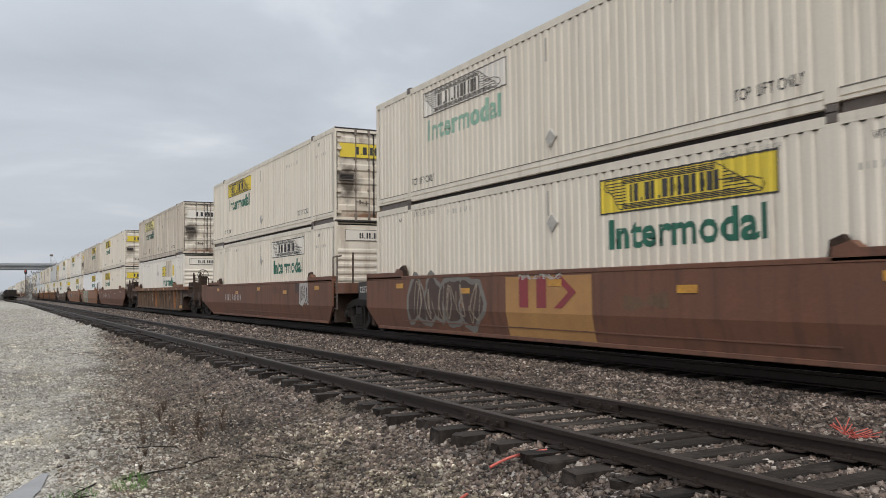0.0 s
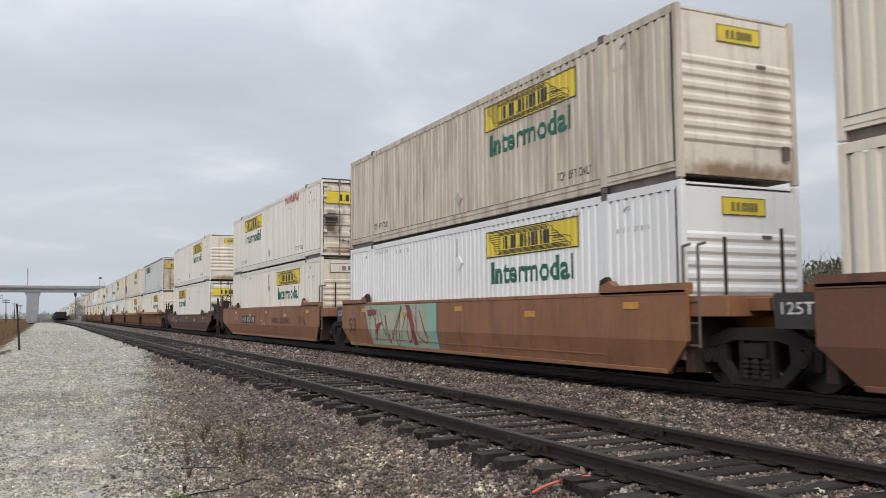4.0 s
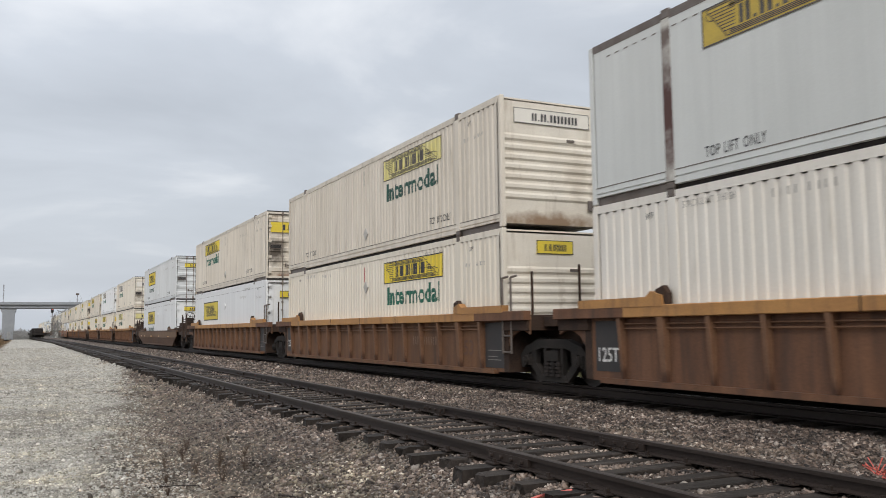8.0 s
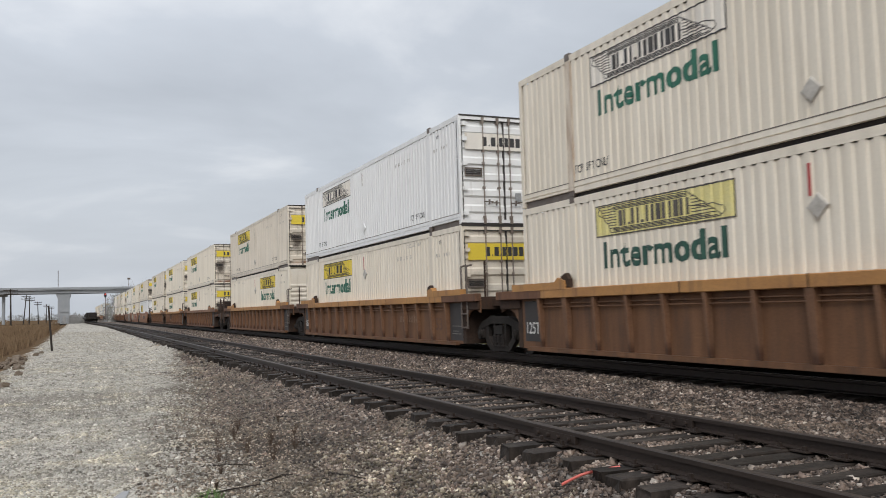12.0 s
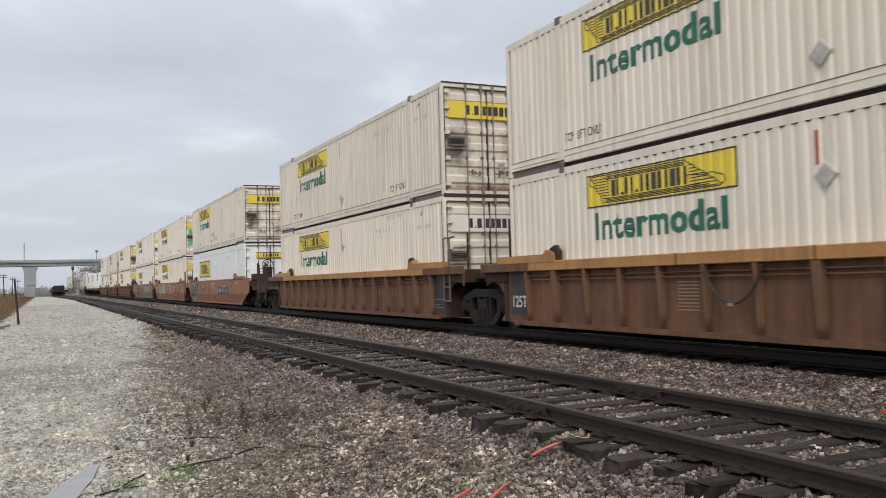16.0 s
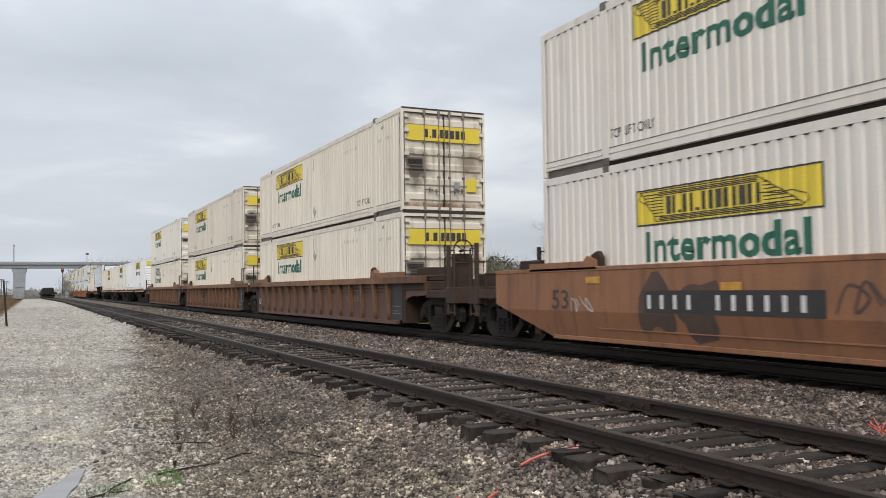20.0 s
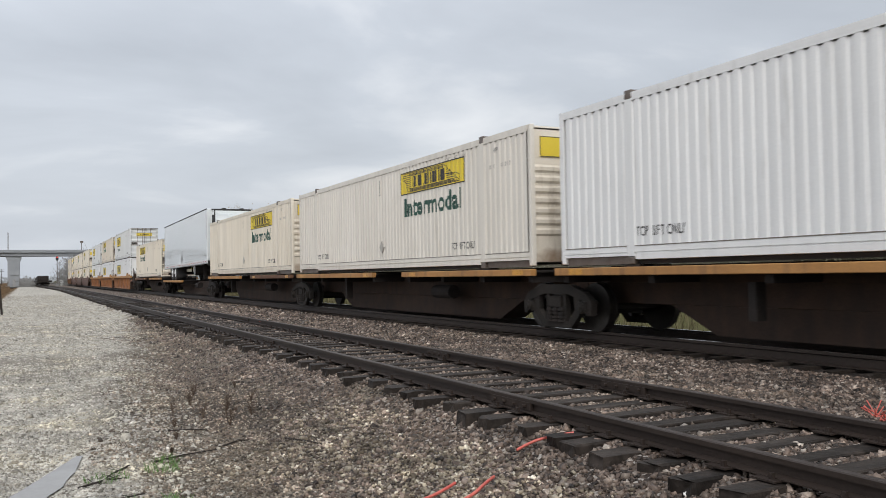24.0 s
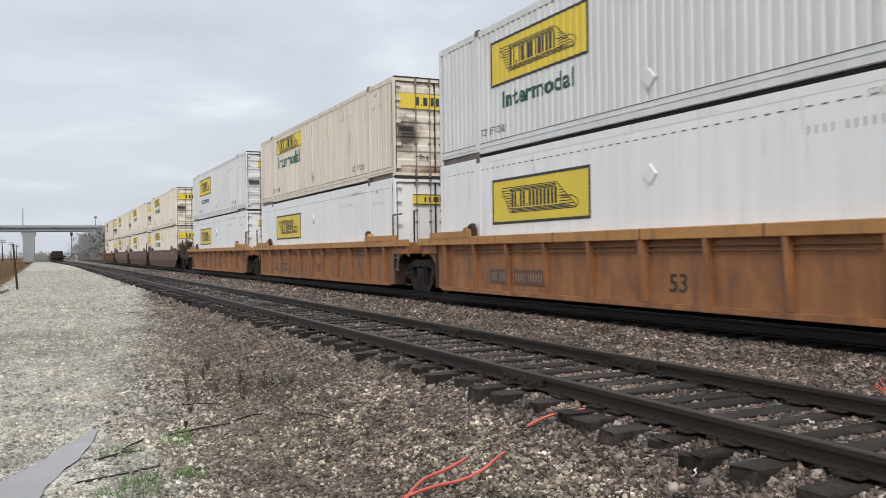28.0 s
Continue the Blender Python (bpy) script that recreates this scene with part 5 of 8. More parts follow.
def plate_number(ob, y, z, wide, key, mat=WHITE_MARK, dark=True, tall=0.22, x=None, plate=BLACK_PLATE):
    """A running number: a dark panel with plain bars; x is given on ribbed sides."""
    at, fold = (0.0, True) if x is None else (x, False)
    if dark:
        decal(ob, ("nplate", key), plate, lambda bm: flat_shape(bm, at, ((y, z), (y - wide, z), (y - wide, z + tall + 0.14), (y, z + tall + 0.14))), "dark number panel", 0.006, "number_panel", fold)

    def bars(bm):
        n = 11
        for i in range(n):
            if i == 4:
                continue
            a = y - 0.08 - i * (wide - 0.16) / n
            flat_shape(bm, at - (0.003 if x is not None else 0), ((a, z + 0.07), (a - (wide - 0.16) / n * 0.28, z + 0.07), (a - (wide - 0.16) / n * 0.28, z + 0.07 + tall), (a, z + 0.07 + tall)))
    decal(ob, ("nbars", key), mat, bars, "row of plain number bars", 0.009, "number_print", fold)


def stencil(ob, text, y, z, tall, wide, mat, key, x=-WELL_X - 0.011):
    def build(bm):
        b2 = letters(text, tall, wide, 0.012)
        m = Matrix.Translation((x, y, z)) @ SIDE
        for v in b2.verts:
            v.co = m @ v.co
        tmp = bpy.data.meshes.new("tmp")
        b2.to_mesh(tmp)
        b2.free()
        bm.from_mesh(tmp)
        bpy.data.meshes.remove(tmp)
    tagged(piece("stencil", ("wstencil", text, key), build, mat, ob), kind="stuff")


def bubble_row(bm, x, y0, y1, z0, z1, count, seed, grow=1.0):
    """Rounded letter-like blobs side by side, as sprayed on the car."""
    rnd = random.Random(seed)
    step = (y0 - y1) / count
    for i in range(count):
        cy, cz = y0 - (i + 0.5) * step, (z0 + z1) / 2 + rnd.uniform(-0.05, 0.05)
        ry, rz = step * 0.5 * grow, (z1 - z0) / 2 * grow
        ph = rnd.uniform(0, 6)
        pts = []
        for k in range(22):
            a = k * math.tau / 22
            r = 1.0 + 0.16 * math.sin(3 * a + ph) + 0.1 * math.sin(5 * a + 2 * ph)
            c, s = math.cos(a), math.sin(a)
            q = max(abs(c), abs(s)) ** 0.55
            pts.append((cy + ry * r * c / q, cz + rz * r * s / q))
        flat_shape(bm, x - 0.0004 * i, pts)


def tag_lines(bm, x, y0, y1, z0, z1, count, seed, t=0.035):
    """A quick scrawl: a few letter-like loops, each one bent stroke."""
    rnd = random.Random(seed)
    n = max(2, count // 4)
    cell = (y1 - y0) / n
    for i in range(n):
        ctrl = []
        for k in range(6):
            v = (0.05, 0.95, 0.45, 0.1, 0.85, 0.3)[(k + i) % 6] + rnd.uniform(-0.12, 0.12)
            u = (0.1, 0.3, 0.85, 0.5, 0.75, 1.05)[k] + rnd.uniform(-0.18, 0.18)
            ctrl.append(Vector((0, y0 + (i + u) * cell, z0 + v * (z1 - z0))))
        path = []
        for k in range(len(ctrl) - 1):
            p0, p1, p2, p3 = (ctrl[max(0, min(len(ctrl) - 1, k + d))] for d in (-1, 0, 1, 2))
            for q in (0.0, 0.2, 0.4, 0.6, 0.8):
                path.append(0.5 * (2 * p1 + (p2 - p0) * q + (2 * p0 - 5 * p1 + 4 * p2 - p3) * q * q + (3 * p1 - p0 - 3 * p2 + p3) * q ** 3))
        path.append(ctrl[-1])
        rows = []
        for k, p in enumerate(path):
            d = path[min(k + 1, len(path) - 1)] - path[max(k - 1, 0)]
            w = Vector((0, -d.z, d.y)).normalized() * t * (0.6 + 0.4 * math.sin(math.pi * k / (len(path) - 1)))
            off = Vector((x - 0.0002 * (i * 30 + k) * 0.2, 0, 0))
            rows.append((bm.verts.new(p + w + off), bm.verts.new(p - w + off)))
        for (a, b), (c, d) in zip(rows, rows[1:]):
            bm.faces.new((a, c, d, b))


def smooth_well(paint, words, near, far, at, top=1.92, amber=True):
    """A well car unit with plain plate sides, creased along their length."""
    ob = thing("well_car", f"{words} plate-sided well car carrying stacked containers", "rail car", at, "well cars of the train")
    c0, c1 = (2.0 if near == "c" else 0.55), (2.0 if far == "c" else 0.55)
    z0, z1 = (1.25 if near == "c" else 0.95), (1.25 if far == "c" else 0.95)
    e0, e1 = (-1.62 if near == "c" else -0.28), (CL + (1.62 if far == "c" else 0.28))
    for s in (-1, 1):
        def side(bm):
            def foot(z_end, cut, z):
                return cut * (z_end - z) / (z_end - 0.66) if z < z_end else 0.0
            rows = []
            for z in (0.66, CREASE, top):
                a, b = e0 + foot(z0, c0, z), e1 - foot(z1, c1, z)
                rows.append((z, a, b))
            if z0 > CREASE or z1 > CREASE:
                z = 1.25
                rows.insert(2, (z, e0, e1))
            outer = [[bm.verts.new((-s * plate_x(z), y, z)) for y in (a, b)] for z, a, b in rows]
            inner = [[bm.verts.new((-s * (plate_x(z) + 0.05), y, z)) for y in (a, b)] for z, a, b in rows]
            for o, n in zip(outer, outer[1:]):
                bm.faces.new((o[0], o[1], n[1], n[0]))
            for o, n in zip(inner, inner[1:]):
                bm.faces.new((o[1], o[0], n[0], n[1]))
            for e in (0, 1):
                for k in range(len(rows) - 1):
                    bm.faces.new((outer[k][e], outer[k + 1][e], inner[k + 1][e], inner[k][e]))
            bm.faces.new((outer[0][0], inner[0][0], inner[0][1], outer[0][1]))
            bm.faces.new((outer[-1][0], outer[-1][1], inner[-1][1], inner[-1][0]))
        piece("side_plate", ("splate", near, far, s, top), side, paint, ob)

        def sill(bm):
            a, b = sorted((s * (WELL_X - 0.14), s * (WELL_X + 0.010)))
            box(bm, a, b, e0 + 0.02, e1 - 0.02, top - 0.05, top + 0.03)
        piece("top_sill", ("ssill", s, top, near, far), sill, paint, ob, bevel=0.01)

        def low(bm):
            a, b = sorted((s * (WELL_X - TUCK - 0.12), s * (WELL_X - TUCK + 0.015)))
            box(bm, a, b, e0 + c0 + 0.06, e1 - c1 - 0.06, 0.61, 0.69)
        piece("bottom_sill", ("slow", near, far, s), low, paint, ob, bevel=0.01)
    for k in range(5 if amber else 0):
        y, dz = 1.3 + k * 3.3, -0.13 * (k % 2)
        piece("reflector", ("amber", top), lambda bm: flat_shape(bm, -WELL_X - 0.012, ((0, top - 0.27), (-0.42, top - 0.27), (-0.42, top - 0.15), (0, top - 0.15))), REFLECT, ob, "amber reflector",
              at=Matrix.Translation((0, y, dz)))
    # weld seam and jacking bar along the foot
    piece("seam", ("seam", near, far), lambda bm: box(bm, plate_x(0.86) - 0.012, plate_x(0.86) + 0.01, 1.9, CL - 1.9, 0.85, 0.87), paint, ob)
    well_floor(ob)
    guides(ob, paint, top - 1.92)
    (coupled_end if near == "c" else joined_end)(ob, paint, False, *((True,) if near == "c" else ()))
    (coupled_end if far == "c" else joined_end)(ob, paint, True, *((False,) if far == "c" else ()))
    return ob


def ribbed_well(paint, words, sill_paint, near, far, at, shift=0.0):
    """A well car unit with upright ribs on its sides."""
    rib_paint = OCHRE_BODY if paint is OCHRE_BODY else OLIVE_RIB if paint is OLIVE_BROWN else RIB_EDGE
    ob = thing("well_car", f"{words} ribbed well car carrying stacked containers", "rail car", at, "well cars of the train")
    c0, c1 = (1.75 if near == "c" else 1.30), (1.75 if far == "c" else 1.30)
    e0, e1 = (-1.6 if near == "c" else -1.08), (CL + (1.6 if far == "c" else 1.08))

    def end_line(kind, e, inward):
        """The end of the side: straight, or arched over the wheel."""
        if kind != "c":
            arc = []
            for n in range(8):
                q = radians(60 + n * 21)
                arc.append((e + inward * (0.305 - 0.60 * math.cos(q)), AXLE_Z + 0.60 * math.sin(q)))
            return arc + [(e + inward * 0.86, 0.66)]
        arc = [(e, 1.42)]
        for n in range(7):
            q = radians(100 - n * 16)
            arc.append((e + inward * (0.78 + 0.98 * math.cos(q)), 0.60 + 0.80 * math.sin(q)))
        return arc + [(e + inward * 1.76, 0.66)]
    for s in (-1, 1):
        def side(bm):
            sheet(bm, [(e0, 1.75), (e1, 1.75)] + end_line(far, e1, -1) + end_line(near, e0, 1)[::-1], s * (WELL_X - 0.18), s * (WELL_X - 0.145))
        piece("side_plate", ("rplate", near, far, s), side, paint, ob)

        def sill(bm):
            a, b = sorted((s * (WELL_X - 0.18), s * WELL_X))
            box(bm, a, b, e0, e1, 1.73, 1.92)
        piece("top_sill", ("rsill", s, near, far), sill, sill_paint, ob, "top sill", bevel=0.012)
        if paint is not OCHRE_BODY:
            for kind, ya, yb in ((near, e0 - 0.002, 1.0), (far, CL - 1.0, e1 + 0.002)):
                def soot(bm):
                    a, b = sorted((s * (WELL_X - 0.178), s * (WELL_X + 0.003)))
                    box(bm, a, b, ya, yb, 1.727, 1.9225)
                piece("end_sill", ("rsoot", s, ya, yb), soot, RIB_BROWN, ob, "sooty end of the top sill", bevel=0.012)

        def low(bm):
            a, b = sorted((s * (WELL_X - 0.19), s * (WELL_X - 0.06)))
            box(bm, a, b, e0 + c0 + 0.03, e1 - c1 - 0.03, 0.62, 0.71)
        piece("bottom_sill", ("rlow", near, far, s), low, paint, ob)
        for z in (1.625, 1.55) if s < 0 else ():
            piece("brake_pipe", ("rpipe", z), lambda bm: tube(bm, (-WELL_X + 0.10, 0.9, z), (-WELL_X + 0.10, CL - 0.9, z), 0.013, 6), RIB_EDGE, ob, "thin pipe along the side")
        few = paint is OCHRE_BODY
        for k in range(11 if few else 15):
            y = shift + (0.53 + k * 1.51 if few else 0.84 + k * 1.034)
            heavy = k == 5 if few else k in (1, 7, 13)

            def rib(bm):
                w = 0.085 if heavy else 0.045
                a = [(-w, 1.735), (w, 1.735), (w * 0.75, 0.72), (-w * 0.75, 0.72)]
                n, m = s * (WELL_X - 0.147), s * (WELL_X - 0.01)
                lo = s * (WELL_X - 0.075)
                vi = [bm.verts.new((n, yy, zz)) for yy, zz in a]
                vo = [bm.verts.new((m if zz > 1 else lo, yy * 0.9, zz)) for yy, zz in a]
                bm.faces.new(vo)
                for i in range(4):
                    bm.faces.new((vi[i], vi[(i + 1) % 4], vo[(i + 1) % 4], vo[i]))
            piece("rib", ("rib", s, heavy), rib, OCHRE_BODY if paint is OLIVE_BROWN and k in (1, 7) else rib_paint, ob, at=Matrix.Translation((0, y, 0)))

    for y in (5.4, 8.07, 10.7):
        piece("sill_seam", "seam3", lambda bm: box(bm, -WELL_X - 0.003, -WELL_X + 0.02, -0.012, 0.012, 1.728, 1.9235), DARK, ob, at=Matrix.Translation((0, y, 0)))

    ochre = paint is OCHRE_BODY
    for y in [CL - 0.05] if far == "a" and not ochre else []:
        piece("data_panel", "rboard", lambda bm: flat_shape(bm, -WELL_X + 0.139, ((0, 0.82), (-0.66, 0.82), (-0.66, 1.68), (0, 1.68))), BLACK_PLATE, ob, "black data panel", at=Matrix.Translation((0, y, 0)))

    olive = paint is OLIVE_BROWN
    if not ochre and not olive:
        piece("data_panel", "nboard", lambda bm: flat_shape(bm, -WELL_X + 0.139, ((0.74, 0.74), (-0.12, 0.74), (-0.12, 1.70), (0.74, 1.70))), BLACK_PLATE, ob, "black data panel")

    def lines(bm):
        for k, z in enumerate((0.90, 0.97, 1.10)):
            flat_shape(bm, -WELL_X + 0.136, ((0.62, z), (0.06 + 0.16 * (k == 1), z), (0.06 + 0.16 * (k == 1), z + 0.018), (0.62, z + 0.018)))
    if not ochre and not olive:
        piece("data_print", "rlines", lines, SPRAY_GREY, ob)
    if far == "a" and not ochre:
        stencil(ob, "125T", CL - 0.13, 0.98, 0.25, 0.56, WHITE_MARK, "rib", -WELL_X + 0.135)
    if not olive:
        stencil(ob, "53", 7.50 if ochre else 1.74, 0.89 if ochre else 0.98, 0.30 if ochre else 0.34, 0.41 if ochre else 0.46, BLACK_PLATE if ochre else RUB_DARK, ("rib", ochre), -WELL_X + 0.135)
    well_floor(ob)
    guides(ob, sill_paint)
    (coupled_end if near == "c" else joined_end)(ob, paint, False, *((True,) if near == "c" else ()))
    (coupled_end if far == "c" else joined_end)(ob, paint, True, False)
    return ob


def spine_unit(at, pitch, near, far, sill_paint, loaded=True):
    """A unit of a spine car: a narrow box girder with decks under the ends of its load."""
    ob = thing("spine_car", "dark spine car unit with ochre end decks, carrying one load", "rail car", at, "spine cars of the train")
    y0, y1 = (-0.5 if near == "a" else -1.6), (CL + 0.5 if far == "a" else CL + 1.6)

    key = (near, far)
    girder = piece("center_girder", ("girder", *key), lambda bm: box(bm, -0.33, 0.33, y0, y1, 1.0, 1.388), RUSTY_END, ob, "sooty rust-brown box girder", bevel=0.01)
    piece("belly", "girder belly", lambda bm: sheet(bm, [(1.9, 1.0), (CL - 1.9, 1.0), (CL - 3.0, 0.52), (3.0, 0.52)], -0.332, 0.332), RUSTY_END, girder)
    if loaded:
        piece("girder_cap", "girder cap", lambda bm: box(bm, -0.328, 0.328, 0.2, CL - 0.2, 1.385, 1.70), RUSTY_END, girder)
    up = 0.20 if loaded else 0.0      # the decks stand higher under containers
    decks = ((-0.1, 6.4), (CL - 7.6, CL + 0.1)) if loaded else ((0.9, 2.1), (7.9, CL + 0.1))
    for k, (a, b) in enumerate(decks):
        for s in (-1, 1) if loaded or k else ():
            def sill(bm):
                x0, x1 = sorted((s * 1.28, s * 1.41))
                box(bm, x0, x1, a, b, 1.33 + up, 1.47 + up)
            piece("side_sill", ("ssill2", k, s, up), sill, OCHRE if (k == 1) != (far == "c") else sill_paint, ob, "side sill", bevel=0.01)

        def deck(bm):
            half = 1.28 if loaded or k else 0.75
            box(bm, -half, half, a, b, 1.40 + up, 1.45 + up)
            for j in range(4):
                yy = a + 0.2 + j * (b - a - 0.4) / 3
                box(bm, -half, half, yy - 0.08, yy + 0.08, 1.2 + up, 1.4 + up)
        piece("end_deck", ("sdeck", k, up), deck, GRIME, ob, "deck plate")
        if loaded:
            for yy in (a + 0.3, b - 0.9):
                piece("reflector", ("samber", up), lambda bm: flat_shape(bm, -1.414, ((0, 1.35 + up), (0, 1.45 + up), (0.42, 1.45 + up), (0.42, 1.35 + up))), REFLECT, ob, "amber reflector",
                      at=Matrix.Translation((0, yy, 0)))
    for k, y in enumerate((2.05, CL - 2.05)):
        for x in (-1.15, 1.15) if loaded else ():
            piece("pedestal", "pedestal", lambda bm: box(bm, -0.14, 0.14, -0.2, 0.2, 1.655, 1.712), DARK, ob, "container pedestal", at=Matrix.Translation((x, y, 0)))

    piece("air_reservoir", "reservoir", lambda bm: tube(bm, (-0.8, 4.5, 1.15), (-0.8, 5.5, 1.15), 0.17, 12), GRIME, ob, "brake air reservoir")
    piece("brake_valve", "valve", lambda bm: box(bm, -1.1, -0.9, 11.6, 11.75, 0.85, 1.41), GRIME, ob)
    if near == "c":
        truck(ob, -0.7)
        piece("coupler", "scoupler", lambda bm: (box(bm, -0.12, 0.12, -3.4, -1.5, 1.12, 1.36), box(bm, -1.3, 1.3, -1.9, -1.6, 1.2, 1.45)), GRIME, ob)
    if far == "c":
        truck(ob, CL + 0.7)
        piece("coupler", "scoupler2", lambda bm: (box(bm, -0.12, 0.12, CL + 1.5, CL + 3.4, 1.12, 1.36), box(bm, -1.3, 1.3, CL + 1.6, CL + 1.9, 1.2, 1.45)), GRIME, ob)
    else:
        truck(ob, CL + (pitch - CL) / 2)
    return ob


def road_trailer(at):
    """A refrigerated road trailer, nose to the near end."""
    ob = thing("refrigerated_trailer", "white refrigerated road trailer with red-white tape on a spine car", "trailer", at)
    L, z0, z1 = 16.45, 1.10, 4.06      # above the deck that it stands on

    def fall(y):
        return 0.009 * y       # nose up on its hitch

    def body(bm):
        sheet(bm, [(0, z0), (L, z0 - fall(L)), (L, z1 - fall(L)), (0, z1)], -1.295, 1.295)
    piece("body", "tbody", body, TRAILER, ob, "smooth white body", bevel=0.04)

    def rails(bm):
        for s in (-1, 1):
            a, b = sorted((s * 1.27, s * 1.305))
            for v in box(bm, a, b, 0.02, L - 0.02, z1 - 0.04, z1 + 0.012):
                v.co.z -= fall(v.co.y)
    piece("top_rail", "trails", rails, DARK, ob, "dark top rail")

    def low(bm):
        for s in (-1, 1):
            a, b = sorted((s * 1.25, s * 1.305))
            for v in box(bm, a, b, 0.02, L - 0.02, z0 - 0.13, z0 + 0.10):
                v.co.z -= fall(v.co.y)
    piece("bottom_rail", "tlow", low, PAINT["chalk"], ob, "pale bottom rail")

    def lip(bm):
        for v in box(bm, -1.306, -1.22, 0.03, L - 0.03, z0 - 0.15, z0 - 0.10):
            v.co.z -= fall(v.co.y)
    piece("rail_lip", "tlip", lip, ALU, ob, "grey lower lip")

    for k in range(24):
        y = 0.3 + k * 0.66
        for name, mat, y in (("red_tape", RED_TAPE, y), ("white_tape", WHITE_TAPE, y + 0.30)):
            piece(name, name, lambda bm: flat_shape(bm, -1.309, ((0.24, z0 - 0.05), (0, z0 - 0.05), (0, z0 + 0.005), (0.24, z0 + 0.005))), mat, ob, at=Matrix.Translation((0, y, -fall(y))))

    def unit(bm):
        sheet(bm, [(-0.62, 1.95), (-0.02, 1.95), (-0.02, 3.75), (-0.40, 3.75), (-0.62, 3.4)], -1.0, 1.0)
    fridge = piece("cooling_unit", "reefer", unit, TRAILER, ob, "white cooling unit on the nose", bevel=0.04)

    def grille(bm):
        box(bm, -1.02, -0.99, -0.55, -0.10, 2.7, 3.68)
        box(bm, -0.8, 0.8, -0.66, -0.62, 2.2, 3.2)
        for k in range(6):
            box(bm, -0.8, 0.8, -0.68, -0.66, 2.28 + k * 0.15, 2.33 + k * 0.15)
    piece("grille", "grille", grille, RUBBER, fridge, "black grille")

    def hoop(bm):
        pts = [(0.1, z1 - 0.02), (-0.75, z1 - 0.10), (-0.75, 1.6)]
        for x in (-1.0, 1.0):
            for a, b in zip(pts, pts[1:]):
                tube(bm, (x, *a), (x, *b), 0.035, 6)
        tube(bm, (-1.0, -0.75, z1 - 0.10), (1.0, -0.75, z1 - 0.10), 0.05, 6)
        for x in (-0.5, 0.5):
            box(bm, x - 0.10, x + 0.10, -0.83, -0.67, z1 - 0.10, z1 - 0.01)
    piece("guard_frame", "hoop", hoop, RUBBER, ob, "black pipe guard over the nose")

    def bars(bm):
        for k in range(7):
            z = z1 - 0.45 - k * 0.20
            for a, b, c in ((0.27, 0.24, 0.15), (0.21, 0.18, 0.15), (0.15, 0.12, 0.10)):
                flat_shape(bm, -1.3, ((a, z), (b, z), (b, z + c), (a, z + c)))
    piece("number_print", "tbars", bars, DARK_RED, ob, "upright row of red number bars")

    def fifty(bm):
        b2 = letters("53", 0.17, 0.27, 0.012)
        m = Matrix.Translation((-1.300, 0.72, z0 + 0.22)) @ SIDE
        for v in b2.verts:
            v.co = m @ v.co
        tmp = bpy.data.meshes.new("tmp")
        b2.to_mesh(tmp)
        b2.free()
        bm.from_mesh(tmp)
        bpy.data.meshes.remove(tmp)
    piece("stencil", "t53", fifty, INK, ob)

    def diamonds(bm):
        for y in (8.36, 8.87):
            zf = z0 - fall(y)
            flat_shape(bm, -1.3, ((y, zf + 0.14), (y - 0.20, zf + 0.40), (y, zf + 0.66), (y + 0.20, zf + 0.40)))
    piece("placard", "tdiamonds", diamonds, ALU, ob, "grey diamond placards")

    def legs(bm):
        for x in (-0.85, 0.85):
            box(bm, x - 0.08, x + 0.08, 2.9, 3.06, 0.12, z0)
            box(bm, x - 0.16, x + 0.16, 2.82, 3.14, 0.06, 0.12)
            tube(bm, (x, 3.0, 0.5), (x, 3.9, 1.05), 0.035, 6)
        tube(bm, (-0.85, 2.98, 0.6), (0.85, 2.98, 0.6), 0.04, 6)
    piece("landing_gear", "tlegs", legs, DARK, ob, "landing gear")

    tank = piece("fuel_tank", "ttank", lambda bm: tube(bm, (-1.12, 4.9, 0.62), (0.3, 4.9, 0.62), 0.30, 20), DARK, ob, "dark crosswise fuel tank")
    piece("tank_cap", "tcap", lambda bm: (tube(bm, (-1.15, 4.9, 0.62), (-1.121, 4.9, 0.62), 0.29, 20), tube(bm, (-1.17, 4.9, 0.74), (-1.15, 4.9, 0.74), 0.05, 10)), ALU, tank, "bright tank end")

    def slider(bm):
        for x in (-0.55, 0.55):
            box(bm, x - 0.07, x + 0.07, 9.9, 14.6, 0.78, z0)
        for y in (11.5, 12.75):
            tube(bm, (-1.1, y, 0.52), (1.1, y, 0.52), 0.07, 8)
        box(bm, -1.1, 1.1, 15.85, 15.95, 0.42, 0.54)
        for x in (-0.6, 0.6):
            box(bm, x - 0.04, x + 0.04, 15.85, 15.95, 0.5, z0)
    piece("slider_frame", "tslider", slider, DARK, ob, "bogie slider frame")

    def hitch(bm):
        for s in (-1, 1):
            tube(bm, (s * 0.5, 0.6, 0.02), (0, 1.3, 1.05), 0.07, 6)
            tube(bm, (s * 0.5, 2.0, 0.02), (0, 1.3, 1.05), 0.07, 6)
        box(bm, -0.5, 0.5, 0.9, 1.7, 0.98, z0)
        sheet(bm, [(0.75, 0.01), (2.0, 0.01), (1.6, 0.98), (1.0, 0.98)], -0.12, 0.12)
    piece("hitch", "thitch", hitch, DARK, ob, "folding hitch")
    for y in (11.5, 12.75):
        for s in (-1, 1):
            def tyre(bm):
                for x in (0.62, 0.98):
                    tube(bm, (s * x, 0, 0), (s * (x + 0.29), 0, 0), 0.52, 28)
            w = piece("wheel", ("ttyre", s), tyre, RUBBER, ob, "dual road wheel", at=Matrix.Translation((0, y, 0.52)))

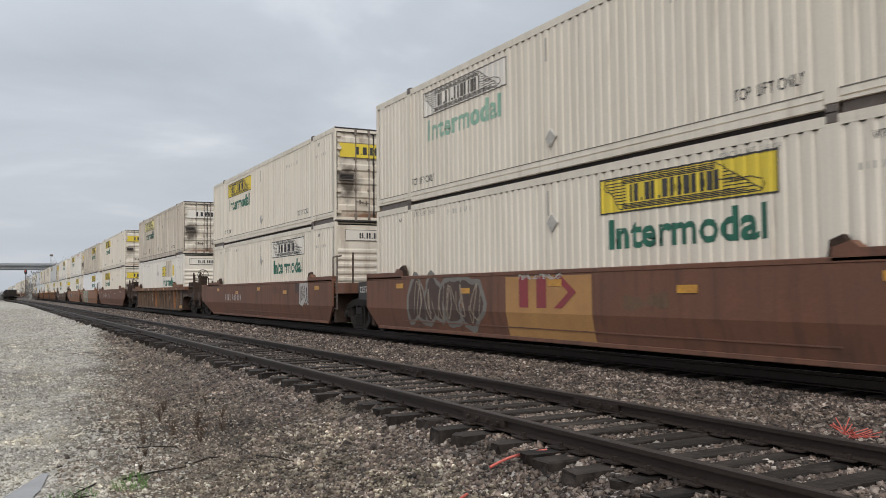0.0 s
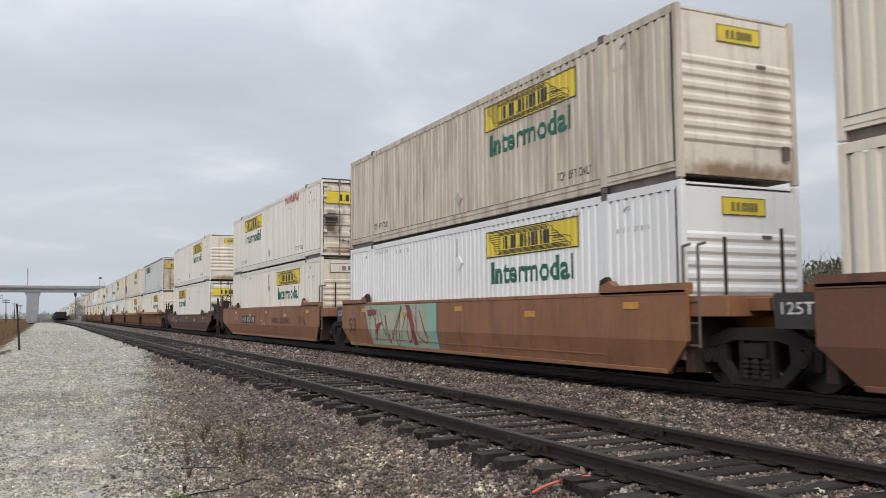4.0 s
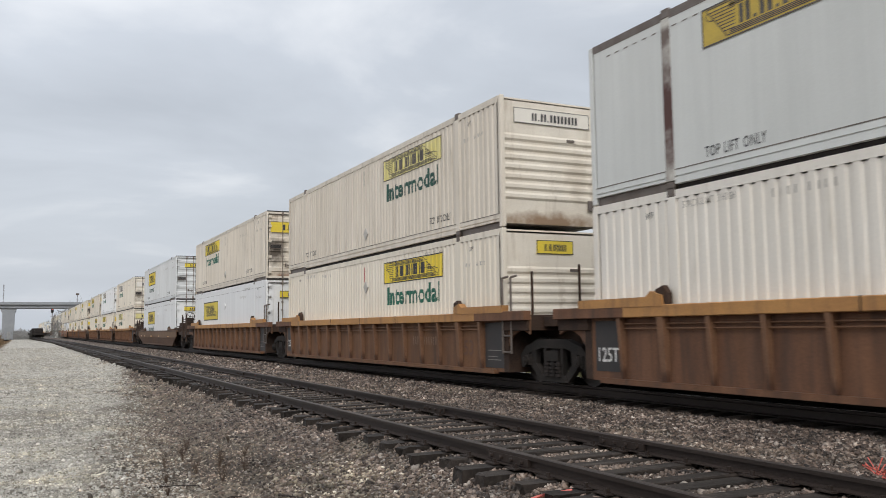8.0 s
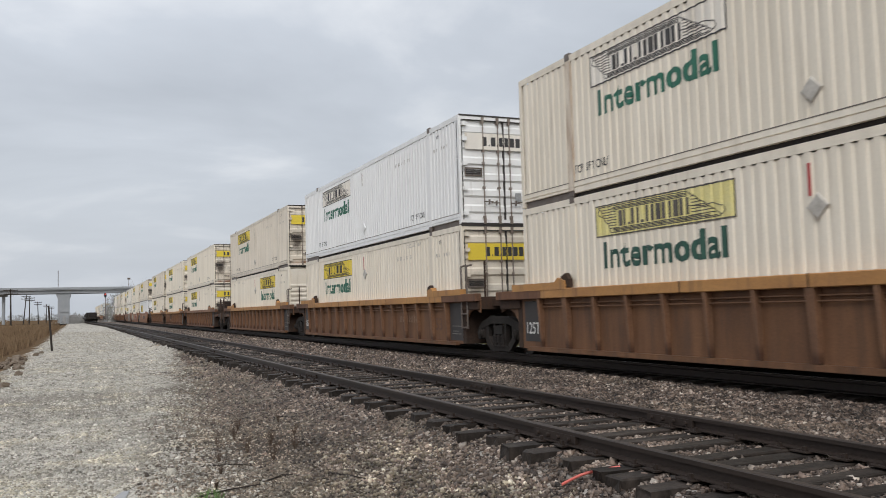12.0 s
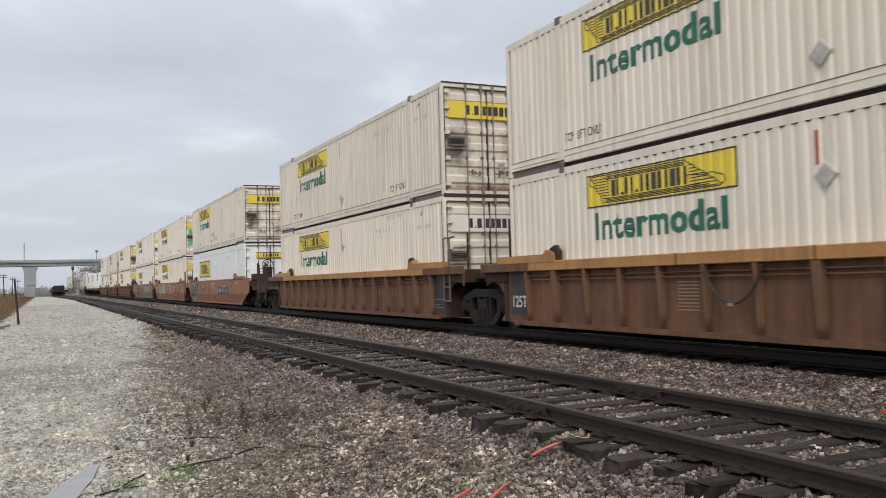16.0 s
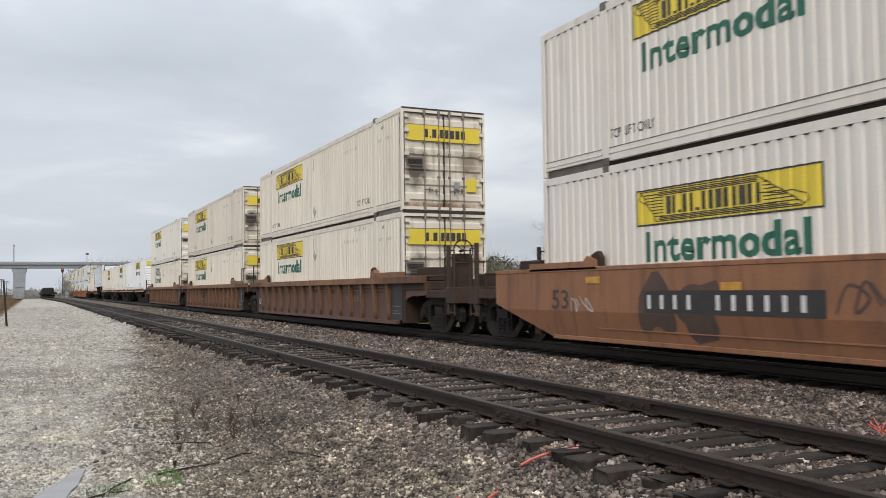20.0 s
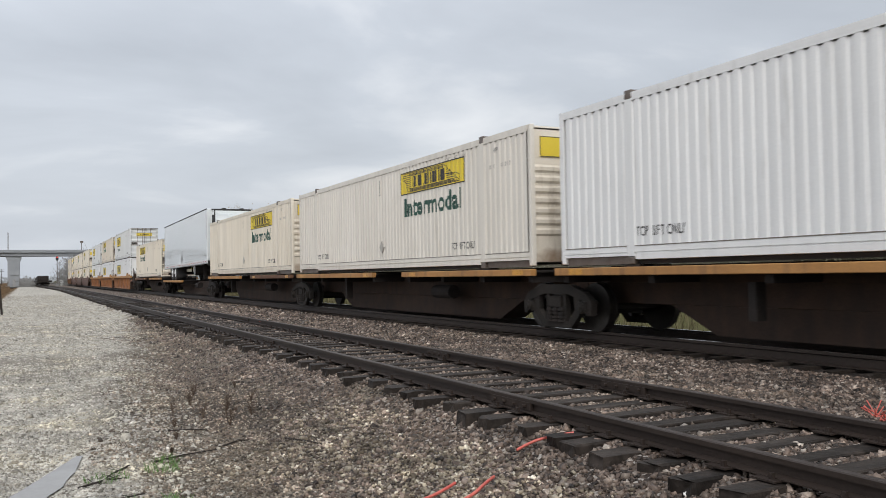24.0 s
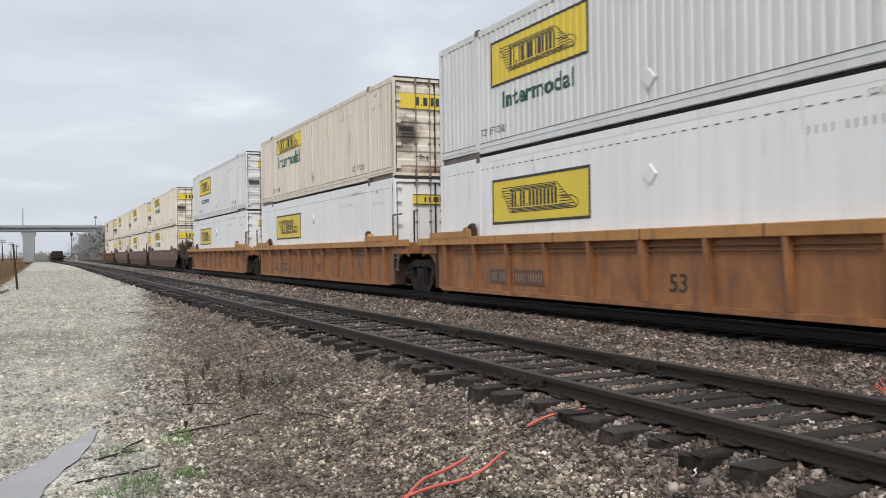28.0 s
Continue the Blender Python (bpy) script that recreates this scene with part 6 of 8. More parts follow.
            def rim(bm):
                tube(bm, (s * 1.22, 0, 0), (s * 1.28, 0, 0), 0.29, 20)
                tube(bm, (s * 1.27, 0, 0), (s * 1.33, 0, 0), 0.11, 12)
                for k in range(10):
                    a = k * math.tau / 10
                    tube(bm, (s * 1.275, 0.17 * math.cos(a), 0.17 * math.sin(a)), (s * 1.30, 0.17 * math.cos(a), 0.17 * math.sin(a)), 0.018, 5)
            piece("rim", ("trim", s), rim, WHITE_TAPE, w, "white rim")

    for s, y in ((-1, 10.75), (1, 10.75), (-1, 13.5), (1, 13.5)):
        piece("mud_flap", "tflap", lambda bm: box(bm, -0.3, 0.3, 0.0, 0.02, 0.2, 0.95), RUBBER, ob, at=Matrix.Translation((s * 0.95, y, 0)))
    return ob


# ---- loose stones ----
def stone_material(name, shades, rough=0.5, dusty=0.7, uneven=1.0):
    m = bpy.data.materials.new(name)
    m.use_nodes = True
    t = m.node_tree
    b = t.nodes["Principled BSDF"]
    geo = t.nodes.new("ShaderNodeNewGeometry")
    ramp = t.nodes.new("ShaderNodeValToRGB")
    ramp.color_ramp.interpolation = "LINEAR"
    e = ramp.color_ramp.elements
    e[0].position, e[0].color = 0.0, (*shades[0], 1)
    e[1].position, e[1].color = 1.0, (*shades[-1], 1)
    for p, c in zip((0.22, 0.40, 0.55, 0.70, 0.84, 0.93), shades[1:-1]):
        q = e.new(p)
        q.color = (*c, 1)
    t.links.new(geo.outputs["Random Per Island"], ramp.inputs[0])
    tc = t.nodes.new("ShaderNodeTexCoord")
    fine = t.nodes.new("ShaderNodeTexNoise")
    fine.inputs["Scale"].default_value, fine.inputs["Detail"].default_value = 70.0, 4.0
    t.links.new(tc.outputs["Object"], fine.inputs["Vector"])
    light = t.nodes.new("ShaderNodeMapRange")
    for i, v in enumerate((0.3, 0.7, 0.8, 1.2)):
        light.inputs[i + 1].default_value = v
    t.links.new(fine.outputs["Fac"], light.inputs[0])
    sc = t.nodes.new("ShaderNodeVectorMath")
    sc.operation = "SCALE"
    t.links.new(ramp.outputs[0], sc.inputs[0])
    clump = t.nodes.new("ShaderNodeTexNoise")
    clump.inputs["Scale"].default_value, clump.inputs["Detail"].default_value = 2.4, 5.0
    clump.inputs["Roughness"].default_value = 0.65
    t.links.new(tc.outputs["Object"], clump.inputs["Vector"])
    swing = t.nodes.new("ShaderNodeMapRange")
    for i, v in enumerate((0.34, 0.66, 1 - 0.48 * uneven, 1 + 0.46 * uneven)):
        swing.inputs[i + 1].default_value = v
    t.links.new(clump.outputs["Fac"], swing.inputs[0])
    grit = t.nodes.new("ShaderNodeTexNoise")
    grit.inputs["Scale"].default_value, grit.inputs["Detail"].default_value = 9.0, 2.0
    t.links.new(tc.outputs["Object"], grit.inputs["Vector"])
    swing2 = t.nodes.new("ShaderNodeMapRange")
    for i, v in enumerate((0.36, 0.64, 1 - 0.38 * uneven, 1 + 0.42 * uneven)):
        swing2.inputs[i + 1].default_value = v
    t.links.new(grit.outputs["Fac"], swing2.inputs[0])
    along = t.nodes.new("ShaderNodeMapping")
    along.inputs["Scale"].default_value = (4.5, 0.55, 1.0)
    t.links.new(tc.outputs["Object"], along.inputs[0])
    drift = t.nodes.new("ShaderNodeTexNoise")
    drift.inputs["Scale"].default_value, drift.inputs["Detail"].default_value = 1.0, 4.0
    t.links.new(along.outputs[0], drift.inputs["Vector"])
    swing3 = t.nodes.new("ShaderNodeMapRange")
    for i, v in enumerate((0.38, 0.62, 1 - 0.26 * uneven, 1 + 0.28 * uneven)):
        swing3.inputs[i + 1].default_value = v
    t.links.new(drift.outputs["Fac"], swing3.inputs[0])
    both = light.outputs[0]
    for source in (swing.outputs[0], swing2.outputs[0], swing3.outputs[0]):
        times = t.nodes.new("ShaderNodeMath")
        times.operation = "MULTIPLY"
        t.links.new(both, times.inputs[0])
        t.links.new(source, times.inputs[1])
        both = times.outputs[0]
    t.links.new(both, sc.inputs["Scale"])
    # dusty, sandy stretches
    dust = t.nodes.new("ShaderNodeTexNoise")
    dust.inputs["Scale"].default_value, dust.inputs["Detail"].default_value = 0.75, 6.0
    t.links.new(tc.outputs["Object"], dust.inputs["Vector"])
    rng = t.nodes.new("ShaderNodeMapRange")
    for i, v in enumerate((0.50, 0.66, 0.0, dusty)):
        rng.inputs[i + 1].default_value = v
    t.links.new(dust.outputs["Fac"], rng.inputs[0])
    pale = t.nodes.new("ShaderNodeVectorMath")
    pale.operation = "MULTIPLY_ADD"
    pale.inputs[1].default_value, pale.inputs[2].default_value = (1.25, 1.2, 1.05), (0.075, 0.066, 0.048)
    t.links.new(sc.outputs[0], pale.inputs[0])
    mix = t.nodes.new("ShaderNodeMix")
    mix.data_type = "RGBA"
    t.links.new(rng.outputs[0], mix.inputs[0])
    t.links.new(sc.outputs[0], mix.inputs[6])
    t.links.new(pale.outputs[0], mix.inputs[7])
    t.links.new(mix.outputs[2], b.inputs["Base Color"])
    b.inputs["Roughness"].default_value, b.inputs["Specular IOR Level"].default_value = rough, 0.3
    return m


def scatter_stones(name, label, places, sizes, mat, seed):
    """Angular stones of uneven shape, all in one mesh."""
    rng = np.random.default_rng(seed)
    n = len(places)
    corners = np.array([(x, y, z) for z in (-1, 1) for y in (-1, 1) for x in (-1, 1)], float) * 0.5
    v = corners[None] * rng.uniform(0.55, 1.15, (n, 1, 3)) + rng.uniform(-0.2, 0.2, (n, 8, 3))
    v *= np.array((1.0, 1.0, 0.72)) * sizes[:, None, None]
    q = rng.normal(size=(n, 4)) * np.array((1.0, 0.35, 0.35, 1.0))
    q /= np.linalg.norm(q, axis=1, keepdims=True)
    w, x, y, z = q.T
    rot = np.stack([np.stack([1 - 2 * (y * y + z * z), 2 * (x * y - w * z), 2 * (x * z + w * y)], -1),
                    np.stack([2 * (x * y + w * z), 1 - 2 * (x * x + z * z), 2 * (y * z - w * x)], -1),
                    np.stack([2 * (x * z - w * y), 2 * (y * z + w * x), 1 - 2 * (x * x + y * y)], -1)], 1)
    v = np.einsum("nij,nkj->nki", rot, v) + places[:, None, :]
    quads = np.array(((0, 2, 3, 1), (4, 5, 7, 6), (0, 1, 5, 4), (1, 3, 7, 5), (3, 2, 6, 7), (2, 0, 4, 6)))
    f = (np.arange(n)[:, None, None] * 8 + quads[None]).reshape(-1, 4)
    me = bpy.data.meshes.new(name)
    me.vertices.add(n * 8)
    me.vertices.foreach_set("co", v.reshape(-1))
    me.loops.add(f.size)
    me.loops.foreach_set("vertex_index", f.reshape(-1).astype(np.int32))
    me.polygons.add(len(f))
    me.polygons.foreach_set("loop_start", np.arange(0, f.size, 4, dtype=np.int32))
    me.polygons.foreach_set("loop_total", np.full(len(f), 4, dtype=np.int32))
    me.update(calc_edges=True)
    me.materials.append(mat)
    return tagged(new(name, me), label, "stones", kind="stuff")


STONE = stone_material("ballast_stone", ((0.028, 0.022, 0.019), (0.058, 0.044, 0.036), (0.098, 0.072, 0.058), (0.142, 0.102, 0.080), (0.175, 0.134, 0.108), (0.21, 0.166, 0.136), (0.265, 0.218, 0.182), (0.38, 0.335, 0.29)), 0.5, 0.2)
PALE_STONE = stone_material("pale_gravel", ((0.15, 0.134, 0.11), (0.27, 0.247, 0.21), (0.35, 0.325, 0.28), (0.40, 0.375, 0.33), (0.44, 0.415, 0.365), (0.48, 0.455, 0.405), (0.52, 0.495, 0.445), (0.57, 0.545, 0.50)), 0.7, uneven=0.6)
TAN_STONE = stone_material("tan_chippings", ((0.055, 0.042, 0.032), (0.105, 0.080, 0.060), (0.155, 0.120, 0.090), (0.205, 0.161, 0.122), (0.265, 0.215, 0.166), (0.33, 0.275, 0.217), (0.40, 0.345, 0.28), (0.50, 0.45, 0.38)), 0.6, 0.25)

SPILT = stone_material("pale_yellow_chips", ((0.09, 0.071, 0.05), (0.16, 0.128, 0.092), (0.21, 0.173, 0.126), (0.26, 0.218, 0.161), (0.30, 0.258, 0.194), (0.35, 0.306, 0.237), (0.42, 0.377, 0.30), (0.52, 0.477, 0.40)), 0.6, 0.2)


def beds():
    """Places and sizes of the stones of both beds, thick close by and thinner far off."""
    rng = np.random.default_rng(11)
    rows = []
    for x0, x1, y0, y1, per in ((0.3, 9.2, -6.0, 2.4, 200), (0.5, 9.2, 2.4, 9.0, 1250), (0.5, 9.2, 9.0, 15.0, 720), (0.9, 9.2, 15.0, 26.0, 300), (1.6, 9.2, 26.0, 45.0, 130), (2.4, 9.2, 45.0, 80.0, 30)):
        n = int((x1 - x0) * (y1 - y0) * per)
        rows.append(np.stack([rng.uniform(x0, x1, n), rng.uniform(y0, y1, n)], 1))
    xy = np.concatenate(rows)
    out = {False: [], True: []}
    ties = np.array(sorted(near_ties))
    k = np.clip(np.searchsorted(ties, xy[:, 1]), 1, len(ties) - 1)
    gap = np.minimum(np.abs(xy[:, 1] - ties[k - 1]), np.abs(xy[:, 1] - ties[k]))
    bare = (gap < 0.115) & (np.abs(xy[:, 0] - SIDING_X) < 1.15) & (rng.random(len(xy)) < 0.92)
    xy = xy[~bare]
    for (x, y), u, v, s in zip(xy.tolist(), rng.random(len(xy)).tolist(), rng.random(len(xy)).tolist(), rng.lognormal(math.log(0.0265), 0.30, len(xy)).tolist()):
        past = x - road_edge(y)
        rough = past + 0.9 * noise.noise((x * 0.7, y * 0.45, 7.0)) + 0.35 * noise.noise((x * 2.5, y * 1.6, 3.0))
        if rough < 0.9 * v * v - 0.1 or (2.4 < y < 12 and x > 2.2 + y * 1.75):
            continue
        # fine tan chips by the road, coarse ballast by the tracks
        tan = rough < (0.85 + 2.3 * u) * (1 - 0.55 * smooth(9, 18, y))
        near_track = smooth(2.2, 4.2, x) * (0.45 if abs(x - SIDING_X) < 0.72 else 1.0)
        if u < 0.2 * near_track and y < 26:
            continue
        s = min(s * (0.62 if tan else 0.80 + 0.40 * near_track) * (1.0 + 1.1 * smooth(11, 42, y)), 0.066 + 0.05 * smooth(11, 42, y))
        rows = out[tan]
        rows.append((x, y, ground_height(x, y) + s * 0.10, s))
    return [np.array(rows) for rows in (out[False], out[True])]


coarse, chips = beds()
scatter_stones("ballast", "loose angular brown and grey ballast stones", coarse[:, :3], coarse[:, 3], STONE, 5)
scatter_stones("tan_gravel", "small tan stone chips beside the road", chips[:, :3], chips[:, 3], TAN_STONE, 7)


def spilt_chips():
    """Heaps of pale chips spilt beside the siding."""
    rng = np.random.default_rng(14)
    out = []
    for cx, cy, sx, sy, n in ((2.75, 4.55, 0.38, 0.55, 1500), (2.95, 6.0, 0.28, 0.4, 700), (2.3, 7.4, 0.4, 0.6, 600), (3.0, 8.6, 0.3, 0.6, 400)):
        for x, y, s in zip(rng.normal(cx, sx, n).tolist(), rng.normal(cy, sy, n).tolist(), rng.lognormal(math.log(0.021), 0.35, n).tolist()):
            if x < 3.55:
                out.append((x, y, ground_height(x, y) + 0.012, min(s, 0.045)))
    return np.array(out)


places = spilt_chips()
scatter_stones("spilt_chips", "pale yellowish stone chips spilt on the ballast", places[:, :3], places[:, 3], SPILT, 9)


def road_chips():
    rng = np.random.default_rng(12)
    out = []
    for x0, x1, y0, y1, per in ((-1.8, 1.4, -6.0, 5.2, 200), (-1.2, 1.8, 5.2, 10.5, 1150), (-1.9, 2.4, 10.5, 18.0, 620), (-2.1, 3.3, 18.0, 34.0, 210), (-2.0, 3.6, 34.0, 60.0, 60), (-2.0, 3.6, 60.0, 100.0, 18)):
        n = int((x1 - x0) * (y1 - y0) * per)
        for x, y, s in zip(rng.uniform(x0, x1, n).tolist(), rng.uniform(y0, y1, n).tolist(), rng.lognormal(math.log(0.0165), 0.40, n).tolist()):
            if x < road_edge(y) + 1.1 * rng.random() and abs(x - (0.06 + 0.33 * (y - 7.2))) > 0.26 - 0.09 * (y - 6.3):
                s = min(s * (1.0 + 0.6 * smooth(12, 45, y) + 0.9 * smooth(45, 90, y)), 0.07)
                out.append((x, y, ground_height(x, y) + s * 0.05, s))
    return np.array(out)


places = road_chips()
scatter_stones("road_gravel", "pale wet gravel chips on the road", places[:, :3], places[:, 3], PALE_STONE, 6)


# ---- puddle, plants and scraps by the road ----
WATER = material("puddle_water", (0.30, 0.29, 0.275), 0.14, second=(0.25, 0.235, 0.22), patch_size=0.4, grain=0.02)
WATER.node_tree.nodes["Principled BSDF"].inputs["IOR"].default_value = 1.33


def pool(name, label, line, z, seed):
    """Still water: a centre line of (x, y, half width)."""
    rnd = random.Random(seed)
    left, right = [], []
    steps = 10
    for (x0, y0, w0), (x1, y1, w1) in zip(line, line[1:]):
        for k in range(steps):
            u = k / steps
            w = (w0 + (w1 - w0) * u) * (1 + 0.16 * noise.noise((y0 + (y1 - y0) * u, seed, w0)) + rnd.uniform(-0.03, 0.03))
            left.append((x0 + (x1 - x0) * u - w, y0 + (y1 - y0) * u, z))
            right.append((x0 + (x1 - x0) * u + w * (1 + 0.3 * noise.noise(((y0 + (y1 - y0) * u) * 2.3, seed + 5, 0))), y0 + (y1 - y0) * u, z))
    bm = bmesh.new()
    a, b = [bm.verts.new(p) for p in left], [bm.verts.new(p) for p in right]
    for i in range(len(a) - 1):
        bm.faces.new((a[i], b[i], b[i + 1], a[i + 1]))
    return tagged(part(name, bm, WATER), label, "water", kind="structure")


pool("puddle", "shallow grey puddle in the gravel road", ((-0.8, 5.0, 0.3), (-0.30, 6.25, 0.23), (-0.09, 6.88, 0.19), (0.085, 7.28, 0.15), (0.25, 7.81, 0.11), (0.45, 8.58, 0.015)), -0.012, 3)
pool("ditch_water", "standing water in the ditch", ((-3.6, 28, 0.3), (-3.9, 36, 0.9), (-4.4, 45, 1.0), (-5.0, 56, 0.3)), -0.42, 4)


def blades(bm, x, y, z, count, spread, tall, wide, rnd, lean=0.4):
    for _ in range(count):
        a, r = rnd.uniform(0, math.tau), spread * math.sqrt(rnd.random())
        px, py = x + r * math.cos(a), y + r * math.sin(a)
        h = tall * rnd.uniform(0.5, 1.15)
        d, q = rnd.uniform(0, math.tau), rnd.uniform(0, math.tau)
        dx, dy = math.cos(d) * lean * h, math.sin(d) * lean * h
        wx, wy = math.cos(q) * wide, math.sin(q) * wide
        v = [bm.verts.new(p) for p in ((px - wx, py - wy, z), (px + wx, py + wy, z), (px + dx * 0.4 + wx * 0.6, py + dy * 0.4 + wy * 0.6, z + h * 0.65),
                                       (px + dx * 0.4 - wx * 0.6, py + dy * 0.4 - wy * 0.6, z + h * 0.65), (px + dx, py + dy, z + h))]
        bm.faces.new((v[0], v[1], v[2], v[3]))
        bm.faces.new((v[3], v[2], v[4]))


rnd = random.Random(21)
for x, y, n, r, mat, words in ((1.02, 7.57, 110, 0.17, LEAF, "small tuft of fresh green grass in gravel"), (1.10, 7.88, 50, 0.12, LEAF, "small tuft of fresh green grass in gravel"),
                               (0.57, 7.35, 70, 0.17, LEAF, "sparse green grass tuft by the puddle"), (0.95, 6.39, 70, 0.14, LEAF, "small tuft of fresh green grass in gravel"),
                               (0.62, 6.33, 60, 0.14, LEAF, "sparse green grass tuft in gravel"), (0.52, 6.05, 110, 0.22, LEAF, "low green grass tuft in gravel")):
    bm = bmesh.new()
    blades(bm, 0, 0, 0, n, r, 0.075, 0.0035, rnd, 0.7)
    tagged(part("grass_tuft", bm, mat), words, "grass", "grass tufts by the road").location = (x, y, ground_height(x, y))


def dead_weed(x, y, tall, seed):
    rnd = random.Random(seed)
    bm = bmesh.new()
    for k in range(rnd.randint(9, 14)):
        a = rnd.uniform(0, math.tau)
        d = Vector((math.cos(a) * rnd.uniform(0.1, 0.5), math.sin(a) * rnd.uniform(0.1, 0.5), 1)).normalized()
        top = d * tall * rnd.uniform(0.5, 1.0)
        stick(bm, (0, 0, -0.01), top, 0.0026, 3, 0.0012)
        for j in range(8):
            s = top * rnd.uniform(0.25, 0.95)
            e = s + Vector((rnd.uniform(-1, 1), rnd.uniform(-1, 1), rnd.uniform(0.1, 1))) * tall * 0.22
            stick(bm, s, e, 0.0014, 3, 0.0007)
    tagged(part("dead_weed", bm, WEED), "dry dark dead weed with thin stalks", "weed", "dead weeds by the road").location = (x, y, ground_height(x, y))


for k, (x, y, h) in enumerate(((2.02, 9.55, 0.42), (1.85, 10.2, 0.34), (2.2, 10.6, 0.36), (1.6, 10.8, 0.28), (2.35, 9.9, 0.3), (1.9, 11.4, 0.33), (2.6, 11.0, 0.25), (1.45, 9.7, 0.2),
                               (2.1, 12.3, 0.3), (2.7, 12.4, 0.25), (1.2, 8.2, 0.13), (1.35, 8.9, 0.16))):
    dead_weed(x, y, h * 0.72, 40 + k)


def twig(points, seed):
    rnd = random.Random(seed)
    bm = bmesh.new()
    pts = [Vector((x, y, ground_height(x, y) + 0.014)) for x, y in points]
    for i, (a, b) in enumerate(zip(pts, pts[1:])):
        tube(bm, a, b, 0.009 - 0.002 * i, 5, 0.007 - 0.002 * i)
        c = a.lerp(b, 0.6)
        tube(bm, c, c + Vector((rnd.uniform(-0.12, 0.12), rnd.uniform(-0.12, 0.12), 0.03)), 0.004, 4, 0.002)
    tagged(part("twig", bm, POLE_WOOD), "thin dark fallen twig on gravel", "twig", "fallen twigs")


for k, pts in enumerate((((1.0, 7.85), (1.3, 8.1), (1.62, 8.25)), ((0.35, 7.15), (0.55, 7.3), (0.72, 7.28)), ((0.78, 7.75), (0.62, 7.5), (0.5, 7.2)), ((1.2, 9.3), (1.5, 9.5), (1.75, 9.42)),
                         ((1.62, 8.3), (1.9, 8.6), (2.0, 8.55)), ((2.3, 8.3), (2.45, 8.0), (2.5, 7.7)), ((0.2, 6.5), (0.5, 6.55), (0.8, 6.7)))):
    twig(pts, 70 + k)


def cable(points, r, label):
    pts = [Vector(p) for p in points]
    cu = bpy.data.curves.new("cable", "CURVE")
    cu.dimensions, cu.bevel_depth, cu.bevel_resolution, cu.use_fill_caps = "3D", r, 2, True
    sp = cu.splines.new("NURBS")
    sp.points.add(len(pts) - 1)
    for q, p in zip(sp.points, pts):
        q.co = (*p, 1)
    sp.use_endpoint_u, sp.order_u, sp.resolution_u = True, 3, 6
    ob = new("cable", cu)
    me = bpy.data.meshes.new_from_object(ob.evaluated_get(bpy.context.evaluated_depsgraph_get()))
    bpy.data.objects.remove(ob)
    me.materials.append(RED_CABLE)
    tagged(new("cable", me), label, "cable", "red cables by the track")


def on_ground(k, *pts):
    return [(x * k, y * k, ground_height(x * k, y * k) + h) for x, y, h in pts]


cable(on_ground(0.952, (2.16, 5.22, 0.02), (2.36, 5.46, 0.05), (2.55, 5.62, 0.04), (2.72, 5.66, 0.05), (2.90, 5.76, 0.06)), 0.012, "stiff red cable lying on ballast")
cable(on_ground(0.952, (2.18, 5.28, 0.03), (2.42, 5.34, 0.05), (2.66, 5.36, 0.04), (2.86, 5.38, 0.07), (3.04, 5.52, 0.09), (3.18, 5.66, 0.06)), 0.012, "stiff red cable lying on ballast")
cable([(3.47, 5.80, 0.20), (3.60, 5.80, 0.25), (3.74, 5.74, 0.29), (3.92, 5.66, 0.315)], 0.012, "red cable end beside the ties")
for k, (x, y) in enumerate(((7.13, 5.34), (7.04, 5.20), (5.75, 22.7))):
    bm = bmesh.new()
    r2 = random.Random(k)
    for _ in range(9):
        tube(bm, (r2.uniform(-0.05, 0.05), r2.uniform(-0.05, 0.05), 0), (r2.uniform(-0.2, 0.2), r2.uniform(-0.2, 0.2), r2.uniform(0.02, 0.14)), 0.006, 4)
    tagged(part("frayed_cord", bm, RED_CABLE), "frayed red cord scrap on ballast", "scrap", "red scraps").location = (x, y, ground_height(x, y) + 0.02)


def boulder(name, label, x, y, size, mat, seed, flat=0.7, group=""):
    rnd = random.Random(seed)
    bm = bmesh.new()
    bmesh.ops.create_icosphere(bm, subdivisions=3, radius=1.0)
    for v in bm.verts:
        k = 1 + 0.28 * noise.cell(v.co * 2.6 + Vector((seed, 3, 0))) + 0.5 * noise.noise(v.co * 1.5 + Vector((seed, 0, 0))) + 0.3 * noise.noise(v.co * 3.7 + Vector((0, seed, 0)))
        v.co = Vector((v.co.x, v.co.y * 0.8, v.co.z * flat)) * size * k
    tagged(part(name, bm, mat), label, "stone", group).location = (x, y, ground_height(x, y) + size * flat * 0.45)


CHALK = material("white_stone", (0.72, 0.71, 0.68), 0.7, second=(0.6, 0.58, 0.54), patch_size=0.05)
DIRTY_ROCK = material("brown_rock", (0.13, 0.092, 0.062), 0.9, second=(0.24, 0.20, 0.16), patch_size=0.25, grain=0.2, bump=0.03, bump_size=5)
boulder("white_stone", "bright white stone among brown ballast", 3.68, 4.08, 0.034, CHALK, 2)
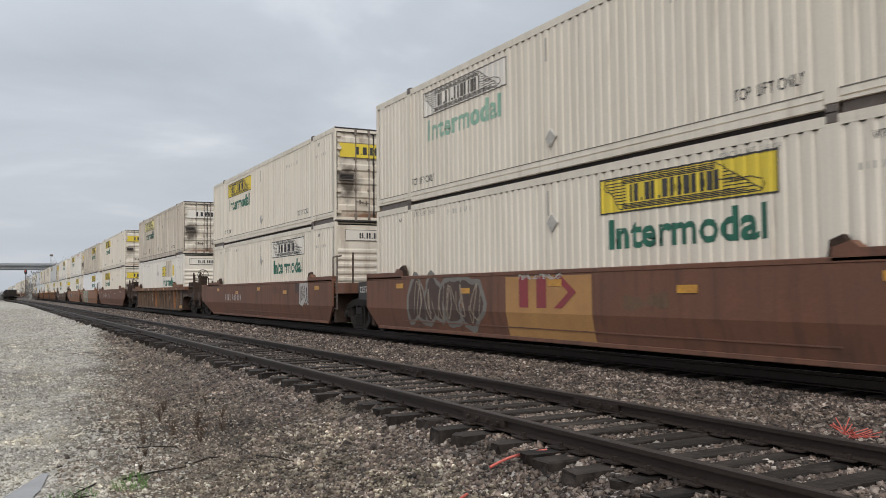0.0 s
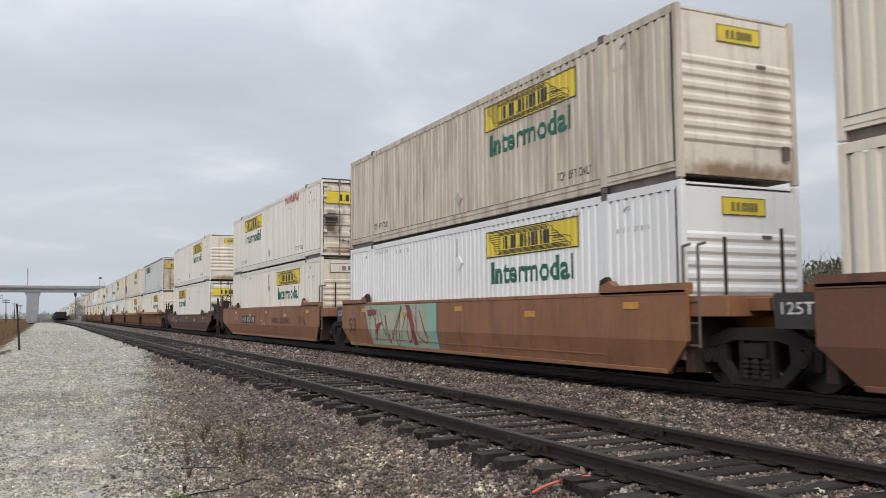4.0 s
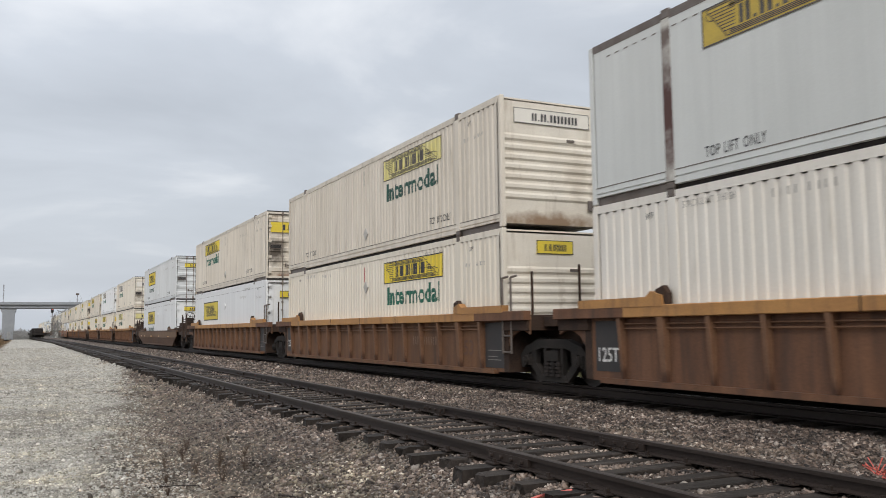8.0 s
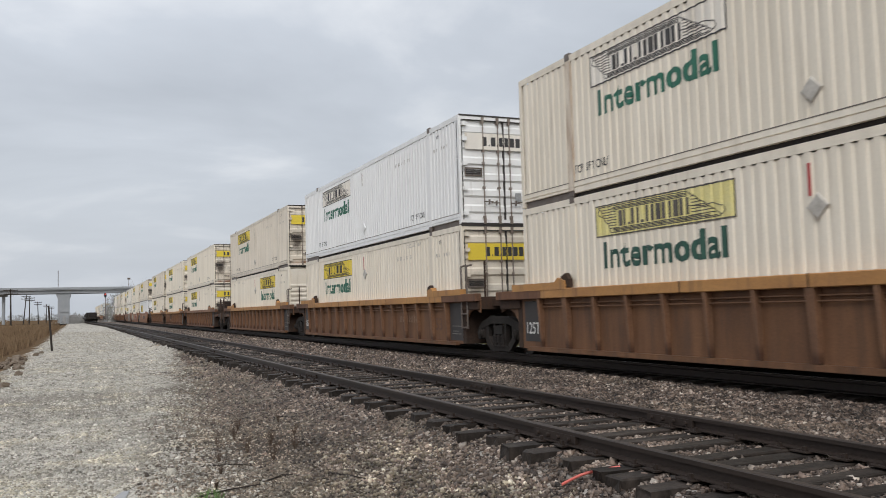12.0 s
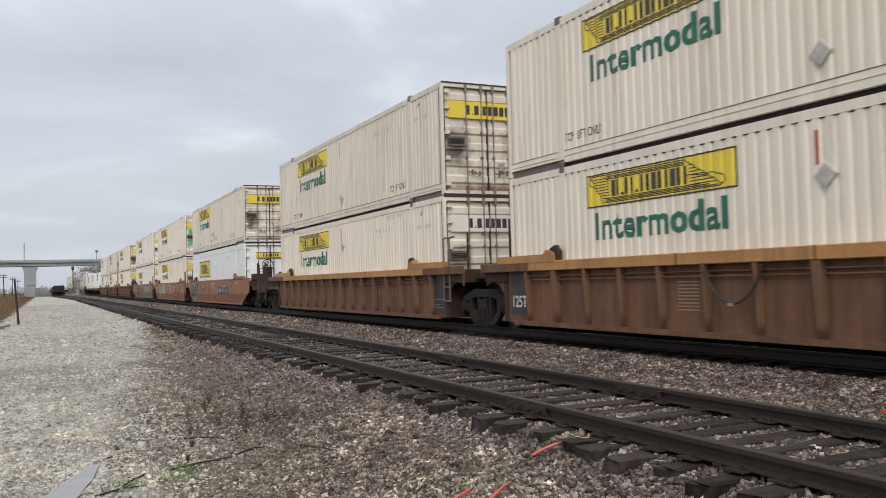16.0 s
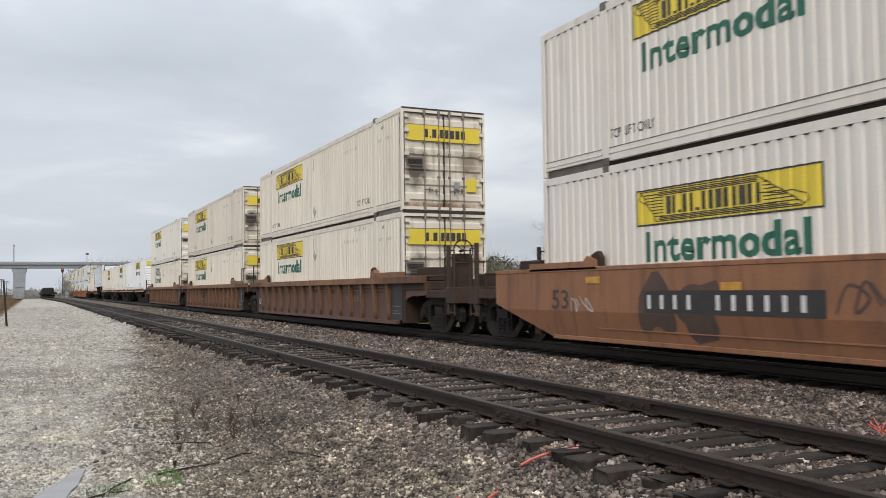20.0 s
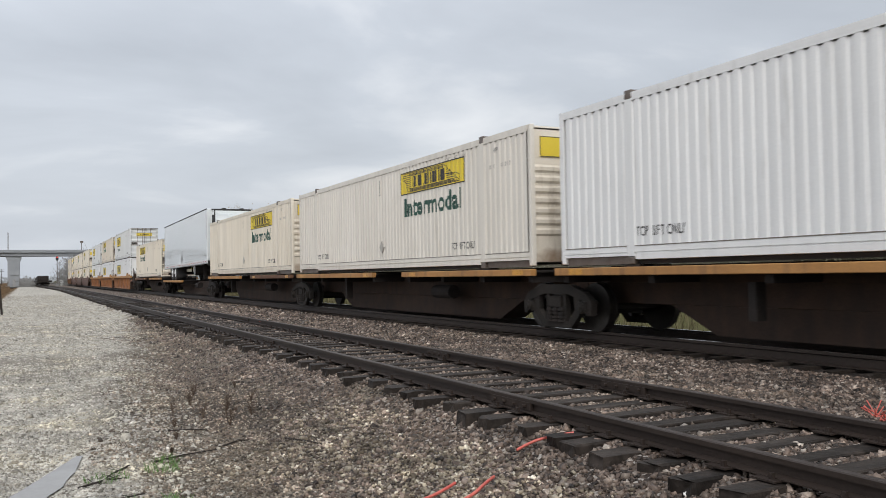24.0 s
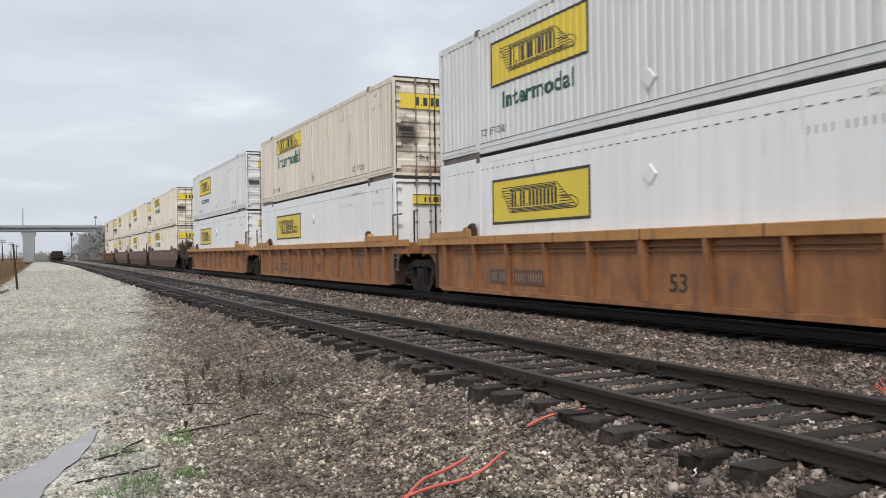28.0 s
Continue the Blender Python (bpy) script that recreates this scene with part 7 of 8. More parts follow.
for k, (x, y, s) in enumerate(((-2.15, 36.2, 0.30), (-2.6, 36.6, 0.24), (-1.9, 36.4, 0.18), (-2.35, 35.4, 0.2), (-2.9, 35.8, 0.16), (-2.0, 35.0, 0.13), (-1.75, 33.0, 0.12), (-1.6, 40.5, 0.12), (-1.5, 27.0, 0.1),
                               (-1.7, 30.2, 0.14), (-2.1, 31.5, 0.11), (-1.45, 43.0, 0.1), (-1.9, 24.5, 0.12), (-1.55, 22.6, 0.1))):
    boulder("rubble", "rough brown lump of rubble at the road's edge", x, y, s, DIRTY_ROCK, 11 + k, 0.75, "rubble by the ditch")

# dry grass beyond the ditch
rnd = random.Random(31)
bm = bmesh.new()
for _ in range(4200):
    y = 22 + 170 * rnd.random() ** 1.5
    x = -(4.4 - 1.3 * smooth(42, 62, y)) - (3 + y * 0.10) * rnd.random() ** 1.3
    blades(bm, x, y, ground_height(x, y) - 0.02, 6, 0.3, 0.5 + 0.45 * rnd.random(), 0.010 + 0.00022 * y, rnd, 0.2)
tagged(part("dry_grass", bm, DRY), "tall tan dead grass beyond the ditch", "grass", kind="stuff")


SCRUB = material("brown_green_scrub", (0.10, 0.10, 0.045), 0.9, second=(0.17, 0.13, 0.07), patch_size=1.5, grain=0.25)
bm = bmesh.new()
for _ in range(2600):
    x, y = 13.6 + 22 * rnd.random() ** 1.6, rnd.uniform(-6, 120)
    blades(bm, x, y, ground_height(x, y) - 0.02, 6, 0.35, 0.35 + 0.5 * rnd.random(), 0.014 + 0.0002 * y, rnd, 0.35)
tagged(part("scrub", bm, SCRUB), "low brown-green weeds beyond the main track", "weeds", kind="stuff")


# ---- poles, signal, bridge ----
def crossarm_pole(x, y, tall, arms, lean=0.0, seed=0, wide=2.4, wood=POLE_WOOD):
    ob = thing("utility_pole", "dark wooden pole with crossarms and insulators", "utility pole", (x, y, ground_height(x, y) - 0.05), "poles beside the railway")
    top = (lean * tall, 0, tall)
    bm = bmesh.new()
    tube(bm, (0, 0, 0), top, 0.17, 10, 0.11)
    part("pole", bm, wood, ob)
    for k, d in enumerate(arms):
        bm = bmesh.new()
        c = Vector((lean * (tall - d), -0.14, tall - d))
        v = box(bm, -wide / 2, wide / 2, -0.06, 0.06, -0.07, 0.07)
        for q in v:
            q.co += c
        arm = part("crossarm", bm, wood, ob, "wooden crossarm")
        for s in (-0.95, -0.62, -0.28, 0.28, 0.62, 0.95):
            piece("insulator", "insulator", lambda bm: (tube(bm, (0, 0, 0.06), (0, 0, 0.2), 0.045, 8, 0.03), tube(bm, (0, 0, 0.2), (0, 0, 0.24), 0.03, 8)), ROD, arm,
                  "small insulator", at=Matrix.Translation(c + Vector((s * wide / 2, 0, 0))))
        bm = bmesh.new()
        for s in (-1, 1):
            tube(bm, c + Vector((s * wide * 0.3, 0.1, -0.05)), c + Vector((0, 0.1, -0.62)), 0.02, 5)
        part("brace", bm, ROD, ob, "steel arm brace")
    return ob


for k, (x, y, h, ln) in enumerate(((-11.6, 128, 7.9, 0.01), (-11.5, 182, 7.7, -0.01), (-11.4, 248, 7.6, 0.02), (-11.8, 318, 7.6, -0.03), (-11.6, 392, 7.7, 0.02), (-11.4, 470, 7.7, 0.0))):
    crossarm_pole(x, y, h, (0.35, 1.05) if k != 2 else (0.35, 0.95), ln)
crossarm_pole(-13.5, 262, 8.4, (0.4, 1.1), 0.09)
crossarm_pole(45.5, 52.4, 13.9, (0.45, 2.15), -0.045, wide=2.7)
crossarm_pole(70.0, 98.6, 14.0, (0.45, 2.0), 0.01, wide=2.7)

bm = bmesh.new()
tube(bm, (0, 0, -0.1), (-0.17, 0, 2.2), 0.052, 8, 0.042)
post = tagged(part("leaning_post", bm, POLE_WOOD), "short leaning dark wooden post at the road's edge", "post")
post.location = (-1.07, 45.3, ground_height(-1.07, 45.3))


def signal_mast(x, y):
    ob = thing("railway_signal", "tall railway signal mast showing a red light", "signal", (x, y, ground_height(x, y)))
    bm = bmesh.new()
    tube(bm, (0, 0, 0.5), (0, 0, 7.0), 0.09, 10)
    part("mast", bm, ROD, ob, "steel mast")
    bm = bmesh.new()
    box(bm, -0.45, 0.45, -0.45, 0.45, 0, 0.5)
    part("base", bm, CONCRETE, ob, "concrete base")
    bm = bmesh.new()
    outline = [(0.38 * math.cos(a), 0.62 * math.sin(a) + 7.25) for a in [k * math.tau / 20 for k in range(20)]]
    sheet(bm, outline, -0.03, 0.03)
    for v in bm.verts:
        v.co = (v.co.y, v.co.x - 0.12, v.co.z)
    head = part("signal_head", bm, RUBBER, ob, "black oval backing plate")
    for k, dz in enumerate((0.3, -0.05, -0.38)):
        bm = bmesh.new()
        tube(bm, (0, -0.36, 7.25 + dz), (0, -0.14, 7.25 + dz), 0.15, 12)
        part("visor", bm, RUBBER, head, "black visor")
        bm = bmesh.new()
        tube(bm, (0, -0.40, 7.25 + dz), (0, -0.365, 7.25 + dz), 0.1, 14)
        part("lens", bm, SIGNAL_RED if k == 0 else RUBBER, head, "lit red lens" if k == 0 else "dark lens")
    bm = bmesh.new()
    for dx in (0.18, 0.55):
        tube(bm, (dx, 0.05, 0.4), (dx, 0.05, 6.6), 0.03, 5)
    for k in range(18):
        tube(bm, (0.18, 0.05, 0.7 + k * 0.32), (0.55, 0.05, 0.7 + k * 0.32), 0.02, 4)
    part("ladder", bm, ROD, ob, "steel ladder")
    bm = bmesh.new()
    box(bm, -0.6, 0.7, 0.1, 0.9, 5.7, 5.76)
    part("platform", bm, ROD, ob, "small platform")
    bm = bmesh.new()
    box(bm, 0.8, 1.6, -0.4, 0.4, 0, 1.5)
    part("relay_box", bm, PAINT["grey"], ob, "grey relay box")


signal_mast(7.25, 250)


def road_bridge(y):
    ob = thing("road_bridge", "long grey concrete road bridge over the tracks", "bridge", (0, y, 0))
    for k in range(9):
        x0 = -178 + k * 30.0

        def span(bm):
            box(bm, 0.0, 30.0, -5.5, 5.5, 10.35, 10.65)
            for yy in (-4.6, -1.5, 1.5, 4.6):
                box(bm, 0.0, 30.0, yy - 0.35, yy + 0.35, 9.35, 10.36)
        s = piece("span", "span", span, CONCRETE, ob, "concrete girder span", at=Matrix.Translation((x0, 0, 0)))
        for yy in (-5.4, 5.4):
            piece("parapet", "parapet", lambda bm: (box(bm, 0.0, 30.0, -0.12, 0.12, 10.65, 11.25), box(bm, 0.0, 30.0, -0.2, 0.2, 10.62, 10.72)), CONCRETE, s, "concrete parapet", at=Matrix.Translation((0, yy, 0)))
    for x in (-63.75, 18.0, 42.0):
        pier(ob, x)
    pier(ob, -3.75)
    for x in (-25.5, -23.2, -20.9, -35.5, -33.2, -30.9, -45.5, -43.2, -40.9):
        bm = bmesh.new()
        tube(bm, (x, -2.0, 0), (x, -2.0, 8.8), 0.5, 14)
        part("column", bm, CONCRETE, ob, "round concrete column")
    for x in (-23.2, -33.2, -43.2):
        bm = bmesh.new()
        box(bm, x - 3.2, x + 3.2, -3.0, 2.0, 8.7, 9.36)
        part("pier_cap", bm, CONCRETE, ob, "concrete cap beam", )
    bm = bmesh.new()
    tube(bm, (15.7, -5.0, 11.2), (15.7, -5.0, 13.6), 0.1, 8, 0.07)
    lamp = part("lamp_post", bm, ROD, ob, "steel lamp post")
    bm = bmesh.new()
    box(bm, 15.3, 16.2, -5.2, -4.8, 13.5, 14.1)
    part("lamp_head", bm, ROD, lamp, "flood light")


def pier(ob, x):
    bm = bmesh.new()
    v = [(x - 1.7, 0), (x + 1.7, 0), (x + 1.7, 7.7), (x + 2.15, 8.7), (x + 2.15, 9.36), (x - 2.15, 9.36), (x - 2.15, 8.7), (x - 1.7, 7.7)]
    a, b = [bm.verts.new((px, -4.6, pz)) for px, pz in v], [bm.verts.new((px, 4.6, pz)) for px, pz in v]
    bm.faces.new(a)
    bm.faces.new(b[::-1])
    for i in range(len(v)):
        bm.faces.new((a[i], b[i], b[(i + 1) % len(v)], a[(i + 1) % len(v)]))
    finish(bm, 0.06)
    part("pier", bm, CONCRETE, ob, "hammerhead concrete pier")


road_bridge(300)

bm = bmesh.new()
for a in range(3):
    c = Vector((0.35 * math.cos(a * 2.094), 0.35 * math.sin(a * 2.094), 0))
    stick(bm, c, c + Vector((0, 0, 38)), 0.09, 5)
for k in range(38):
    for a in range(3):
        p = [Vector((0.35 * math.cos(q * 2.094), 0.35 * math.sin(q * 2.094), 0)) for q in (a, a + 1)]
        stick(bm, p[0] + Vector((0, 0, k)), p[1] + Vector((0, 0, k + 1)), 0.05, 3)
tagged(part("radio_mast", bm, ROD), "thin far lattice radio mast", "mast").location = (-12.9, 715, 0)


def flat_car(x, y, turn, seed):
    ob = thing("flat_car", "dark parked flat car with low load on the siding", "rail car", group="parked flat cars")
    ob.matrix_world = pose(x, y, SIDING_TOP, 0, 0, turn)
    bm = bmesh.new()
    box(bm, -1.45, 1.45, 0, 17.0, 0.72, 1.15)
    sheet(bm, [(2.6, 0.72), (14.4, 0.72), (13.2, 0.42), (3.8, 0.42)], -0.5, 0.5)
    part("deck", bm, DARK, ob, "dark flat deck")
    rnd = random.Random(seed)
    for k in range(4):
        bm = bmesh.new()
        y0 = 0.4 + k * 4.1
        box(bm, -1.2 + rnd.random() * 0.5, 1.2 - rnd.random() * 0.5, y0, y0 + 3.2, 1.15, 1.5 + rnd.random() * 0.75)
        finish(bm, 0.08)
        part("crate", bm, GRIME, ob, "dark equipment box on the deck")
    for y0 in (2.4, 14.6):
        base = piece("bogie", "fbogie", lambda bm: box(bm, -1.1, 1.1, -1.1, 1.1, 0.3, 0.62), GRIME, ob, "steel bogie", at=Matrix.Translation((0, y0, 0)))
        for yy in (-0.85, 0.85):
            for s in (-1, 1):
                piece("wheel", ("fwheel", s), lambda bm: tube(bm, (s * 0.69, 0, 0), (s * 0.82, 0, 0), 0.42, 18), WHEEL, base, "steel wheel", at=Matrix.Translation((0, yy, 0.42)))
    piece("coupler", "fcoupler", lambda bm: box(bm, -0.12, 0.12, -0.7, 0.0, 0.72, 0.95), GRIME, ob)


for k in range(4):
    y = 205 + k * 18.2
    flat_car(SIDING_X + bend(y) - 0.05, y, 0.85 if y < 235 else 0.0, 5 + k)


def signal_hut(x, y):
    ob = thing("equipment_hut", "small pale equipment hut beside the track", "hut", (x, y, ground_height(x, y)))
    bm = bmesh.new()
    box(bm, -1.0, 1.0, -1.3, 1.3, 0.3, 3.3)
    part("wall", bm, CONCRETE, ob, "pale metal wall")
    bm = bmesh.new()
    v = [(-1.15, 3.3), (1.15, 3.3), (0.0, 3.75)]
    a, b = [bm.verts.new((px, -1.45, pz)) for px, pz in v], [bm.verts.new((px, 1.45, pz)) for px, pz in v]
    bm.faces.new(a)
    bm.faces.new(b[::-1])
    for i in range(3):
        bm.faces.new((a[i], b[i], b[(i + 1) % 3], a[(i + 1) % 3]))
    finish(bm)
    part("roof", bm, CONCRETE, ob, "low pitched roof")
    bm = bmesh.new()
    box(bm, -0.4, 0.4, -1.33, -1.3, 0.35, 2.3)
    part("door", bm, ALU, ob, "metal door")
    bm = bmesh.new()
    box(bm, -1.2, 1.2, -1.5, 1.5, 0.0, 0.3)
    part("base", bm, GRIME, ob, "dark base")


signal_hut(-2.85, 240)


# ---- trees and brush ----
def grow(wood, twigs, start, way, length, radius, depth, rnd, spread, fine=3):
    steps = 3 if depth > 1 else 2
    p, d = Vector(start), Vector(way).normalized()
    for k in range(steps):
        e = p + d * (length / steps)
        r1 = radius * (1 - 0.45 * (k + 1) / steps)
        stick(wood if depth > 2 else twigs, p, e, radius * (1 - 0.45 * k / steps), 6 if depth > 3 else 3, r1)
        if depth > 0 and (k > 0 or depth < 4):
            for _ in range(2 if depth > 1 else fine):
                side = Vector((rnd.uniform(-1, 1), rnd.uniform(-1, 1), rnd.uniform(-0.25, 0.5)))
                side = (side - d * side.dot(d)).normalized()
                grow(wood, twigs, e, d * (1.0 - spread) + side * spread + Vector((0, 0, 0.12)), length * rnd.uniform(0.45, 0.68), r1 * 0.62, depth - 1, rnd, spread, fine)
        d = (d + Vector((rnd.uniform(-1, 1), rnd.uniform(-1, 1), rnd.uniform(-0.2, 0.5))) * 0.14).normalized()
        p = e


def bare_tree(x, y, tall, seed, label, buds=False, spread=0.55):
    rnd = random.Random(seed)
    ob = thing("tree", label, "tree", (x, y, ground_height(x, y) - 0.1), "bare trees")
    wood, twigs = bmesh.new(), bmesh.new()
    grow(wood, twigs, (0, 0, 0), (rnd.uniform(-0.06, 0.06), 0, 1), tall * 0.60, tall * 0.017, 5 if tall > 11 else 4, rnd, spread)
    top = max(v.co.z for v in twigs.verts)
    ends = [v.co.copy() for v in twigs.verts]
    for b in (wood, twigs):
        for v in b.verts:
            v.co *= tall / top
    part("trunk", wood, BARK, ob)
    part("crown", twigs, BARK, ob, "bare twigs")
    if buds:
        bm = bmesh.new()
        for p in rnd.sample(ends, min(900, len(ends))):
            q = p * (tall / top) + Vector((rnd.uniform(-1, 1), rnd.uniform(-1, 1), rnd.uniform(-1, 1))) * 0.25
            s = rnd.uniform(0.05, 0.13)
            v = [bm.verts.new(q + Vector(o) * s) for o in ((1, 0, 0), (-0.5, 0.8, 0.2), (-0.5, -0.8, 0.2), (0, 0, 1.2))]
            for f in ((0, 1, 3), (1, 2, 3), (2, 0, 3)):
                bm.faces.new([v[i] for i in f])
        part("buds", bm, BLOSSOM, ob, "pale opening buds")


bare_tree(46.6, 58.4, 13.2, 3, "slender upright tree with pale spring buds", True, spread=0.30)
for az, d, h, seed, buds in ((27.0, 118, 9.5, 8, False), (33.6, 105, 12.0, 9, False), (13.9, 110, 11.8, 10, True), (15.1, 112, 11.9, 11, True), (41.5, 96, 8.5, 12, False), (46.0, 110, 9.0, 13, False), (22.0, 130, 9.0, 15, True)):
    a = radians(az)
    bare_tree(d * math.sin(a), d * math.cos(a), h, seed, "slender tree with pale spring buds" if buds else "slender bare grey tree", buds)


def thicket(name, label, places, tall, mat, seed, twigs=90, wide=0.012, tuft=0.014):
    """Bare brush: thin upright stems and twigs, with shrubs at the foot."""
    rng = np.random.default_rng(seed)
    tris = []
    for x, y, k in places:
        z, h, n = ground_height(x, y), tall * k, twigs
        foot = np.stack([x + rng.normal(0, 1.3, n), y + rng.normal(0, 1.3, n), z + h * rng.random(n) ** 1.5 * 0.68], 1)
        ln = h * rng.uniform(0.10, 0.32, n)
        tip = foot + np.stack([rng.normal(0, 0.4, n) * ln, rng.normal(0, 0.4, n) * ln, ln], 1)
        a = rng.uniform(0, math.tau, n)
        w = np.stack([np.cos(a), np.sin(a), np.zeros(n)], 1) * (wide * rng.uniform(0.6, 2.6, n))[:, None]
        tris.append(np.stack([foot - w, foot + w, tip], 1))
        n = twigs * 4
        c = np.stack([x + rng.normal(0, 1.6, n), y + rng.normal(0, 1.2, n), z + h * 0.7 * rng.random(n) ** 1.3], 1)
        tris.append(c[:, None, :] + rng.uniform(-1, 1, (n, 3, 3)) * (h * tuft * rng.uniform(0.5, 1.4, n))[:, None, None])
    v = np.concatenate(tris).reshape(-1, 3)
    me = bpy.data.meshes.new(name)
    me.from_pydata(v.tolist(), [], np.arange(len(v)).reshape(-1, 3).tolist())
    me.materials.append(mat)
    tagged(new(name, me), label, "brush", kind="stuff")


# distance haze is put into the pale greys of these two materials
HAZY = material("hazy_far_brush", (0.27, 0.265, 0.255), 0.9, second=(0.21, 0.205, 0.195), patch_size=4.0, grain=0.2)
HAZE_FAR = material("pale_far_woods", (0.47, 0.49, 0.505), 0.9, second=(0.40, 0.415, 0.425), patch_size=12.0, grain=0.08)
rnd = random.Random(17)
line = []
for _ in range(560):
    a, d = radians(rnd.uniform(14, 66)), rnd.uniform(120, 160)
    line.append((d * math.sin(a), d * math.cos(a), rnd.uniform(0.55, 1.1) * (0.8 + 0.35 * math.sin(a * 23) * math.sin(a * 9)) * (1 + 0.25 * smooth(0.5, 0.8, a))))
thicket("brush", "dense bare grey-green brush along the field", line, 8.6, BRUSH, 18, 110, 0.012, 0.034)
line = []
for _ in range(300):
    x = rnd.uniform(9.5, 40)
    line.append((x, rnd.uniform(225, 285), rnd.uniform(0.6, 1.05) * smooth(6, 15, x) + 0.12))
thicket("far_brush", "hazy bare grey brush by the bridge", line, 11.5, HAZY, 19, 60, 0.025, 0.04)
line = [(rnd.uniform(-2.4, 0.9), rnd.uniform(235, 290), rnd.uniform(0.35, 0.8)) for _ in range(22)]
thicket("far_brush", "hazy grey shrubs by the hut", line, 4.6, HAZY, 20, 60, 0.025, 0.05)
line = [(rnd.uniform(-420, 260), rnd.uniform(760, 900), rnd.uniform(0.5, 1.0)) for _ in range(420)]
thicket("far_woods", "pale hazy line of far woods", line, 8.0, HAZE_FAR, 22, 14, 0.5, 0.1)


# ---- the train ----
V0, ACCEL, JERK = 19.86, 0.0447, 0.0007


def run(t):
    """How far the train has rolled after t seconds."""
    return V0 * t + ACCEL * t * t / 2 + JERK * t ** 3 / 6


ROLLING = []


def roll(ob):
    ROLLING.append(ob)
    return ob


# near end at the start, side (p plate, r ribbed), paint, ends (c coupled, a joined), upper and lower container
UNITS = [
    (-14.55, "p", "brown", "ca", ("cream", "dy"), ("cream", "dy")),
    (4.86, "p", "brown", "aa", ("cream", "dwtf"), ("cream", "fy")),
    (24.22, "p", "brown", "ac", ("cream", "dyt"), ("cream", "fw")),
    (47.65, "r", "olive", "cc", ("stained", "dotv"), ("pale", "fpv")),
    (71.20, "p", "brown", "ca", ("cream", "dy"), ("cream", "dy")),
    (90.30, "p", "tan", "aa", ("stained", "fy"), ("white", "fy")),
    (109.77, "p", "tan", "ac", ("pale", "dyt"), ("pale", "fyv")),
    (133.18, "l", "low", "cc", ("pale", "fy"), ("pale", "dy")),
    (156.50, "r", "dark", "ca", ("grey", "dqsr"), ("pale", "fy")),
    (175.85, "r", "tan", "aa", ("beige", "fov"), ("cream", "fy")),
    (195.35, "r", "tan", "ac", ("beige", "dyt"), ("white", "dn")),
    (218.74, "l", "low", "cc", ("chalk", "dm"), ("white", "dm")),
    (242.08, "r", "dark", "ca", ("cream", "dwk"), ("cream", "do")),
    (261.52, "r", "tan", "aa", ("white", "dwv"), ("cream", "dy")),
    (281.02, "r", "tan", "ac", ("beige", "dyt"), ("cream", "fy")),
    (304.30, "r", "dark", "ca", ("cream", "dyt"), ("cream", "dy")),
    (323.65, "r", "tan", "aa", ("cream", "dy"), ("cream", "dy")),
    (343.12, "r", "tan", "ac", ("beige", "dyt"), ("cream", "dyv")),
    (366.45, "p", "tan", "ca", ("beige", "dyt"), ("white", "dn")),
    (385.77, "p", "tan", "aa", ("cream", "dy"), ("cream", "dy")),
    (405.12, "p", "tan", "ac", ("pale", "dy"), ("pale", "dyb")),
    (428.41, "r", "dark", "ca", ("cream", "dyt"), ("cream", "dyt")),
    (447.91, "r", "tan", "aa", ("beige", "dyt"), ("cream", "dy")),
    (467.20, "r", "tan", "ac", ("pale", "dy"), ("cream", "dw")),
    (579.35, "r", "ochre", "ca", ("chalk", "dm"), ("white", "dn")),
    (598.60, "r", "ochre", "aa", ("beige", "dyt"), ("white", "dn")),
    (617.90, "r", "ochre", "ac", ("chalk", "dm"), ("white", "dn")),
    (642.00, "p", "dark", "ca", ("cream", "dy"), ("cream", "dyt")),
    (661.50, "p", "dark", "aa", ("cream", "dy"), ("cream", "dy")),
    (681.00, "p", "dark", "ac", ("cream", "dy"), ("beige", "dy")),
    (704.40, "r", "tan", "cc", ("beige", "dy"), ("cream", "dy")),
]
CAR_PAINT = {"brown": (BROWN, "rust-brown"), "dark": (RED_BROWN, "dark red-brown"), "tan": (TAN, "weathered tan-brown"), "olive": (OLIVE_BROWN, "sooty olive-brown"), "ochre": (OCHRE_BODY, "faded ochre-brown"), "low": (DULL_BROWN, "dirty dull-brown")}
LOWER_Z, UPPER_Z, DECK_Z, FLAT_Z = 0.82, 3.724, 1.45, 1.715
WELLS = []
for y, kind, color, ends, upper, lower in UNITS:
    paint, words = CAR_PAINT[color]
    at = (TRACK_X, y, 0)
    if kind in "pl":
        car = smooth_well(paint, words, ends[0], ends[1], at, 1.92 if kind == "p" else 1.63, not 218 < y < 219)
    else:
        body = {"dark": RED_BROWN if y > 400 else RIB_BROWN, "tan": RIB_BROWN, "ochre": OCHRE_BODY, "olive": OLIVE_BROWN}[color]
        if 240 < y < 285 or 170 < y < 215:      # two three-unit cars are less sooty than the rest
            body = SUN_TAN
        car = ribbed_well(body, words, OCHRE if color == "ochre" or body is SUN_TAN or 320 < y < 350 or 150 < y < 160 else OLIVE_SILL if color == "olive" else SILL_TAN, ends[0], ends[1], at, -0.22 if 340 < y < 350 else 0.0)
    WELLS.append(roll(car))
    roll(container(lower, "lower", (TRACK_X, y, LOWER_Z)))
    roll(container(upper, "upper", (TRACK_X, y, UPPER_Z)))
SPINES = ((488.40, "ca", ("white", "fy")), (505.60, "aa", ("pale", "fy")), (522.80, "aa", ("cream", "fy")), (540.20, "aa", None), (558.10, "ac", ("cream", "dyt")))
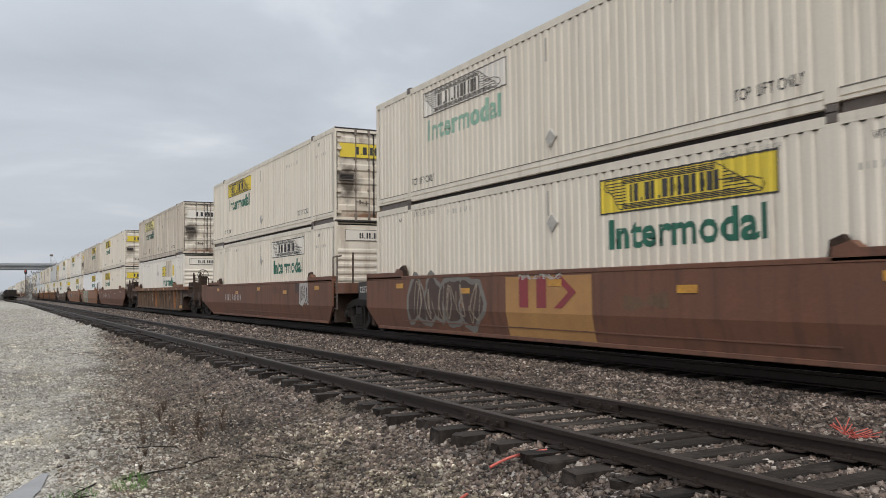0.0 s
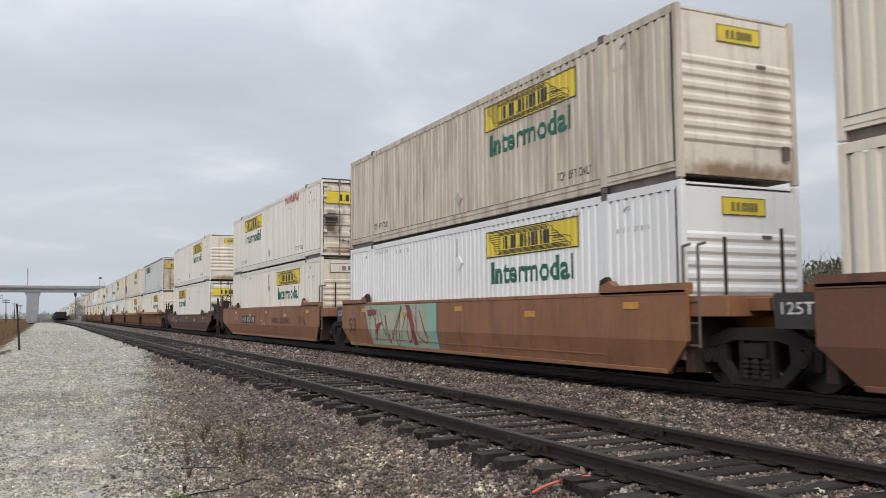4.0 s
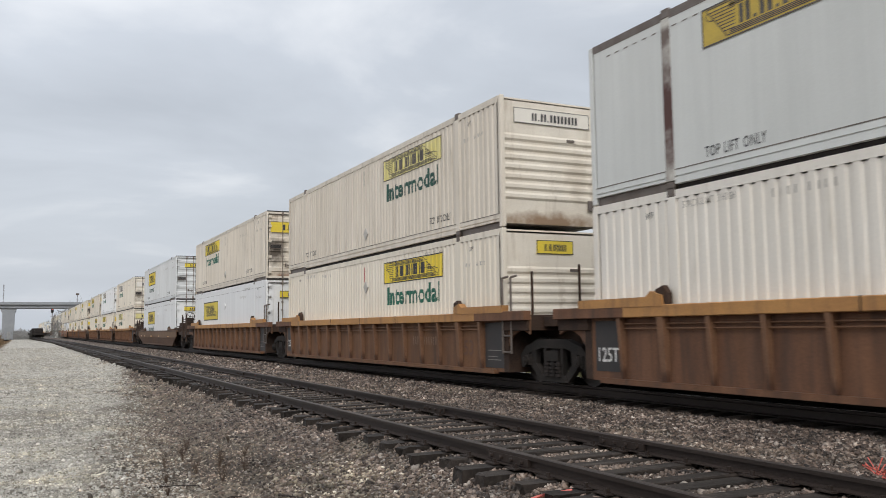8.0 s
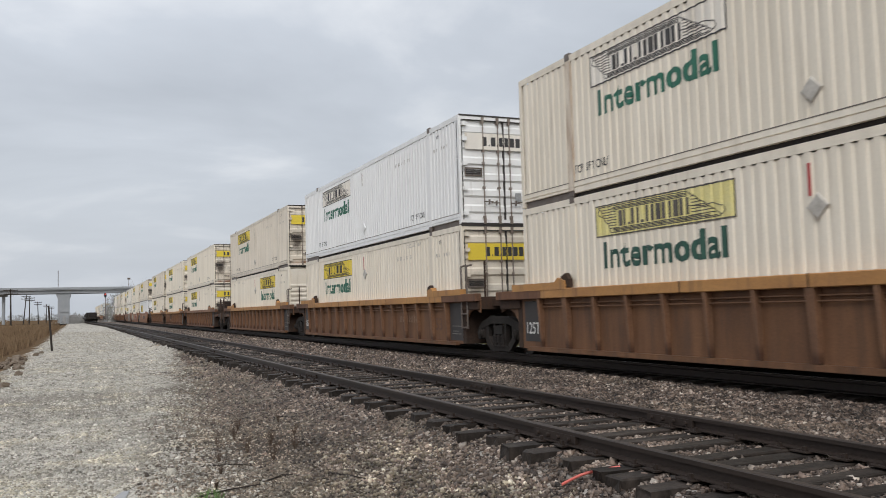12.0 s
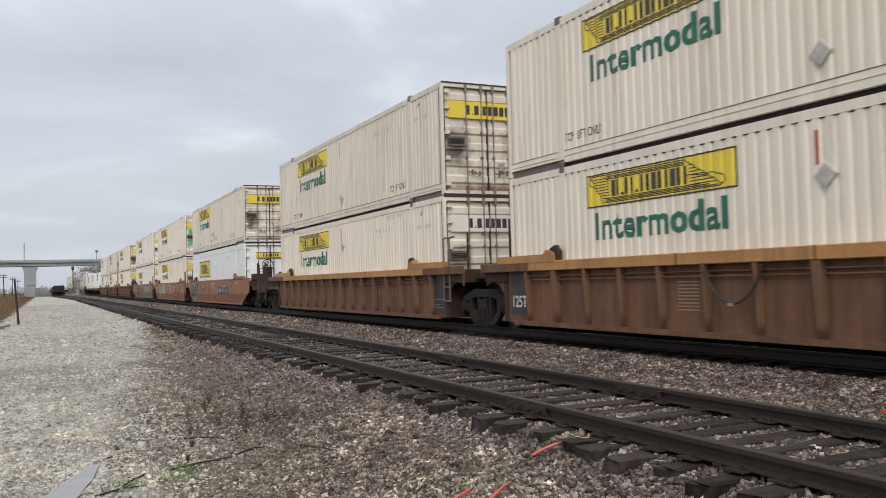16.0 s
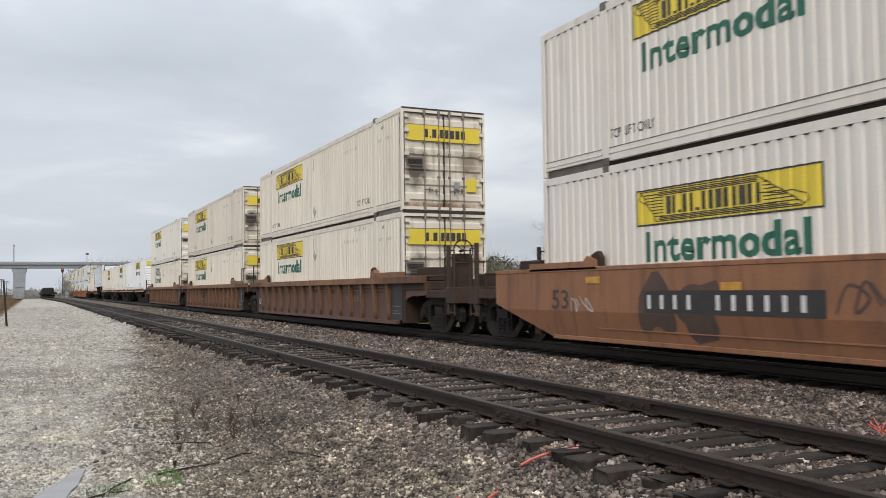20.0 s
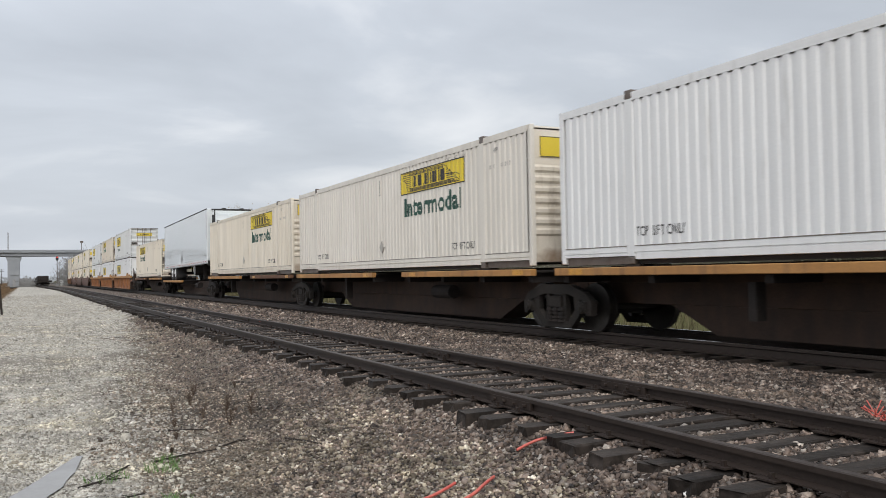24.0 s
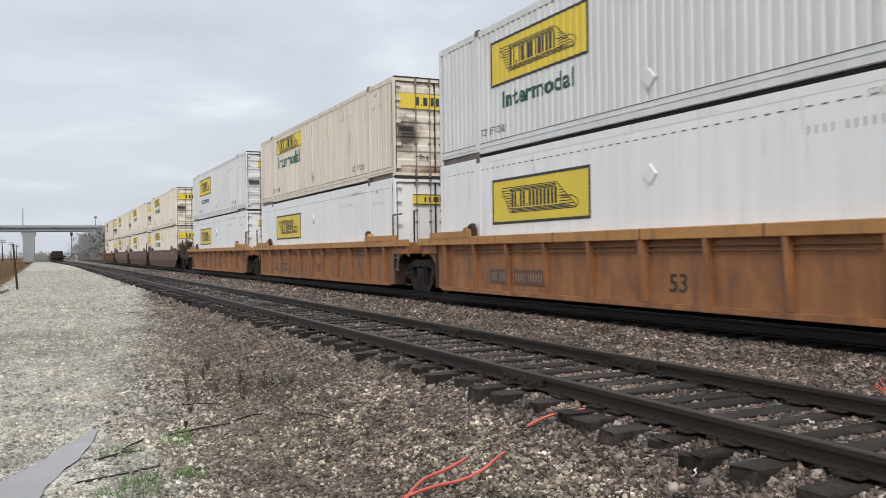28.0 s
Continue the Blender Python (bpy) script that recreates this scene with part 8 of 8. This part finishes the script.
for y, ends, load in SPINES:
    roll(spine_unit((TRACK_X, y, 0), 17.2, ends[0], ends[1], OCHRE if y < 510 or not load else RIB_BROWN, bool(load)))
    if load:
        roll(container(load, "flat", (TRACK_X, y, FLAT_Z)))
    else:
        roll(road_trailer((TRACK_X, y - 0.32, DECK_Z)))


# ---- paint and scrawls on the cars ----
def shape(car, key, mat, lift, label, *outlines):
    for n, o in enumerate(outlines):
        decal(car, (key, n), mat, lambda bm: flat_shape(bm, 0.0, o), label, lift)


def rect(y0, y1, z0, z1):
    return ((y0, z0), (y1, z0), (y1, z1), (y0, z1))


def blobs(car, key, mat, y0, y1, z0, z1, count, seed, grow, lift, label):
    decal(car, key, mat, lambda bm: bubble_row(bm, 0.0, y0, y1, z0, z1, count, seed, grow), label, lift)


def scrawl(car, key, mat, y0, y1, z0, z1, count, seed, label, width=0.025, lift=0.007):
    decal(car, key, mat, lambda bm: tag_lines(bm, 0.0, y0, y1, z0, z1, count, seed, width), label, lift)


def owner_shapes(car, key, y0, y1, z0, z1):
    """The owner's mark as plain crimson blocks and a chevron."""
    w, h = y0 - y1, z1 - z0
    shape(car, key, SPRAY_RED, 0.008, "plain crimson blocks", rect(y0, y0 - w * 0.16, z0, z1), rect(y0 - w * 0.30, y0 - w * 0.46, z0, z1))
    c = y0 - w * 0.58
    shape(car, (key, "chevron"), SPRAY_RED, 0.008, "crimson chevron", ((c, z0), (c - w * 0.12, z0), (c - w * 0.34, z0 + h / 2), (c - w * 0.12, z1), (c, z1), (c - w * 0.22, z0 + h / 2)))


a, b, c, d = WELLS[1], WELLS[2], WELLS[5], WELLS[6]
shape(a, "patch", PATCH_TAN, 0.004, "square of fresh tan paint", rect(9.36, 6.63, 0.68, 1.84))
owner_shapes(a, "mark a", 8.87, 6.9, 1.25, 1.83)
blobs(a, "halo a", SPRAY_GREY, 13.85, 10.25, 0.86, 1.88, 4, 3, 1.12, 0.004, "white outline of a sprayed scrawl")
blobs(a, "fill a", SPRAY_DARK, 13.8, 10.3, 0.92, 1.82, 4, 3, 0.98, 0.006, "dark sprayed blobs")
scrawl(a, "lines a", SPRAY_TAN, 13.6, 10.4, 0.95, 1.8, 26, 5, "white sprayed lines", 0.018, 0.009)
scrawl(a, "top a", SPRAY_WHITE, 8.9, 7.5, 1.78, 1.88, 24, 6, "small white scrawl", 0.012, 0.010)
blobs(a, "rust a", DUST_TAN, 5.9, 4.7, 1.22, 1.5, 2, 17, 0.8, 0.004, "dusty rubbed patches")
plate_number(b, 13.0, 1.18, 2.9, "b", dark=False, tall=0.26)
shape(b, "silver b", SPRAY_WHITE, 0.005, "pale sprayed block", ((2.8, 1.98 - 0.1), (1.95, 1.88), (1.9, 1.15), (2.3, 1.25), (2.5, 1.1), (2.85, 1.2)))
scrawl(b, "lines b", SPRAY_DARK, 2.8, 1.9, 1.2, 1.85, 9, 8, "dark sprayed lines")
scrawl(b, "tag b", SPRAY_DARK, 6.0, 4.0, 1.5, 1.8, 15, 9, "dark scrawl", 0.015)
blobs(b, "ring b", SPRAY_DARK, 3.3, 2.85, 1.53, 1.88, 1, 5, 1.0, 0.005, "dark round tag")
shape(c, "panel c", SPRAY_GREEN, 0.004, "pale green sprayed panel", ((14.3, 1.86), (9.0, 1.86), (9.0, 0.70), (13.7, 0.70), (13.9, 1.1)))
shape(c, "end c", SPRAY_TEAL, 0.006, "turquoise sprayed band", rect(9.35, 8.95, 0.70, 1.86))
blobs(c, "pale c", SPRAY_CREAM, 13.7, 9.6, 0.85, 1.78, 4, 12, 0.84, 0.006, "pale sprayed letters")
scrawl(c, "lines c", SPRAY_RUST, 13.9, 9.5, 0.78, 1.84, 20, 12, "red-brown letter outlines", 0.022, 0.010)
shape(c, "drip c", SPRAY_RED, 0.012, "crimson sprayed stroke", ((11.0, 1.84), (10.7, 1.84), (10.35, 1.3), (10.25, 0.76), (10.5, 0.76), (10.6, 1.3)), ((13.2, 1.30), (12.7, 1.38), (13.3, 0.95)))
shape(c, "blot c", SPRAY_RUST, 0.013, "red-brown blotch", ((14.0, 1.72), (13.3, 1.74), (13.2, 1.58), (13.95, 1.52)))
stencil(c, "53", 15.75, 1.05, 0.42, 0.68, SPRAY_DARK, "c")
stencil(d, "TROLL SLAYERS", 6.73, 1.24, 0.24, 3.1, SPRAY_DARK, "d")
scrawl(d, "tag d", SPRAY_DARK, 2.58, 1.33, 1.2, 1.56, 11, 14, "dark sprayed tag")
plate_number(d, 12.9, 1.2, 3.0, "d")
for n, (y, z, w) in enumerate(((9.0, 1.1, 1.2), (14.8, 1.3, 1.0))):
    scrawl(d, ("small d", n), SPRAY_WHITE, y, y - w, z, z + 0.3, 9, 20 + n, "small white scrawl", 0.014)
for n, car in ((0, WELLS[0]), (4, WELLS[4])):
    plate_number(car, 12.9, 1.2, 2.9, ("s", n), dark=False)
    scrawl(car, ("tag", n), SPRAY_DARK, 5.4, 3.4, 1.25, 1.8, 13, 30 + n, "dark sprayed tag", 0.02)
    scrawl(car, ("tag2", n), SPRAY_WHITE, 9.2, 8.2, 1.2, 1.6, 10, 33 + n, "small white scrawl", 0.014)
low = WELLS[7]
scrawl(low, "low tag", SPRAY_WHITE, 16.0, 14.3, 1.14, 1.40, 24, 41, "white sprayed scrawl", 0.016)
scrawl(low, "low tag2", SPRAY_WHITE, 13.6, 12.6, 1.0, 1.3, 7, 42, "white sprayed scrawl", 0.018)
for n, car in ((0, WELLS[7]), (1, WELLS[11])):
    plate_number(car, 12.42, 1.22, 1.9, ("low", n), RUB_DARK if n else BLACK_PLATE, False)
low_car = WELLS[11]
shape(low_car, "dusty band", DUST_TAN, 0.003, "dusty tan band under the top sill", ((CL + 1.5, 1.20), (-1.5, 1.20), (-1.5, 1.59), (CL + 1.5, 1.59)))
for n, (y, wide) in enumerate(((16.2, 0.75), (13.9, 0.42), (10.35, 0.62), (6.2, 0.42), (2.0, 0.62))):
    shape(low_car, ("long amber", n), REFLECT, 0.012, "amber reflector", rect(y, y - wide, 1.21, 1.30))
s1, t1, t2 = WELLS[18], WELLS[19], WELLS[20]
plate_number(s1, 6.35, 1.16, 2.95, "s1")
blobs(s1, "halo s", SPRAY_CREAM, 15.7, 12.9, 0.85, 1.84, 4, 51, 1.08, 0.004, "pale outline of sprayed shapes")
blobs(s1, "fill s", INK, 15.7, 12.9, 0.88, 1.82, 4, 51, 0.96, 0.007, "black sprayed shapes")
scrawl(s1, "lines s", SPRAY_CREAM, 15.5, 13.0, 0.95, 1.75, 12, 50, "pale sprayed lines", 0.02, 0.010)
scrawl(s1, "bits s", SPRAY_WHITE, 8.2, 7.3, 1.4, 1.72, 14, 52, "small white scrawl", 0.012)
scrawl(s1, "bits t", SPRAY_RED, 9.2, 8.6, 1.2, 1.6, 9, 53, "small crimson scrawl", 0.014)
blobs(s1, "rust s", BROWN, 12.0, 10.2, 1.3, 1.7, 3, 18, 0.9, 0.004, "rubbed patches of darker paint")
owner_shapes(t1, "mark t", 8.8, 6.6, 1.12, 1.72)
shape(t1, "patch t", PATCH_TAN, 0.004, "faded tan paint", rect(8.95, 6.4, 1.05, 1.8))
blobs(t1, "glow t", SPRAY_WHITE, 13.65, 9.85, 0.94, 1.77, 5, 60, 1.08, 0.003, "white outer outline of sprayed shapes")
blobs(t1, "halo t", INK, 13.55, 9.95, 0.98, 1.76, 5, 60, 1.03, 0.005, "black outline of sprayed shapes")
blobs(t1, "fill t", SPRAY_CREAM, 13.55, 9.95, 1.00, 1.76, 5, 60, 0.92, 0.008, "cream sprayed shapes")
scrawl(t1, "lines t", INK, 13.4, 10.1, 1.1, 1.75, 16, 61, "black sprayed lines", 0.022, 0.011)
shape(t1, "drip t", INK, 0.006, "black paint drips", rect(13.2, 13.08, 0.85, 1.1), rect(11.9, 11.8, 0.75, 1.1), rect(10.5, 10.4, 0.8, 1.1), rect(10.2, 10.1, 0.85, 1.1))
scrawl(t1, "pink t", SPRAY_WHITE, 9.9, 9.3, 1.25, 1.85, 12, 62, "pale scrawl", 0.014)
scrawl(t1, "left t", SPRAY_WHITE, 15.7, 14.7, 1.2, 1.65, 18, 63, "pale scrawl", 0.012)
scrawl(t1, "left u", SPRAY_RED, 15.6, 14.9, 0.95, 1.15, 9, 66, "crimson scrawl", 0.02)
blobs(t1, "crimson t", SPRAY_RED, 5.0, 2.6, 0.74, 1.62, 3, 64, 1.0, 0.005, "crimson sprayed blobs")
scrawl(t1, "crim lines", SPRAY_CREAM, 5.6, 2.6, 0.85, 1.86, 16, 65, "pale sprayed lines", 0.024, 0.009)
scrawl(t1, "end t", SPRAY_WHITE, 0.8, 0.28, 0.95, 1.78, 9, 67, "pale scrawl", 0.02)
shape(t2, "grey t", SPRAY_GREY, 0.004, "broad grey sprayed ground", ((8.0, 0.72), (0.9, 0.72), (0.4, 0.9), (1.2, 1.4), (1.0, 1.86), (6.6, 1.86), (6.7, 1.3), (8.1, 1.2)))
blobs(t2, "pale t", SPRAY_CREAM, 6.6, 1.2, 1.05, 1.86, 7, 71, 0.8, 0.006, "pale sprayed shapes")
scrawl(t2, "dark t", SPRAY_DARK, 6.8, 1.0, 0.95, 1.86, 30, 72, "dark sprayed strokes", 0.035, 0.009)
scrawl(t2, "light t", SPRAY_WHITE, 6.6, 1.1, 0.95, 1.8, 20, 73, "white sprayed strokes", 0.014, 0.013)
blobs(t2, "blotch", SPRAY_DARK, 13.1, 11.2, 0.76, 1.74, 2, 74, 0.9, 0.005, "dark painted-out blotch")
plate_number(t2, 12.9, 1.16, 3.5, "t2")
stencil(t2, "53", 15.6, 1.18, 0.36, 0.55, SPRAY_DARK, "t2")
scrawl(t2, "a t", SPRAY_DARK, 9.3, 7.6, 1.2, 1.65, 12, 75, "dark scrawl", 0.022)
scrawl(t2, "small t", SPRAY_WHITE, 15.05, 14.3, 1.12, 1.42, 10, 76, "small white scrawl", 0.014)
for n, car in enumerate(WELLS):
    if UNITS[n][1] == "r" and UNITS[n][2] != "olive":
        ochre = UNITS[n][2] == "ochre"
        if ochre:
            for k, (y, wide) in enumerate(((13.5, 0.95), (12.42, 1.25))):
                plate_number(car, y, 0.86, wide, ("ochre", k), SPRAY_TAN, True, 0.18, -WELL_X + 0.134, RUB_DARK)
        else:
            plate_number(car, 4.6, 1.12, 1.6, ("r", UNITS[n][2]), FAINT, False, 0.2, -WELL_X + 0.134)


def olive_marks(car):
    """What is painted between the ribs of the olive car: blocks, a number, notices, a boxed table and a scrawl."""
    x = -WELL_X + 0.134

    def put(name, label, mat, build):
        decal(car, ("olive", label), mat, build, label, 0, name, False)

    def blocks(bm):
        for y in (4.56, 3.72):
            flat_shape(bm, x, ((y, 1.30), (y - 0.62, 1.30), (y - 0.62, 1.38), (y, 1.38)))
            flat_shape(bm, x, ((y - 0.10, 1.10), (y - 0.24, 1.10), (y - 0.24, 1.30), (y - 0.10, 1.30)))
            for k in range(4):
                flat_shape(bm, x, ((y - 0.30, 1.10 + k * 0.05), (y - 0.58, 1.10 + k * 0.05), (y - 0.58, 1.125 + k * 0.05), (y - 0.30, 1.125 + k * 0.05)))

    def number(bm):
        for k in range(9):
            y = 14.02 - k * 0.2 - (0.12 if k > 2 else 0)
            flat_shape(bm, x, ((y, 1.24), (y - 0.075, 1.24), (y - 0.075, 1.44), (y, 1.44)))

    def notice(bm):
        for y, z, w, n in ((1.66, 1.06, 0.58, 6), (6.70, 1.12, 0.55, 4), (7.6, 1.2, 0.4, 3), (13.92, 0.98, 0.4, 4)):
            for k in range(n):
                flat_shape(bm, x, ((y, z + k * 0.05), (y - w + 0.06 * (k % 2), z + k * 0.05), (y - w + 0.06 * (k % 2), z + 0.028 + k * 0.05), (y, z + 0.028 + k * 0.05)))

    def table(bm):
        for y0, y1, z0, z1 in ((0.62, 0.20, 0.98, 1.0), (0.62, 0.20, 1.28, 1.30), (0.62, 0.60, 1.0, 1.28), (0.22, 0.20, 1.0, 1.28), (0.60, 0.22, 1.13, 1.145), (0.42, 0.41, 1.0, 1.13)):
            flat_shape(bm, x, ((y0, z0), (y1, z0), (y1, z1), (y0, z1)))
        for k in range(4):
            flat_shape(bm, x, ((0.08, 1.0 + k * 0.09), (-0.12, 1.0 + k * 0.09), (-0.1 + 0.05 * (k % 2), 1.06 + k * 0.09), (0.06, 1.05 + k * 0.09)))
    put("marking", "plain pale blocks of the owner's mark", SPRAY_TAN, blocks)
    put("number_print", "row of plain pale bars", SPRAY_TAN, number)
    put("data_print", "faded pale notices", FAINT, notice)
    put("data_print", "boxed pale table", SPRAY_TAN, table)
    put("marking", "strip of fresh tan paint", PATCH_TAN, lambda bm: flat_shape(bm, x + 0.002, ((0.72, 0.74), (-0.16, 0.74), (-0.13, 0.90), (0.3, 0.93), (0.70, 0.88))))
    put("marking", "white sprayed scrawl between ribs", SPRAY_WHITE, lambda bm: tag_lines(bm, x, 9.95, 9.25, 1.0, 1.6, 12, 4, 0.016))
    put("marking", "pale pink scrawl on the sill", SPRAY_PINK, lambda bm: tag_lines(bm, -WELL_X - 0.004, 7.2, 5.6, 1.76, 1.89, 32, 8, 0.012))
    for k, y in enumerate((13.0, 10.6, 8.6, 5.1, 1.1)):
        put("marking", "square of yellow reflector" + " worn" * k, REFLECT if k % 2 else OCHRE, lambda bm: flat_shape(bm, -WELL_X - 0.004, ((y, 1.77), (y - 0.42, 1.77), (y - 0.42, 1.87), (y, 1.87))))


olive_marks(WELLS[3])


def hanging_strap(car):
    """A loose black strap that sags under the top sill."""
    def build(bm):
        pts = [Vector((-WELL_X - 0.01, 10.1 - 1.15 * u, 1.70 - 0.55 * (1 - (2 * u - 1) ** 2) ** 0.75)) for u in [k / 10 for k in range(11)]]
        for p, q in zip(pts, pts[1:]):
            tube(bm, p, q, 0.022, 6)
    strap = piece("strap", "strap", build, RUBBER, car, "loose sagging black strap")
    piece("buckle", "strap end", lambda bm: box(bm, -WELL_X - 0.035, -WELL_X + 0.005, 9.50, 9.60, 1.12, 1.16), ALU, strap, "bright strap buckle")


def data_lines(bm):
    for k in range(9):
        z = 1.02 + k * 0.055
        flat_shape(bm, -WELL_X + 0.136, ((10.85, z), (10.35, z), (10.35, z + 0.022), (10.85, z + 0.022)))


for car in (WELLS[16], WELLS[22]):
    hanging_strap(car)
piece("data_print", "bay lines", data_lines, FAINT, WELLS[16], "faded pale data stencil")


def box_scrawl(ob, y0, y1, z0, z1, mat, count, seed, key):
    """A quick scrawl on a container's side."""
    def build(bm):
        tag_lines(bm, -HALF - 0.008, y0, y1, z0, z1, count, seed, 0.026)
    piece("marking", ("boxtag", key), build, mat, ob, "small sprayed scrawl")


BOXES = [ob for ob in ROLLING if ob.name.startswith("shipping_container")]
box_scrawl(BOXES[13], 5.3, 3.1, 2.50, 2.82, RED_CABLE, 36, 3, "orange")


def rust_drips(ob, key, spots):
    """Short dark runs of rust below chips in the paint."""
    def build(bm):
        for y, z, tall in spots:
            flat_shape(bm, -HALF - 0.006, ((y + 0.03, z), (y - 0.03, z + 0.01), (y - 0.012, z - tall), (y + 0.012, z - tall)))
            flat_shape(bm, -HALF - 0.006, ((y + 0.045, z), (y - 0.045, z), (y - 0.03, z + 0.05), (y + 0.03, z + 0.055)))
        drape(bm, -HALF - 0.006, DEPTH)
    tagged(piece("rust_run", ("drips", key), build, RUST_RUN, ob, "short dark rust runs"), kind="stuff")


rnd = random.Random(77)
rust_drips(BOXES[37], "low", [(rnd.uniform(7.2, 9.6), rnd.uniform(0.5, 1.35), rnd.uniform(0.06, 0.2)) for _ in range(11)])
rust_drips(BOXES[44], "high", [(11.5 - k * 0.28 + rnd.uniform(-0.06, 0.06), 2.68, rnd.uniform(0.03, 0.08)) for k in range(9)])
rust_drips(BOXES[7], "mid", [(rnd.uniform(2.2, 11.5), rnd.uniform(0.5, 2.5), rnd.uniform(0.06, 0.25)) for _ in range(9)])


def green_placard(ob, z):
    bm = bmesh.new()
    bm.faces.new([bm.verts.new((x, -0.016, zz)) for x, zz in ((-1.12, z), (-0.92, z - 0.2), (-0.72, z), (-0.92, z + 0.2))])
    part("placard", bm, TEAL, ob, "teal diamond placard")


bm = bmesh.new()
flat_shape(bm, -HALF - 0.034, ((7.83, 0.68), (8.0, 0.51), (8.17, 0.68), (8.0, 0.85)))
part("placard", bm, TEAL, BOXES[39], "teal diamond placard")
for z in (1.76, 0.98):
    green_placard(BOXES[39], z)


def motions():
    """The train rolls along its straight track, a little faster towards the end."""
    rows = [2.0 * k for k in range(15)]
    for ob in ROLLING:
        x, y, z = ob.location
        walk(ob, [(t, pose(x, y - run(t), z)) for t in rows])


motions()
